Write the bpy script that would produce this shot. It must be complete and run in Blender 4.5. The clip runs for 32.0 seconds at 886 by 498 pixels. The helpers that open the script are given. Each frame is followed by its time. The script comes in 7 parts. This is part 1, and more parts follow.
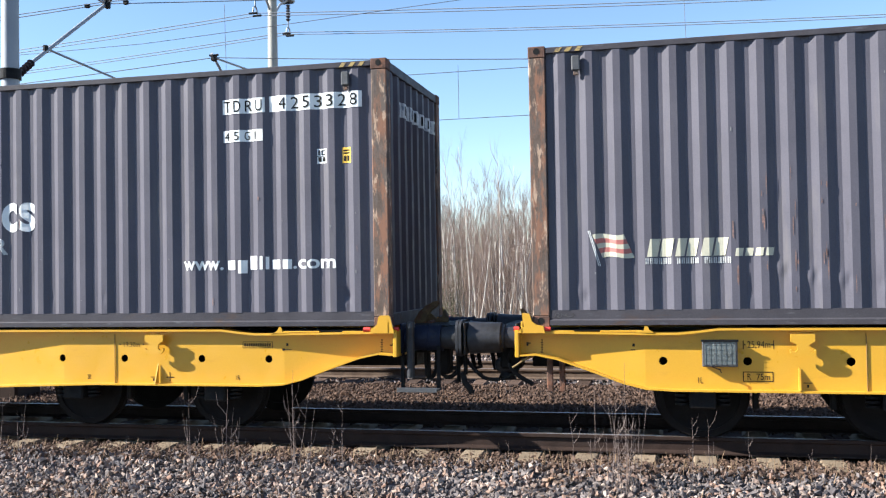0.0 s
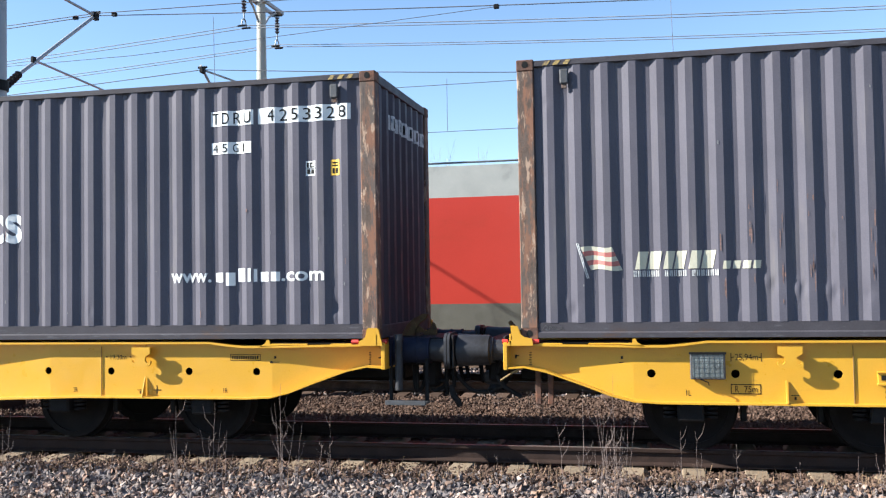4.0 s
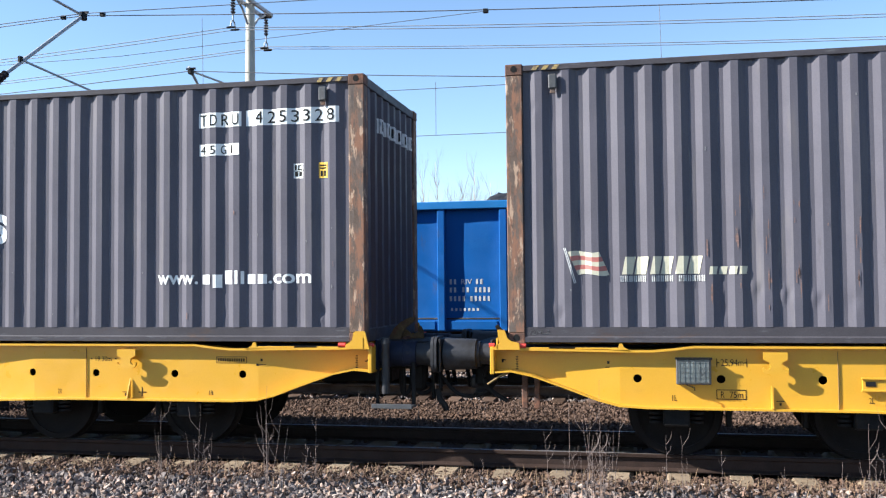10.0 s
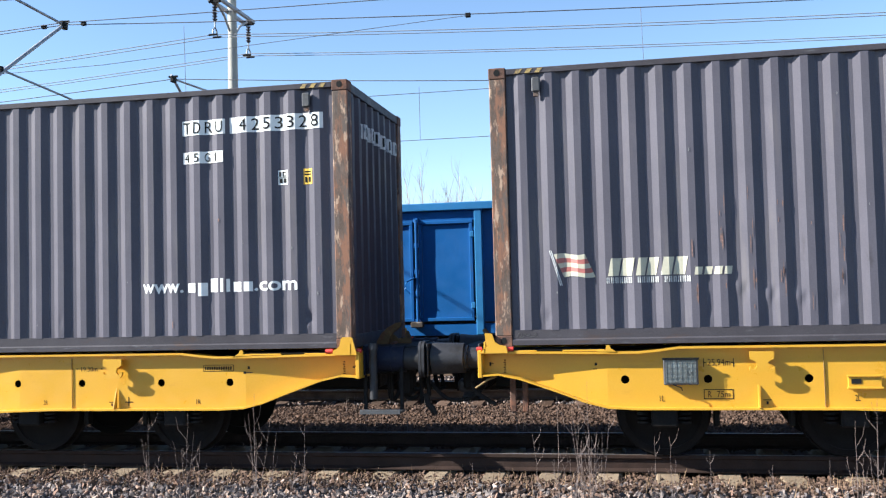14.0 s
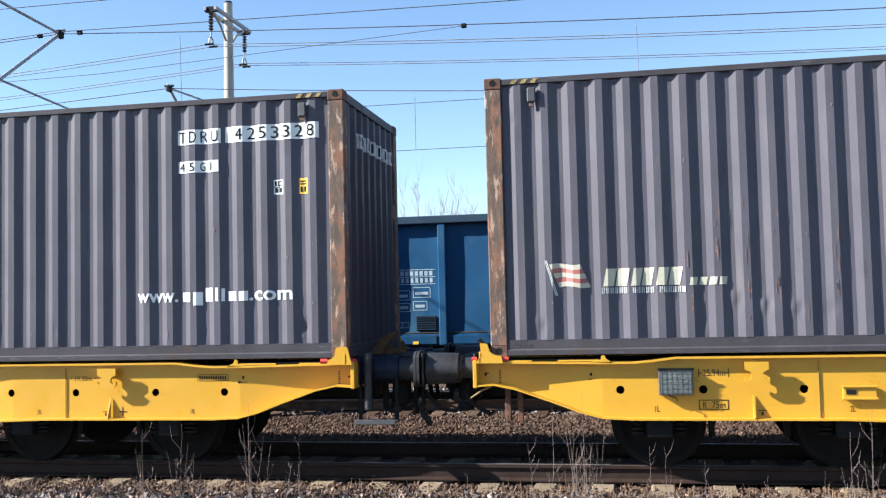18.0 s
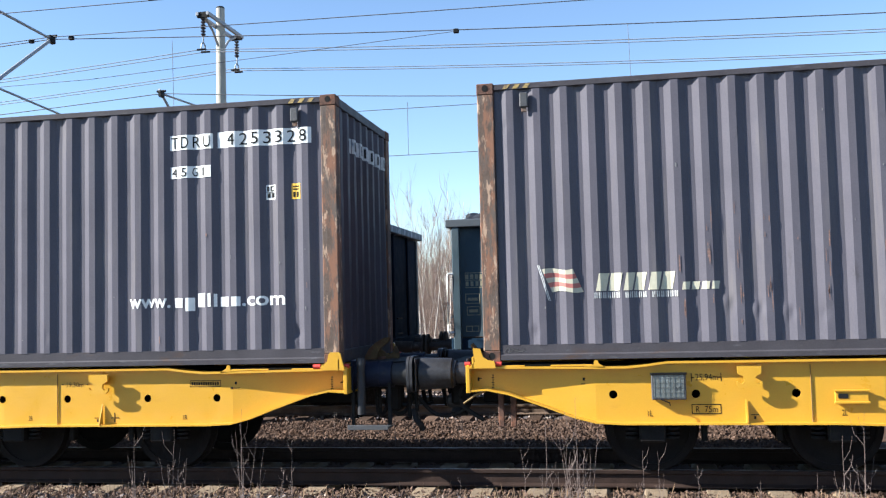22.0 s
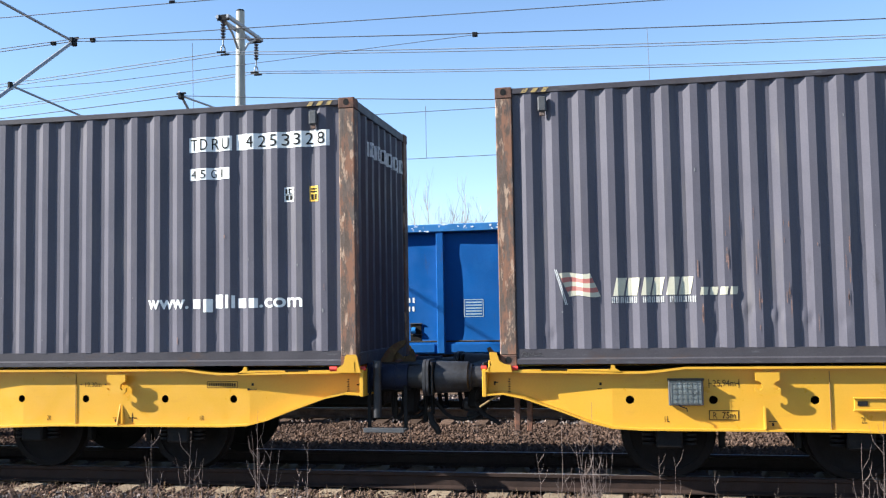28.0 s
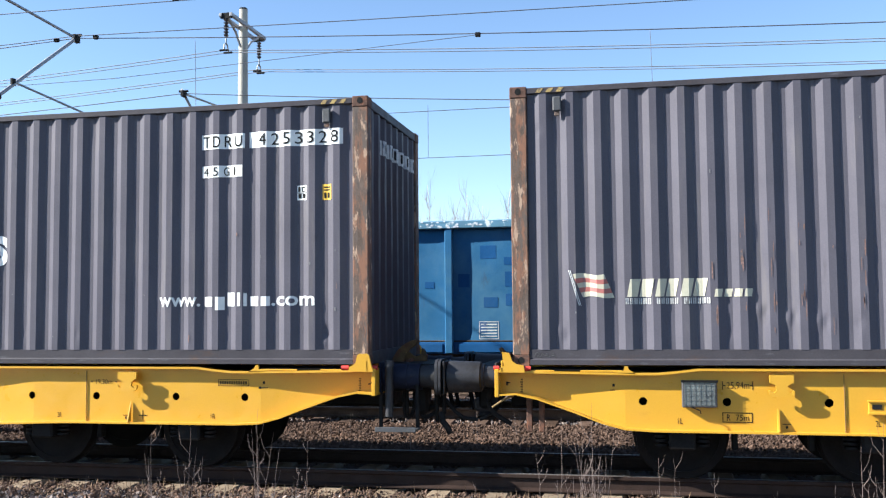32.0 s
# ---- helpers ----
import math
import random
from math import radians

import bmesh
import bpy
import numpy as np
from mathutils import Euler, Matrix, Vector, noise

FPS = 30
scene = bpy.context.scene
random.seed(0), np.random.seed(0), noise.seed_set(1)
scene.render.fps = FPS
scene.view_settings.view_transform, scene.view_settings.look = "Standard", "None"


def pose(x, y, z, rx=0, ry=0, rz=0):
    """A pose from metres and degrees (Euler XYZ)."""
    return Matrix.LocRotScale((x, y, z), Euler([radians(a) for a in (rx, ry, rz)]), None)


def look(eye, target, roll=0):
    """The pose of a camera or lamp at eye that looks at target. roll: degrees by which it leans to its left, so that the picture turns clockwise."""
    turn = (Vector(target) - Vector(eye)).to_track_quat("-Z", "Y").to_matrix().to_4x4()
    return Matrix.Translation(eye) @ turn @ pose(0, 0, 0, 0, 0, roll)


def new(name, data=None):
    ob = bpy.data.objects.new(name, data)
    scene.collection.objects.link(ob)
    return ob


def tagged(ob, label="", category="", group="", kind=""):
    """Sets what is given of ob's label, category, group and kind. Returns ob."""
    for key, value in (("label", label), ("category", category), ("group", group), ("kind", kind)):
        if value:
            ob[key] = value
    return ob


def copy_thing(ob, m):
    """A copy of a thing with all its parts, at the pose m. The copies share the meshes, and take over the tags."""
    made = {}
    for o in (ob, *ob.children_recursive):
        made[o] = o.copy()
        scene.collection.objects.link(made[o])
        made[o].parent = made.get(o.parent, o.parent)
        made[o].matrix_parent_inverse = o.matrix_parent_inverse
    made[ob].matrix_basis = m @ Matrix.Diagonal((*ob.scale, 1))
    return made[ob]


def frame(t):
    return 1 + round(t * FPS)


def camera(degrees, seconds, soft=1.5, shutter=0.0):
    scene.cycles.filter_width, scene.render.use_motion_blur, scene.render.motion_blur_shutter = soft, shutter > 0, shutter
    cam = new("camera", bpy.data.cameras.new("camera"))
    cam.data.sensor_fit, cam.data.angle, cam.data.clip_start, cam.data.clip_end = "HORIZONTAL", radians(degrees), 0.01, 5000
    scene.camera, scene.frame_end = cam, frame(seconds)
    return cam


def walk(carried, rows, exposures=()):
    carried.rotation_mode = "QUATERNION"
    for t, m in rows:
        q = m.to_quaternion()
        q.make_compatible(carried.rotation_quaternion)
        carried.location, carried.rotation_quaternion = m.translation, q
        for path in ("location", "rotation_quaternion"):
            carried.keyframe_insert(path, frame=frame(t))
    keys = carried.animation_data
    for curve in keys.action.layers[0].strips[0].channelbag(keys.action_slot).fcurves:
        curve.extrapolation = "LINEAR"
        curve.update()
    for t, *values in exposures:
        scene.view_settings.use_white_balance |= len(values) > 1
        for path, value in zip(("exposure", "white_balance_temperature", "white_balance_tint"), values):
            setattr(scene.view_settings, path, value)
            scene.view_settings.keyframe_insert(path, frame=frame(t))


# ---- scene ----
EYE = (0.0, 0.0, 1.739)


def aim(yaw, pitch, roll):
    """The camera at EYE, turned left by yaw from the square view of the tracks, tipped up by pitch."""
    return pose(*EYE, 90 + pitch, 0, yaw) @ pose(0, 0, 0, 0, 0, roll)


cam = camera(49.52, 32.0, soft=1.25)
walk(cam, [
    (0.0, aim(13.35, 1.38, -0.96)), (0.5, aim(13.35, 1.43, -0.72)), (1.0, aim(13.33, 1.54, -0.62)),
    (1.5, aim(13.28, 1.70, -0.64)), (2.0, aim(13.21, 1.87, -0.71)), (2.5, aim(13.12, 2.01, -0.75)),
    (3.0, aim(12.98, 2.14, -0.79)), (3.5, aim(12.81, 2.15, -0.87)), (5.5, aim(12.25, 1.86, -0.96)),
    (6.0, aim(12.13, 1.82, -1.00)), (6.5, aim(12.06, 1.83, -1.03)), (7.0, aim(11.98, 1.95, -1.03)),
    (7.5, aim(11.94, 2.07, -0.97)), (8.0, aim(11.89, 2.13, -0.94)), (8.5, aim(11.87, 2.16, -1.07)),
    (9.0, aim(11.87, 2.15, -1.08)), (9.5, aim(11.91, 2.27, -0.99)), (10.0, aim(11.91, 2.32, -0.51)),
    (10.5, aim(11.62, 2.41, -0.68)), (11.0, aim(11.36, 2.50, -1.06)), (11.5, aim(11.16, 2.57, -0.97)),
    (12.0, aim(11.10, 2.63, -1.13)), (12.5, aim(11.10, 2.63, -1.39)), (13.0, aim(11.12, 2.60, -1.55)),
    (13.5, aim(11.12, 2.56, -1.43)), (14.0, aim(11.07, 2.57, -1.44)), (14.5, aim(11.02, 2.65, -1.47)),
    (16.5, aim(10.85, 3.13, -1.39)), (17.0, aim(10.83, 3.15, -1.53)), (17.5, aim(10.81, 3.15, -1.36)),
    (18.0, aim(10.78, 3.15, -1.32)), (18.5, aim(10.76, 3.17, -1.15)), (19.0, aim(10.68, 3.28, -1.28)),
    (19.5, aim(10.48, 3.37, -1.08)), (20.0, aim(10.30, 3.46, -1.23)), (20.5, aim(10.17, 3.48, -1.28)),
    (21.0, aim(10.23, 3.48, -1.44)), (21.5, aim(10.25, 3.47, -1.59)), (22.0, aim(10.34, 3.44, -1.45)),
    (22.5, aim(10.49, 3.39, -1.42)), (23.0, aim(10.69, 3.35, -1.42)), (23.5, aim(10.83, 3.30, -1.56)),
    (24.0, aim(10.93, 3.33, -1.68)), (24.5, aim(11.02, 3.36, -1.47)), (25.0, aim(11.11, 3.44, -1.25)),
    (25.5, aim(11.21, 3.51, -1.32)), (27.5, aim(11.33, 3.65, -1.05)), (28.0, aim(11.36, 3.66, -0.96)),
    (28.5, aim(11.38, 3.74, -1.04)), (29.0, aim(11.43, 3.84, -1.36)), (29.5, aim(11.49, 3.93, -1.19)),
    (30.0, aim(11.51, 3.95, -0.88)), (30.5, aim(11.48, 3.85, -0.89)), (31.0, aim(11.50, 3.75, -0.71)),
    (31.5, aim(11.46, 3.70, -0.49)), (32.0, aim(11.43, 3.65, -0.49)),
], exposures=[(0.0, 1.60, 5850, 10), (32.0, 1.60, 5850, 10)])

# way of the passing train in metres, one value a second
TRAVEL = [-36.20, -30.38, -24.56, -18.74, -12.93, -7.12, -1.32, 4.43, 9.96, 15.10, 19.87, 24.53, 29.26, 33.90, 38.46, 42.96, 47.37, 51.70, 55.97, 60.09, 63.93, 67.62, 71.36, 75.16, 78.97, 82.74, 86.42, 90.04, 93.70, 97.41, 101.21, 105.09, 108.93]

# ---- light ----
SUN_EL, SUN_OFF = radians(30.8), radians(18.5)   # height of the sun, and its angle from the line of the tracks
TO_SUN = Vector((-math.cos(SUN_OFF) * math.cos(SUN_EL), -math.sin(SUN_OFF) * math.cos(SUN_EL), math.sin(SUN_EL)))
world = bpy.data.worlds.new("sky")
scene.world = world
world.use_nodes = True
_n = world.node_tree.nodes
_sky = _n.new("ShaderNodeTexSky")
_sky.sky_type, _sky.sun_disc, _sky.sun_elevation = "NISHITA", False, SUN_EL
_sky.sun_rotation = math.atan2(TO_SUN.x, TO_SUN.y) % (2 * math.pi)
_sky.air_density, _sky.dust_density, _sky.ozone_density = 0.95, 0.0, 1.5
_n["Background"].inputs["Strength"].default_value = 0.0715
world.node_tree.links.new(_sky.outputs["Color"], _n["Background"].inputs["Color"])
sun = new("sun", bpy.data.lights.new("sun", "SUN"))
sun.data.energy, sun.data.angle, sun.data.color = 5.0, radians(0.53), (1.0, 0.925, 0.79)
sun.matrix_world = look(TO_SUN * 60, (0, 0, 0))

# ---- materials ----
def ramp(nt, fac, stops):
    r = nt.nodes.new("ShaderNodeValToRGB")
    e = r.color_ramp.elements
    while len(e) < len(stops):
        e.new(0.5)
    for el, (pos, col) in zip(e, stops):
        el.position, el.color = pos, (*col, 1) if len(col) == 3 else (col[0],) * 3 + (1,)
    nt.links.new(fac, r.inputs["Fac"])
    return r.outputs["Color"]


def noise_tex(nt, scale, detail=6, rough=0.6, stretch=(1, 1, 1), kind="ShaderNodeTexNoise", at=(0, 0, 0)):
    co = nt.nodes.new("ShaderNodeTexCoord")
    mp = nt.nodes.new("ShaderNodeMapping")
    mp.inputs["Scale"].default_value = stretch
    mp.inputs["Location"].default_value = at
    nt.links.new(co.outputs["Object"], mp.inputs["Vector"])
    tx = nt.nodes.new(kind)
    tx.inputs["Scale"].default_value = scale
    if kind == "ShaderNodeTexNoise":
        tx.inputs["Detail"].default_value, tx.inputs["Roughness"].default_value = detail, rough
    nt.links.new(mp.outputs["Vector"], tx.inputs["Vector"])
    return tx.outputs[0]


def blend(nt, fac, a, b, mode="MIX"):
    m = nt.nodes.new("ShaderNodeMix")
    m.data_type, m.blend_type = "RGBA", mode
    for key, v in ((0, fac), (6, a), (7, b)):
        if isinstance(v, (int, float)):
            m.inputs[key].default_value = v
        elif isinstance(v, tuple):
            m.inputs[key].default_value = (*v, 1)
        else:
            nt.links.new(v, m.inputs[key])
    return m.outputs[2]


def surface(name, base, rough=0.5, metal=0.0, vary=0.2, scale=3.0, grain=60.0, layers=(), bump=0.15, bump_scale=40.0,
            per_object=0.0, per_island=0.0, stretch=(1, 1, 1), spec=0.5, patchy=0.12, tints=()):
    """A painted or raw surface: base colour with variation at two sizes and, in layers, worn or dirty patches
    (colour, scale, from, to, stretch)."""
    m = bpy.data.materials.new(name)
    m.use_nodes = True
    nt = m.node_tree
    b = nt.nodes["Principled BSDF"]
    lo, hi = tuple(c * (1 - vary) for c in base), tuple(min(1, c * (1 + vary)) for c in base)
    col = ramp(nt, noise_tex(nt, scale, stretch=stretch), [(0.3, lo), (0.7, hi)])
    col = blend(nt, 0.35 * min(1, vary * 3), col, ramp(nt, noise_tex(nt, grain, 3), [(0.35, (0.25,)), (0.65, (0.75,))]), "OVERLAY")
    for k, (lc, ls, l0, l1, lst) in enumerate(layers):
        f = ramp(nt, noise_tex(nt, ls, 8, 0.68, lst, at=(k * 7.3, k * 3.1, 1.7 * k)), [(l0, (0,)), (l1, (1,))])
        col = blend(nt, f, col, lc)
    for amount, node, out in ((per_object, "ShaderNodeObjectInfo", "Random"), (per_island, "ShaderNodeNewGeometry", "Random Per Island")):
        if amount:
            i = nt.nodes.new(node)
            col = blend(nt, 1.0, col, ramp(nt, i.outputs[out], list(tints) or [(0, (1 - amount,)), (1, (1,))]), "MULTIPLY")
    nt.links.new(col, b.inputs["Base Color"])
    rr = ramp(nt, noise_tex(nt, scale * 4, 4), [(0.3, (max(0, rough - patchy),)), (0.7, (min(1, rough + patchy),))])
    nt.links.new(rr, b.inputs["Roughness"])
    b.inputs["Metallic"].default_value = metal
    b.inputs["Specular IOR Level"].default_value = spec
    if bump:
        bp = nt.nodes.new("ShaderNodeBump")
        bp.inputs["Strength"].default_value, bp.inputs["Distance"].default_value = bump, 0.01
        nt.links.new(noise_tex(nt, bump_scale, 5), bp.inputs["Height"])
        nt.links.new(bp.outputs["Normal"], b.inputs["Normal"])
    return m


# ---- building helpers ----
def thing(name, label, category, at=None, group="", kind=""):
    """An Empty that stands for a thing; its parts are parented to it."""
    ob = tagged(new(name), label, category, group, kind)
    if at is not None:
        ob.matrix_basis = at
    return ob


def part(name, bm, material, parent=None, label="", smooth=False, at=None, sharp=40):
    """Links a bmesh as one mesh object under a thing or a part."""
    me = bpy.data.meshes.new(name)
    bm.normal_update()
    bm.to_mesh(me)
    bm.free()
    if smooth:
        me.shade_smooth()
        me.set_sharp_from_angle(angle=radians(sharp))
    for mt in (material if isinstance(material, (list, tuple)) else (material,)):
        me.materials.append(mt)
    ob = new(name, me)
    ob.parent = parent
    if at is not None:
        ob.matrix_basis = at
    return tagged(ob, label)


def share(ob, parent, at, label=""):
    """Another object on the same mesh."""
    o = new(ob.name.split(".")[0], ob.data)
    o.parent, o.matrix_basis = parent, at
    return tagged(o, label)


def box(x0, x1, y0, y1, z0, z1, bevel=0.0, bm=None, seg=1):
    own = bmesh.new()
    bmesh.ops.create_cube(own, size=1, matrix=Matrix.LocRotScale(((x0 + x1) / 2, (y0 + y1) / 2, (z0 + z1) / 2), None, (x1 - x0, y1 - y0, z1 - z0)))
    if bevel:
        bmesh.ops.bevel(own, geom=own.edges[:], offset=bevel, segments=seg, affect="EDGES", profile=0.5)
    return own if bm is None else merge(bm, own)


def merge(bm, own):
    me = bpy.data.meshes.new("tmp")
    own.to_mesh(me)
    own.free()
    bm.from_mesh(me)
    bpy.data.meshes.remove(me)
    return bm


def rod(a, b, r, r2=None, seg=12, bm=None):
    """A round bar from a to b."""
    a, b = Vector(a), Vector(b)
    own = bmesh.new()
    bmesh.ops.create_cone(own, cap_ends=True, segments=seg, radius1=r, radius2=r if r2 is None else r2, depth=(b - a).length,
                          matrix=Matrix.Translation((a + b) / 2) @ (b - a).to_track_quat("Z", "Y").to_matrix().to_4x4())
    return own if bm is None else merge(bm, own)


def tube(pts, r, seg=8, bm=None):
    """A bent bar through pts; r may be one radius or one for each point."""
    own = bmesh.new() if bm is None else bm
    pts = [Vector(p) for p in pts]
    rs = r if isinstance(r, (list, tuple)) else [r] * len(pts)
    rings = []
    for i, p in enumerate(pts):
        d = (pts[min(i + 1, len(pts) - 1)] - pts[max(i - 1, 0)]).normalized()
        u = d.cross(Vector((0, 0, 1)))
        u = u.normalized() if u.length > 0.01 else Vector((1, 0, 0))
        v = d.cross(u)
        rings.append([own.verts.new(p + rs[i] * (u * math.cos(k * 2 * math.pi / seg) + v * math.sin(k * 2 * math.pi / seg))) for k in range(seg)])
    for q, w in zip(rings, rings[1:]):
        for k in range(seg):
            own.faces.new((q[k], q[(k + 1) % seg], w[(k + 1) % seg], w[k]))
    own.faces.new(rings[0][::-1])
    own.faces.new(rings[-1])
    return own


def sweep(profile, x0, x1, bm=None, closed=True):
    """A profile of (y, z) drawn out along x."""
    own = bmesh.new()
    a = [own.verts.new((x0, y, z)) for y, z in profile]
    b = [own.verts.new((x1, y, z)) for y, z in profile]
    n = len(profile)
    for k in range(n if closed else n - 1):
        own.faces.new((a[k], a[(k + 1) % n], b[(k + 1) % n], b[k]))
    if closed:
        own.faces.new(a)
        own.faces.new(b[::-1])
    bmesh.ops.recalc_face_normals(own, faces=own.faces)
    return own if bm is None else merge(bm, own)


def plate(outline, holes, y0, y1, bm=None):
    """A plate in the x-z plane between y0 and y1, cut out along its outline, with round holes (x, z, r)."""
    own = bmesh.new()
    loops = [[(x, z) for x, z in outline]]
    for hx, hz, hr in holes:
        loops.append([(hx + hr * math.cos(k * math.pi / 12), hz + hr * math.sin(k * math.pi / 12)) for k in range(24)])
    edges = []
    for lp in loops:
        vs = [own.verts.new((x, y0, z)) for x, z in lp]
        edges += [own.edges.new((vs[k], vs[(k + 1) % len(vs)])) for k in range(len(vs))]
    if holes:
        bmesh.ops.triangle_fill(own, use_beauty=True, use_dissolve=False, edges=edges, normal=(0, -1, 0))
    else:
        own.faces.new(own.verts[:])
    got = bmesh.ops.extrude_face_region(own, geom=own.faces[:])
    bmesh.ops.translate(own, vec=(0, y1 - y0, 0), verts=[v for v in got["geom"] if isinstance(v, bmesh.types.BMVert)])
    bmesh.ops.recalc_face_normals(own, faces=own.faces)
    return own if bm is None else merge(bm, own)


def lettering(body, height, width=None, bold=0.0):
    """Flat writing in the x-z plane from the built-in font, its lower left corner at the origin, as a bmesh."""
    cu = bpy.data.curves.new("writing", "FONT")
    cu.body, cu.size, cu.offset = body, 1, bold
    tmp = bpy.data.objects.new("writing", cu)
    me = bpy.data.meshes.new_from_object(tmp)
    bm = bmesh.new()
    bm.from_mesh(me)
    bpy.data.meshes.remove(me)
    bpy.data.objects.remove(tmp)
    bpy.data.curves.remove(cu)
    xs, ys = [v.co.x for v in bm.verts], [v.co.y for v in bm.verts]
    sy = height / (max(ys) - min(ys))
    sx = width / (max(xs) - min(xs)) if width else sy
    for v in bm.verts:
        v.co = Vector(((v.co.x - min(xs)) * sx, 0, (v.co.y - min(ys)) * sy))
    return bm


def quads(rects, bm=None):
    """Flat rectangles (x0, x1, z0, z1) in the x-z plane, facing the camera's side."""
    own = bmesh.new() if bm is None else bm
    for x0, x1, z0, z1 in rects:
        own.faces.new([own.verts.new((x, 0, z)) for x, z in ((x0, z0), (x1, z0), (x1, z1), (x0, z1))])
    return own


def moved(bm, x=0, y=0, z=0):
    bmesh.ops.translate(bm, vec=(x, y, z), verts=bm.verts)
    return bm

# ---- the materials ----
RUST = (0.17, 0.065, 0.03)
container_paint = surface("container_paint", (0.103, 0.097, 0.117), 0.5, spec=0.13, patchy=0.06, vary=0.10, scale=1.2, layers=[
    ((0.15, 0.138, 0.138), 1.6, 0.55, 0.80, (3, 3, 0.35)), ((0.20, 0.10, 0.06), 5.0, 0.71, 0.76, (1, 1, 0.25)),
    ((0.052, 0.046, 0.048), 2.4, 0.62, 0.82, (2, 2, 0.6)), ((0.24, 0.24, 0.24), 14, 0.75, 0.78, (1, 1, 0.5))], bump=0.05, bump_scale=8)
# matte, darker copy of container_paint for the ends; their shade is partly in it
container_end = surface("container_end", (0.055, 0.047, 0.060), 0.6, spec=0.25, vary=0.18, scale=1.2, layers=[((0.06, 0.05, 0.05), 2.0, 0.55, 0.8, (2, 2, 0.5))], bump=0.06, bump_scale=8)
container_rail = surface("container_rail", (0.062, 0.057, 0.064), 0.55, spec=0.12, vary=0.16, scale=2, layers=[
    ((0.08, 0.055, 0.045), 3.0, 0.58, 0.72, (0.6, 2, 2)), ((0.14, 0.14, 0.15), 8, 0.6, 0.75, (0.4, 2, 2))], bump=0.1)
rusty_post = surface("rusty_post", (0.118, 0.088, 0.072), 0.75, spec=0.12, vary=0.25, scale=6, layers=[
    ((0.23, 0.120, 0.078), 5.0, 0.46, 0.56, (1.8, 1.8, 0.5)), ((0.125, 0.10, 0.085), 7, 0.52, 0.58, (1.8, 1.8, 0.4)), ((0.40, 0.28, 0.20), 11, 0.555, 0.61, (1.5, 1.5, 0.40)), ((0.07, 0.06, 0.06), 5, 0.58, 0.7, (2, 2, 0.5))],
    bump=0.22, bump_scale=45)
casting_steel = surface("casting_steel", (0.11, 0.065, 0.05), 0.8, spec=0.12, vary=0.3, scale=14, layers=[((0.22, 0.10, 0.06), 10, 0.5, 0.65, (1, 1, 1))], bump=0.5, bump_scale=60)
wagon_yellow = surface("wagon_yellow", (0.57, 0.305, 0.022), 0.38, vary=0.05, scale=1.5, layers=[
    ((0.42, 0.205, 0.03), 2.2, 0.60, 0.85, (0.5, 2, 2.5)), ((0.30, 0.16, 0.05), 12, 0.72, 0.78, (1, 1, 1))], bump=0.05, bump_scale=12)
old_yellow = surface("old_yellow", (0.20, 0.125, 0.035), 0.7, vary=0.25, scale=6, layers=[(RUST, 6, 0.5, 0.65, (1, 1, 1)), ((0.08, 0.06, 0.05), 3, 0.55, 0.7, (1, 1, 1))], bump=0.3)
# black_steel and brown_wheel are near black, with underside shade partly in the colour
black_steel = surface("black_steel", (0.010, 0.0096, 0.010), 0.6, spec=0.12, vary=0.35, scale=5, layers=[((0.026, 0.021, 0.018), 4, 0.55, 0.75, (1, 1, 1))], bump=0.3)
blue_black = surface("blue_black", (0.014, 0.017, 0.032), 0.5, spec=0.12, vary=0.3, scale=6, layers=[((0.04, 0.036, 0.033), 5, 0.6, 0.75, (1, 1, 1))], bump=0.2)
buffer_grey = surface("buffer_grey", (0.030, 0.030, 0.034), 0.5, spec=0.3, vary=0.25, scale=6, layers=[((0.07, 0.066, 0.06), 7, 0.60, 0.75, (1, 1, 1)), ((0.015, 0.014, 0.014), 4, 0.5, 0.65, (1, 1, 1))], bump=0.2)
grey_steel = surface("grey_steel", (0.06, 0.061, 0.065), 0.5, vary=0.2, scale=6, layers=[((0.12, 0.115, 0.10), 9, 0.62, 0.75, (1, 1, 1)), ((0.05, 0.045, 0.04), 4, 0.55, 0.7, (1, 1, 1))], bump=0.2)
galvanised = surface("galvanised", (0.20, 0.205, 0.21), 0.5, 0.35, vary=0.15, scale=8, layers=[((0.16, 0.15, 0.14), 5, 0.6, 0.8, (1, 1, 1))], bump=0.15)
brown_wheel = surface("brown_wheel", (0.010, 0.008, 0.0075), 0.75, spec=0.12, vary=0.3, scale=6, bump=0.3)
rubber = surface("rubber", (0.02, 0.02, 0.021), 0.7, spec=0.12, vary=0.2, scale=10, bump=0.2)
red_paint = surface("red_paint", (0.55, 0.045, 0.03), 0.45, vary=0.15, scale=12, bump=0.1)
white_paint = surface("white_paint", (0.78, 0.78, 0.75), 0.5, vary=0.06, scale=9, layers=[((0.35, 0.34, 0.34), 11, 0.66, 0.8, (1, 1, 1))], bump=0)
dull_white = surface("dull_white", (0.50, 0.50, 0.48), 0.6, vary=0.1, scale=9, layers=[((0.12, 0.15, 0.2), 14, 0.52, 0.7, (1, 1, 1))], bump=0)
cream_paint = surface("cream_paint", (0.52, 0.49, 0.37), 0.5, vary=0.08, scale=9, bump=0)
black_paint = surface("black_paint", (0.016, 0.016, 0.016), 0.7, spec=0.08, vary=0.1, scale=9, bump=0)
sign_yellow = surface("sign_yellow", (0.75, 0.45, 0.04), 0.5, vary=0.1, scale=9, bump=0)
flag_red = surface("flag_red", (0.40, 0.13, 0.11), 0.55, vary=0.12, scale=12, bump=0)
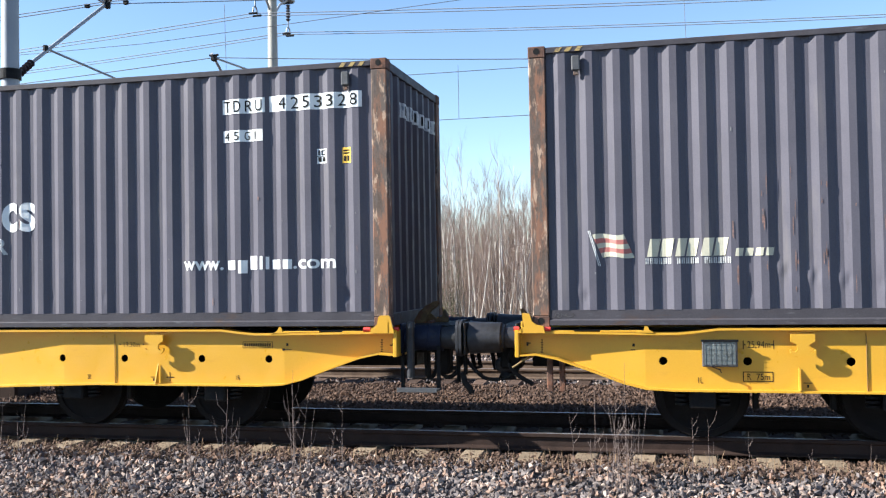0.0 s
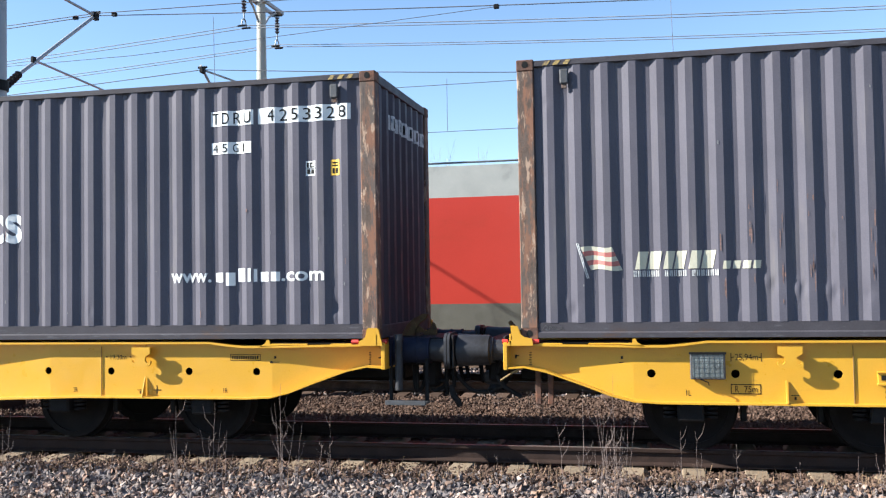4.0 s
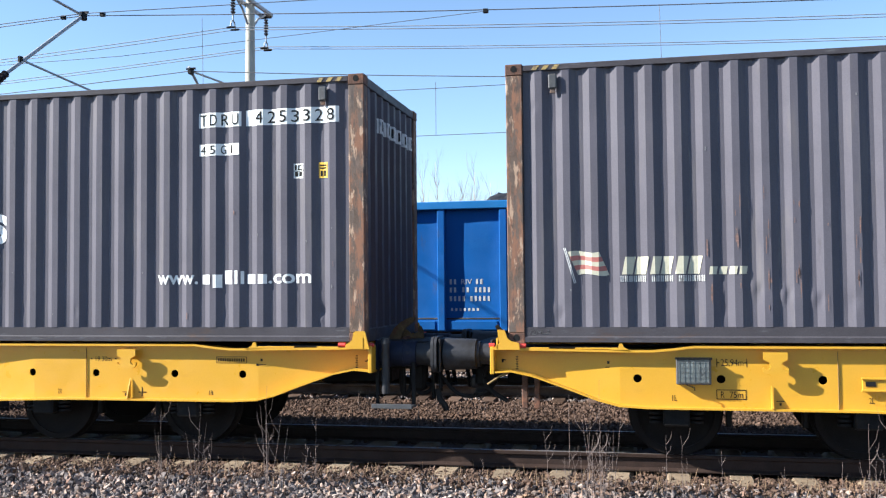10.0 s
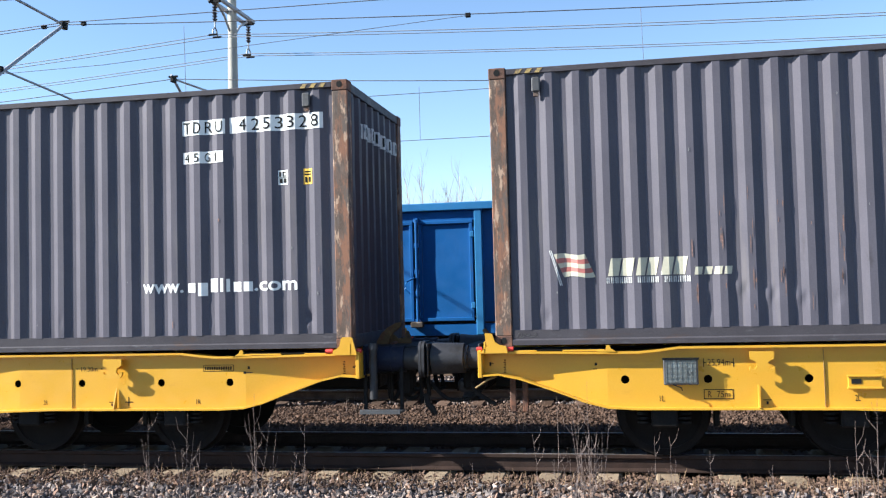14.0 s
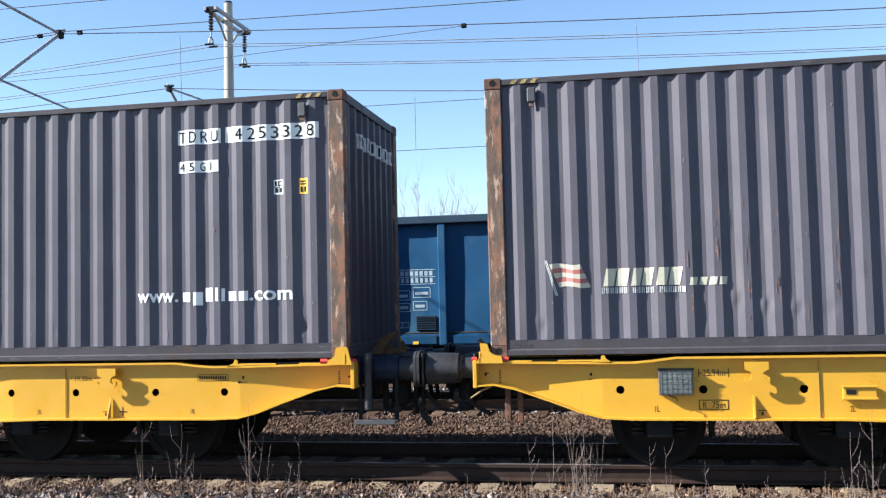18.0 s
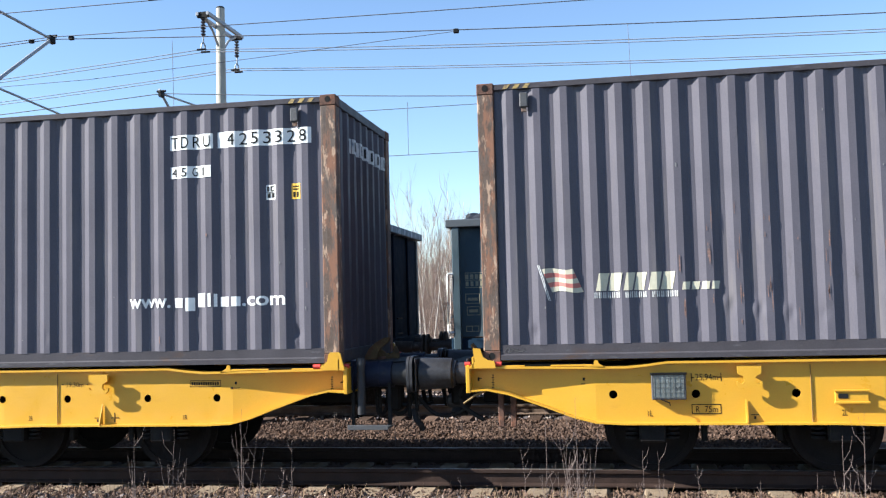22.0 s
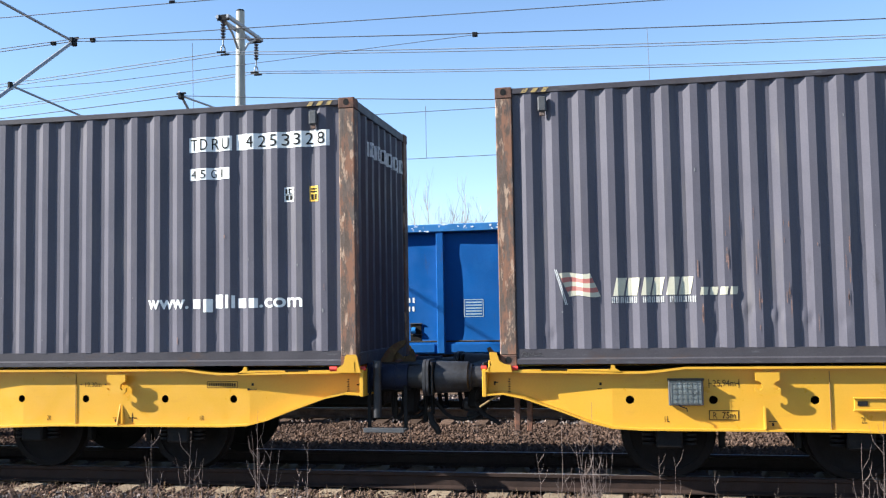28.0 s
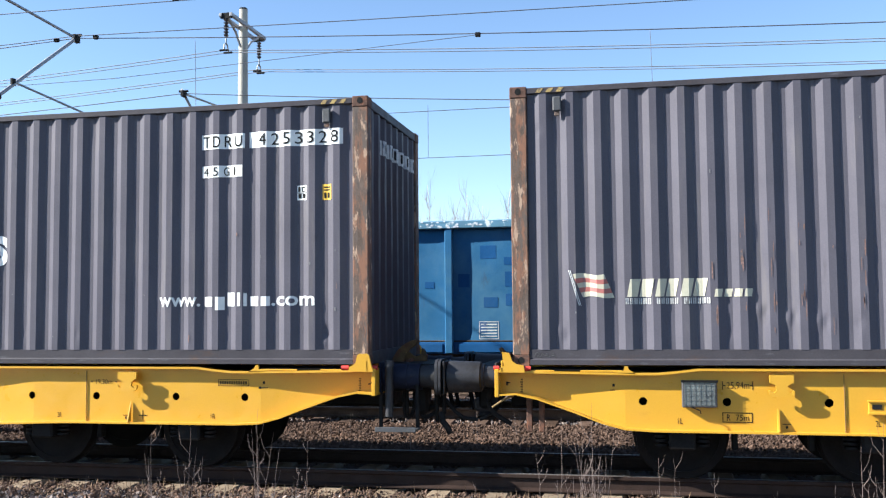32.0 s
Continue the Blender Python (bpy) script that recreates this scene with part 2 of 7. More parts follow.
# near rails: rail_rust darkened, the container train's shadow put into the colour
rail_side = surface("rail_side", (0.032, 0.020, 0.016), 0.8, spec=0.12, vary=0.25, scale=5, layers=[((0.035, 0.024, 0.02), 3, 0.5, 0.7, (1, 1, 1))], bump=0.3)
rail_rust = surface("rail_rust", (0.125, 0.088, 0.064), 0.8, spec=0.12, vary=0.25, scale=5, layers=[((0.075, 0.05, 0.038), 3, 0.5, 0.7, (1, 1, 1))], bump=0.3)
rail_top = surface("rail_top", (0.26, 0.23, 0.21), 0.42, 0.6, vary=0.15, scale=5, bump=0.03)
concrete = surface("concrete", (0.255, 0.195, 0.135), 0.9, spec=0.12, vary=0.15, scale=4, layers=[((0.18, 0.14, 0.10), 5, 0.5, 0.7, (1, 1, 1)), ((0.38, 0.34, 0.29), 20, 0.6, 0.75, (1, 1, 1))], bump=0.4, per_object=0.25)
mast_concrete = surface("mast_concrete", (0.40, 0.38, 0.33), 0.85, vary=0.1, scale=1.5, layers=[((0.25, 0.24, 0.21), 2, 0.5, 0.8, (3, 3, 0.3))], bump=0.3)
mast_steel = surface("mast_steel", (0.27, 0.28, 0.30), 0.55, 0.2, vary=0.1, scale=2, bump=0.1)
wire_metal = surface("wire_metal", (0.09, 0.09, 0.10), 0.6, 0.0, vary=0.2, scale=2, bump=0)
bright_wire = surface("bright_wire", (0.22, 0.22, 0.23), 0.6, 0.0, vary=0.1, scale=2, bump=0)
insulator_brown = surface("insulator_brown", (0.045, 0.04, 0.045), 0.25, vary=0.2, scale=9, bump=0)
ballast_grey = surface("ballast_grey", (0.38, 0.33, 0.30), 0.85, spec=0.2, vary=0.2, scale=10, layers=[((0.27, 0.18, 0.12), 1.3, 0.54, 0.68, (1, 1, 1))], bump=0.5, bump_scale=80, per_island=0.72,
    tints=[(0, (0.14, 0.14, 0.155)), (0.22, (0.34, 0.34, 0.37)), (0.38, (0.72, 0.69, 0.67)), (0.50, (0.74, 0.57, 0.46)), (0.60, (0.24, 0.24, 0.27)), (0.78, (0.55, 0.53, 0.53)), (0.88, (0.60, 0.42, 0.33)), (1, (1.15, 1.08, 1.0))])
ballast_brown = surface("ballast_brown", (0.135, 0.088, 0.066), 0.9, spec=0.12, vary=0.25, scale=8, layers=[((0.15, 0.09, 0.06), 2, 0.5, 0.7, (1, 1, 1))], bump=0.4, bump_scale=80, per_island=0.6)
# ground nearer than y = 8, unseen, darkened only to cut bounced light
dark_cinder = surface("dark_cinder", (0.045, 0.040, 0.036), 0.95, spec=0.12, vary=0.3, scale=1.5, grain=30, layers=[((0.07, 0.06, 0.05), 3, 0.5, 0.7, (1, 1, 1))], bump=0.8, bump_scale=35)
ground_soil = surface("ground_soil", (0.13, 0.093, 0.06), 0.95, spec=0.12, vary=0.3, scale=1.5, grain=30, layers=[((0.26, 0.20, 0.11), 0.7, 0.45, 0.6, (1, 1, 1)), ((0.09, 0.07, 0.05), 9, 0.5, 0.65, (1, 1, 1))], bump=1.0, bump_scale=35)
dry_stalk = surface("dry_stalk", (0.20, 0.150, 0.130), 0.85, vary=0.2, scale=9, bump=0, per_object=0.3)
dry_grass_mat = surface("dry_grass_mat", (0.27, 0.175, 0.10), 0.9, vary=0.2, scale=4, bump=0, per_island=0.5)
worn_yellow = surface("worn_yellow", (0.34, 0.24, 0.08), 0.7, vary=0.2, scale=9, layers=[((0.10, 0.075, 0.06), 12, 0.5, 0.6, (1, 1, 1))], bump=0)
glass_dark = surface("glass_dark", (0.012, 0.014, 0.016), 0.06, vary=0.1, scale=3, bump=0)

# ---- ground and tracks ----
TRACKS = (11.04, 17.70, 22.40)          # middles of the three tracks


def height(y):
    """Height of the ballast and ground across the tracks."""
    pts = ((-400, -1.4), (4, -1.1), (7.6, -0.95), (8.7, -0.62), (9.62, -0.245), (12.5, -0.235), (14.2, -0.30), (16.2, -0.24), (19.3, -0.24), (20.05, -0.30), (20.9, -0.24), (24.0, -0.25), (25.4, -0.8), (29, -0.75), (400, -0.5))
    for (a, za), (b, zb) in zip(pts, pts[1:]):
        if y <= b:
            return za + (zb - za) * (y - a) / (b - a)
    return pts[-1][1]


def build_ground():
    xs = [-3000, -800, -200, -80] + [-40 + k * 0.8 for k in range(88)] + [60, 200, 800, 3000]
    ys = [-3000, -400, -60, -10, 0, 4, 6, 7, 7.6, 8.2] + [8.5 + 0.2 * k for k in range(88)] + [26.5, 27, 28, 29, 31, 34, 38, 43, 50, 60, 90, 150, 400, 1000, 3000]
    bm = bmesh.new()
    grid = [[bm.verts.new((x, y, height(y) + 0.035 * noise.noise(Vector((x * 1.3, y * 1.3, 0))) - 0.03)) for y in ys] for x in xs]
    for i in range(len(xs) - 1):
        for j in range(len(ys) - 1):
            f = bm.faces.new((grid[i][j], grid[i + 1][j], grid[i + 1][j + 1], grid[i][j + 1]))
            f.material_index = 3 if ys[j] < 8 else 1 if 8.6 < ys[j] < 10 else 2 if 10 <= ys[j] < 25 else 0
    ob = part("ground", bm, [ground_soil, ballast_grey, ballast_brown, dark_cinder], smooth=True)
    tagged(ob, "sloping ballast and brown soil along the railway", "ground", kind="structure")


def stone_mesh(rnd):
    """Corner points and faces of one broken stone about one unit across."""
    own = bmesh.new()
    for _ in range(9):
        d = Vector((rnd.gauss(0, 1), rnd.gauss(0, 1), rnd.gauss(0, 1))).normalized() * rnd.uniform(0.42, 0.60)
        own.verts.new(d)
    got = bmesh.ops.convex_hull(own, input=own.verts[:])
    bmesh.ops.delete(own, geom=[v for v in own.verts if not v.link_faces], context="VERTS")
    own.verts.index_update()
    sx, sy, sz = rnd.uniform(0.85, 1.45), rnd.uniform(0.75, 1.1), rnd.uniform(0.65, 0.95)
    vs = np.array([(v.co.x * sx, v.co.y * sy, v.co.z * sz) for v in own.verts])
    fs = np.array([[v.index for v in f.verts] for f in own.faces])
    own.free()
    return vs, fs


def scatter_stones(name, label, mat, rects, size, seed, lift=0.0):
    """Loose stones over rectangles (x0, x1, y0, y1, number), joined into one mesh."""
    rnd = random.Random(seed)
    kinds = [stone_mesh(rnd) for _ in range(24)]
    V, F, n = [], [], 0
    for x0, x1, y0, y1, count in rects:
        for _ in range(count):
            vs, fs = kinds[rnd.randrange(len(kinds))]
            s = size * rnd.choice((0.55, 0.7, 0.8, 0.9, 1.0, 1.1, 1.3))
            x, y = rnd.uniform(x0, x1), rnd.uniform(y0, y1)
            turn = np.array(Euler((rnd.uniform(-1.2, 1.2), rnd.uniform(-1.2, 1.2), rnd.uniform(0, 6.28))).to_matrix())
            V.append(vs * s @ turn.T + np.array((x, y, height(y) + lift + s * rnd.uniform(-0.05, 0.28))))
            F.append(fs + n)
            n += len(vs)
    me = bpy.data.meshes.new(name)
    me.from_pydata(np.concatenate(V).tolist(), [], np.concatenate(F).tolist())
    me.materials.append(mat)
    tagged(new(name, me), label, "gravel", kind="stuff")


RAIL = [(-0.072, -0.172), (0.072, -0.172), (0.072, -0.161), (0.012, -0.140), (0.009, -0.050), (0.036, -0.036), (0.036, -0.006), (0.028, 0.0),
        (-0.028, 0.0), (-0.036, -0.006), (-0.036, -0.036), (-0.009, -0.050), (-0.012, -0.140), (-0.072, -0.161)]


def sleeper_bm():
    bm = bmesh.new()
    prof = [(-1.30, -0.215, 0.13), (-1.0, -0.19, 0.145), (-0.45, -0.185, 0.14), (0, -0.215, 0.11), (0.45, -0.185, 0.14), (1.0, -0.19, 0.145), (1.30, -0.215, 0.13)]
    rings = []
    for y, z, w in prof:
        rings.append([bm.verts.new(c) for c in ((-w, y, -0.40), (-w, y, z - 0.05), (-w * 0.72, y, z), (w * 0.72, y, z), (w, y, z - 0.05), (w, y, -0.40))])
    for a, b in zip(rings, rings[1:]):
        for k in range(6):
            bm.faces.new((a[k], a[(k + 1) % 6], b[(k + 1) % 6], b[k]))
    bm.faces.new(rings[0])
    bm.faces.new(rings[-1][::-1])
    bmesh.ops.recalc_face_normals(bm, faces=bm.faces)
    return bm


def build_tracks():
    sl = None
    for k, y in enumerate(TRACKS):
        tr = thing("railway_track", "rusty steel rails on concrete sleepers in ballast", "track", pose(0, y, 0), "tracks", "structure")
        for side in (-1, 1):
            bm = sweep(RAIL, -260, 260)
            bm.normal_update()
            for f in bm.faces:
                f.material_index = 1 if f.normal.z > 0.9 and f.calc_center_median().z > -0.005 else 0
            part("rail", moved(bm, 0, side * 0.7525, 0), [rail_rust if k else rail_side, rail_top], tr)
        rnd = random.Random(4 + k)
        near = range(-14, 12) if k == 0 else ()
        for i in range(-60, 50):
            if i in near:
                at = pose(-0.294 + 0.603 * i, rnd.uniform(-0.02, 0.02), rnd.uniform(-0.01, 0.006), 0, 0, rnd.uniform(-1, 1))
                if sl is None:
                    sl = part("sleeper", sleeper_bm(), concrete, tr, at=at)
                else:
                    share(sl, tr, at)
        bm = bmesh.new()
        for i in range(-60, 50):
            if i not in near:
                bm.from_mesh(sl.data)
                bm.verts.ensure_lookup_table()
                bmesh.ops.translate(bm, vec=(-0.294 + 0.603 * i, 0, 0), verts=bm.verts[-len(sl.data.vertices):])
        part("sleeper_row", bm, concrete if k == 0 else ballast_brown, tr)["kind"] = "stuff"


build_ground()
build_tracks()

# ---- the two containers ----
NEAR, BASE = 9.825, 1.155               # near face of the containers, and the height of their underside
LEFT_END, RIGHT_END = -2.925, -1.3985   # ends of the two containers that face each other
PITCH, DEEP = 0.278, 0.033


def corr(u):
    """Depth of the corrugation at u along the wall; 0 is the right edge of an outer face."""
    u = u % PITCH
    if u < 0.068:
        return DEEP * u / 0.068
    if u < 0.138:
        return DEEP
    if u < 0.206:
        return DEEP * (0.206 - u) / 0.068
    return 0.0


def folds(x0, x1, start):
    """The folds between x0 and x1 of a wall whose outer face ends at start."""
    out = {x0, x1}
    for k in range(int((x0 - start) / PITCH) - 2, int((x1 - start) / PITCH) + 3):
        out |= {start + k * PITCH + d for d in (0, 0.068, 0.138, 0.206) if x0 < start + k * PITCH + d < x1}
    return sorted(out)


def corrugated(x0, x1, z0, z1, start, seed, dents=()):
    """A corrugated wall in the x-z plane, outer face at y = 0, with small dents (x, z, radius, depth) and 4 cm of depth."""
    bm = bmesh.new()
    rnd = random.Random(seed)
    xs = set(folds(x0, x1, start))
    for dx, dz, dr, dd in dents:
        xs |= {dx + dr * k / 4 for k in range(-6, 7)}
    xs = sorted(xs)
    xs = [x for k, x in enumerate(xs) if k == 0 or x - xs[k - 1] > 0.002]
    n = 64
    zs = [z0 + (z1 - z0) * k / n for k in range(n + 1)]
    bumps = [(rnd.uniform(x0, x1), rnd.uniform(z0, z1), rnd.uniform(0.08, 0.16), rnd.uniform(-0.003, 0.006)) for _ in range(30)] + list(dents)

    def depth(x, z):
        d = 0.012 + corr(x - start) + 0.004 * noise.noise(Vector((x * 1.2, z * 0.8, seed)))
        for bx, bz, br, bd in bumps:
            q = ((x - bx) / br) ** 2 + ((z - bz) / (1.5 * br)) ** 2
            if q < 5:
                d += bd * math.exp(-q)
        return d

    grid = [[bm.verts.new((x, depth(x, z), z)) for z in zs] for x in xs]
    for i in range(len(xs) - 1):
        for j in range(len(zs) - 1):
            bm.faces.new((grid[i][j], grid[i + 1][j], grid[i + 1][j + 1], grid[i][j + 1]))
    return bm


def drape(bm, x0, x1, start, proud=0.004):
    """Lays flat writing (in the x-z plane) onto the folds of a wall."""
    for x in folds(x0, x1, start)[1:-1]:
        bmesh.ops.bisect_plane(bm, geom=bm.verts[:] + bm.edges[:] + bm.faces[:], plane_co=(x, 0, 0), plane_no=(1, 0, 0))
    for v in bm.verts:
        v.co.y = 0.012 + corr(v.co.x - start) - proud
    return bm


def casting():
    """A corner casting of 178 x 162 x 118 mm, near lower left corner at the origin."""
    return box(0, 0.178, 0, 0.162, 0, 0.118, 0.008)


def build_container(name, x0, start, seed, label, dents=()):
    L, W, H = 12.192, 2.438, 2.896
    c = thing(name, label, "container", pose(x0, NEAR, BASE), "containers on the wagons")
    s = start - x0
    # posts and castings
    for x in (0, L - 0.178):
        for y in (0, W - 0.162):
            part("corner_post", box(x + 0.004, x + 0.174, y + 0.004, y + 0.158, 0.118, H - 0.118, 0.008), rusty_post, c, "rusty brown corner post")
            for z in (0, H - 0.118):
                cs = part("corner_casting", moved(casting(), x, y, z), casting_steel, c, "rusted cast steel corner fitting")
                if y == 0:
                    # flat black disc on the solid casting; the hole's darkness is painted
                    hole = bmesh.new()
                    bmesh.ops.create_circle(hole, cap_ends=True, segments=20, radius=0.032)
                    for v in hole.verts:
                        v.co = Vector((x + 0.089 + v.co.x * 1.0, -0.0025, z + 0.062 + v.co.y * (1.25 if v.co.y > 0 else 0.95)))
                    part("casting_hole", hole, black_paint, cs)
    # rails
    for y in (0.006, W - 0.066):
        part("top_rail", box(0.178, L - 0.178, y, y + 0.06, H - 0.078, H - 0.016, 0.006), container_rail, c)
        part("bottom_rail", sweep([(y - 0.004, 0.022), (y - 0.004, 0.07), (y + 0.010, 0.085), (y + 0.010, 0.176), (y + 0.06, 0.176), (y + 0.06, 0.022)], 0.178, L - 0.178), container_rail, c)
    for x in (0.01, L - 0.09):
        part("end_header", box(x, x + 0.08, 0.162, W - 0.162, H - 0.11, H - 0.01, 0.006), container_rail, c)
        part("end_sill", box(x, x + 0.08, 0.162, W - 0.162, 0.01, 0.15, 0.006), container_rail, c)
    # walls
    part("side_wall", corrugated(0.178, L - 0.178, 0.172, H - 0.07, s, seed, [(x - x0, z - BASE, r, d) for x, z, r, d in dents]), container_paint, c, "corrugated dark blue steel wall with dents and scuffs", smooth=True, sharp=16)
    far = corrugated(0.178, L - 0.178, 0.172, H - 0.07, s, seed + 1)
    for v in far.verts:
        v.co.y = W - v.co.y
    part("side_wall", far, container_paint, c, smooth=True, sharp=16)
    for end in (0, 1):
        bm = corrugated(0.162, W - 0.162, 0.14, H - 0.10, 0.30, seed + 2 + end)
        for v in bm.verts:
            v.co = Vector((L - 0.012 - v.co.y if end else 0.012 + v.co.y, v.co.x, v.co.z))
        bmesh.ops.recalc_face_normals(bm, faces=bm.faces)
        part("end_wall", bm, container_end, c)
    roof = bmesh.new()
    xs = [0.05 + k * 0.1045 for k in range(117)]
    a = [[roof.verts.new((x, y, H - 0.03 - (0.014 if k % 2 else 0))) for y in (0.05, W - 0.05)] for k, x in enumerate(xs)]
    for p, q in zip(a, a[1:]):
        roof.faces.new((p[0], q[0], q[1], p[1]))
    part("roof", roof, container_paint, c)
    part("floor_frame", box(0.09, L - 0.09, 0.07, W - 0.07, 0.06, 0.16, 0), black_steel, c)
    return c, s


def ventilator(c, x, z):
    v = part("ventilator", box(x, x + 0.088, -0.022, 0.02, z, z + 0.155, 0.012), grey_steel, c, "small dark louvred ventilator box")
    part("ventilator_foot", box(x + 0.018, x + 0.07, -0.004, 0.02, z - 0.045, z - 0.002, 0.004), rusty_post, v)


# knocks low on the walls: place, height, radius and depth
LEFT_DENTS = ((-3.40, 1.50, 0.05, 0.018), (-3.42, 1.42, 0.03, -0.010), (-6.35, 1.50, 0.03, 0.008), (-7.05, 1.52, 0.03, 0.006), (-4.55, 1.48, 0.03, 0.006))
RIGHT_DENTS = ((1.035, 1.72, 0.050, -0.012), (1.10, 1.70, 0.03, 0.010), (1.315, 1.64, 0.045, -0.014), (1.37, 1.66, 0.03, 0.012), (1.595, 1.62, 0.05, -0.014), (1.66, 1.60, 0.03, 0.010),
               (-0.90, 1.52, 0.04, -0.008), (-0.84, 1.46, 0.03, 0.010), (0.75, 1.48, 0.03, 0.008), (1.95, 1.58, 0.04, 0.010), (-1.10, 3.60, 0.03, 0.006))
left_box, s_left = build_container("shipping_container", LEFT_END - 12.192, -6.582, 11, "dark blue corrugated shipping container with rusty posts on a yellow wagon", LEFT_DENTS)
right_box, s_right = build_container("shipping_container", RIGHT_END, 0.092, 23, "dark blue corrugated shipping container with a striped flag mark", RIGHT_DENTS)
ventilator(left_box, -3.432 - (LEFT_END - 12.192), 3.772 - BASE)
ventilator(right_box, -0.950 - RIGHT_END, 3.775 - BASE)

# ---- the two yellow container wagons ----
def web_depth(u):
    """How far the sill's web lies behind the flange's edge, u metres from the wagon's end."""
    pts = ((-1, 0.17), (0, 0.17), (1.30, 0.082), (4.05, 0.082), (5.0, 0.15), (99, 0.15))
    for (a, p), (b, q) in zip(pts, pts[1:]):
        if u <= b:
            return p + (q - p) * (u - a) / (b - a)


TOP = [(0, 1.095), (1.42, 1.076), (1.62, 1.076), (1.80, 1.092), (2.02, 1.120), (11.0, 1.120), (11.2, 1.092), (11.4, 1.076), (13.0, 1.095)]
LOW = [(0, 0.855), (0.20, 0.868), (0.42, 0.822), (0.80, 0.690), (1.08, 0.585), (1.30, 0.530), (1.58, 0.515), (3.6, 0.512), (4.6, 0.480), (5.6, 0.44), (7.4, 0.44), (8.4, 0.48),
       (9.4, 0.512), (11.4, 0.515), (11.7, 0.53), (11.9, 0.585), (12.2, 0.69), (12.58, 0.822), (12.8, 0.868), (13.0, 0.855)]


def strip(line, y0, y1, thick):
    """A flange along a bent line of (u, z)."""
    bm = bmesh.new()
    rings = [[bm.verts.new(p) for p in ((u, y0, z), (u, y1, z), (u, y1, z + thick), (u, y0, z + thick))] for u, z in line]
    for a, b in zip(rings, rings[1:]):
        for k in range(4):
            bm.faces.new((a[k], a[(k + 1) % 4], b[(k + 1) % 4], b[k]))
    bm.faces.new(rings[0])
    bm.faces.new(rings[-1][::-1])
    bmesh.ops.recalc_face_normals(bm, faces=bm.faces)
    return bm


def facing(bm, sgn):
    """Turns a part that was built for a wagon running to the right over for one running to the left."""
    if sgn < 0:
        bmesh.ops.scale(bm, vec=(-1, 1, 1), verts=bm.verts)
        bmesh.ops.reverse_faces(bm, faces=bm.faces)
    return bm


HALF = 1.215                            # from the middle of the wagon to the near edge of its flanges


def rope_hook(w, x):
    """The bracket with two horns for tying a rope to."""
    out = [(-0.112, 0.0), (0.112, 0.0), (0.112, -0.072), (0.085, -0.084), (0.056, -0.104), (0.050, -0.150), (0.074, -0.172), (0.098, -0.164), (0.108, -0.146), (0.121, -0.150), (0.117, -0.184), (0.088, -0.208), (0.045, -0.214)]
    out += [(-a, b) for a, b in reversed(out[2:])]
    bm = plate([(x + a, 1.085 + b) for a, b in out], [], -HALF - 0.03, -HALF + 0.0)
    h = part("rope_hook", bm, wagon_yellow, w, "yellow rope hook with two upturned horns")
    part("shank", box(x - 0.05, x + 0.05, -HALF + 0.002, -HALF + 0.084, 1.035, 1.08, 0.010), wagon_yellow, h)


def fin(w, x):
    bm = bmesh.new()
    vs = [bm.verts.new(p) for p in ((x, -HALF + 0.072, 0.755), (x, -HALF - 0.01, 0.535), (x, -HALF + 0.072, 0.535), (x + 0.014, -HALF + 0.072, 0.755), (x + 0.014, -HALF - 0.01, 0.535), (x + 0.014, -HALF + 0.072, 0.535))]
    for f in ((0, 1, 2), (5, 4, 3), (0, 3, 4, 1), (1, 4, 5, 2), (2, 5, 3, 0)):
        bm.faces.new([vs[k] for k in f])
    bmesh.ops.recalc_face_normals(bm, faces=bm.faces)
    part("lifting_fin", bm, wagon_yellow, w)


def mark(w, bm, x, z, mat=None, u=None, name="writing", proud=0.003):
    """Writing or a painted mark on the web; x, z: its lower left corner, in the wagon's own space."""
    d = web_depth(abs(x) if u is None else u)
    part(name, moved(bm, x, -HALF + d - proud, z), mat or black_paint, w)


def wheelset(bogie, x):
    ws = new("wheelset")
    ws.parent, ws.matrix_basis = bogie, pose(x, 0, 0.46)
    for s in (-1, 1):
        bm = bmesh.new()
        prof = [(0.0, 0.10), (0.095, 0.10), (0.095, 0.06), (0.30, 0.035), (0.39, 0.05), (0.39, 0.068), (0.455, 0.068), (0.46, -0.03), (0.485, -0.042), (0.485, -0.066), (0.39, -0.066), (0.39, -0.04), (0.30, -0.02), (0.09, -0.06), (0.0, -0.06)]
        rings = [[bm.verts.new((r * math.cos(a), s * (0.75 + y), r * math.sin(a))) for r, y in prof[1:-1]] for a in [k * math.pi / 20 for k in range(40)]]
        for p, q in zip(rings, rings[1:] + rings[:1]):
            for k in range(len(prof) - 3):
                bm.faces.new((p[k], p[k + 1], q[k + 1], q[k]))
        bmesh.ops.recalc_face_normals(bm, faces=bm.faces)
        part("wheel", bm, brown_wheel, ws, smooth=True)
    part("axle", rod((0, -1.05, 0), (0, 1.05, 0), 0.08, seg=16), brown_wheel, ws, smooth=True)
    return ws


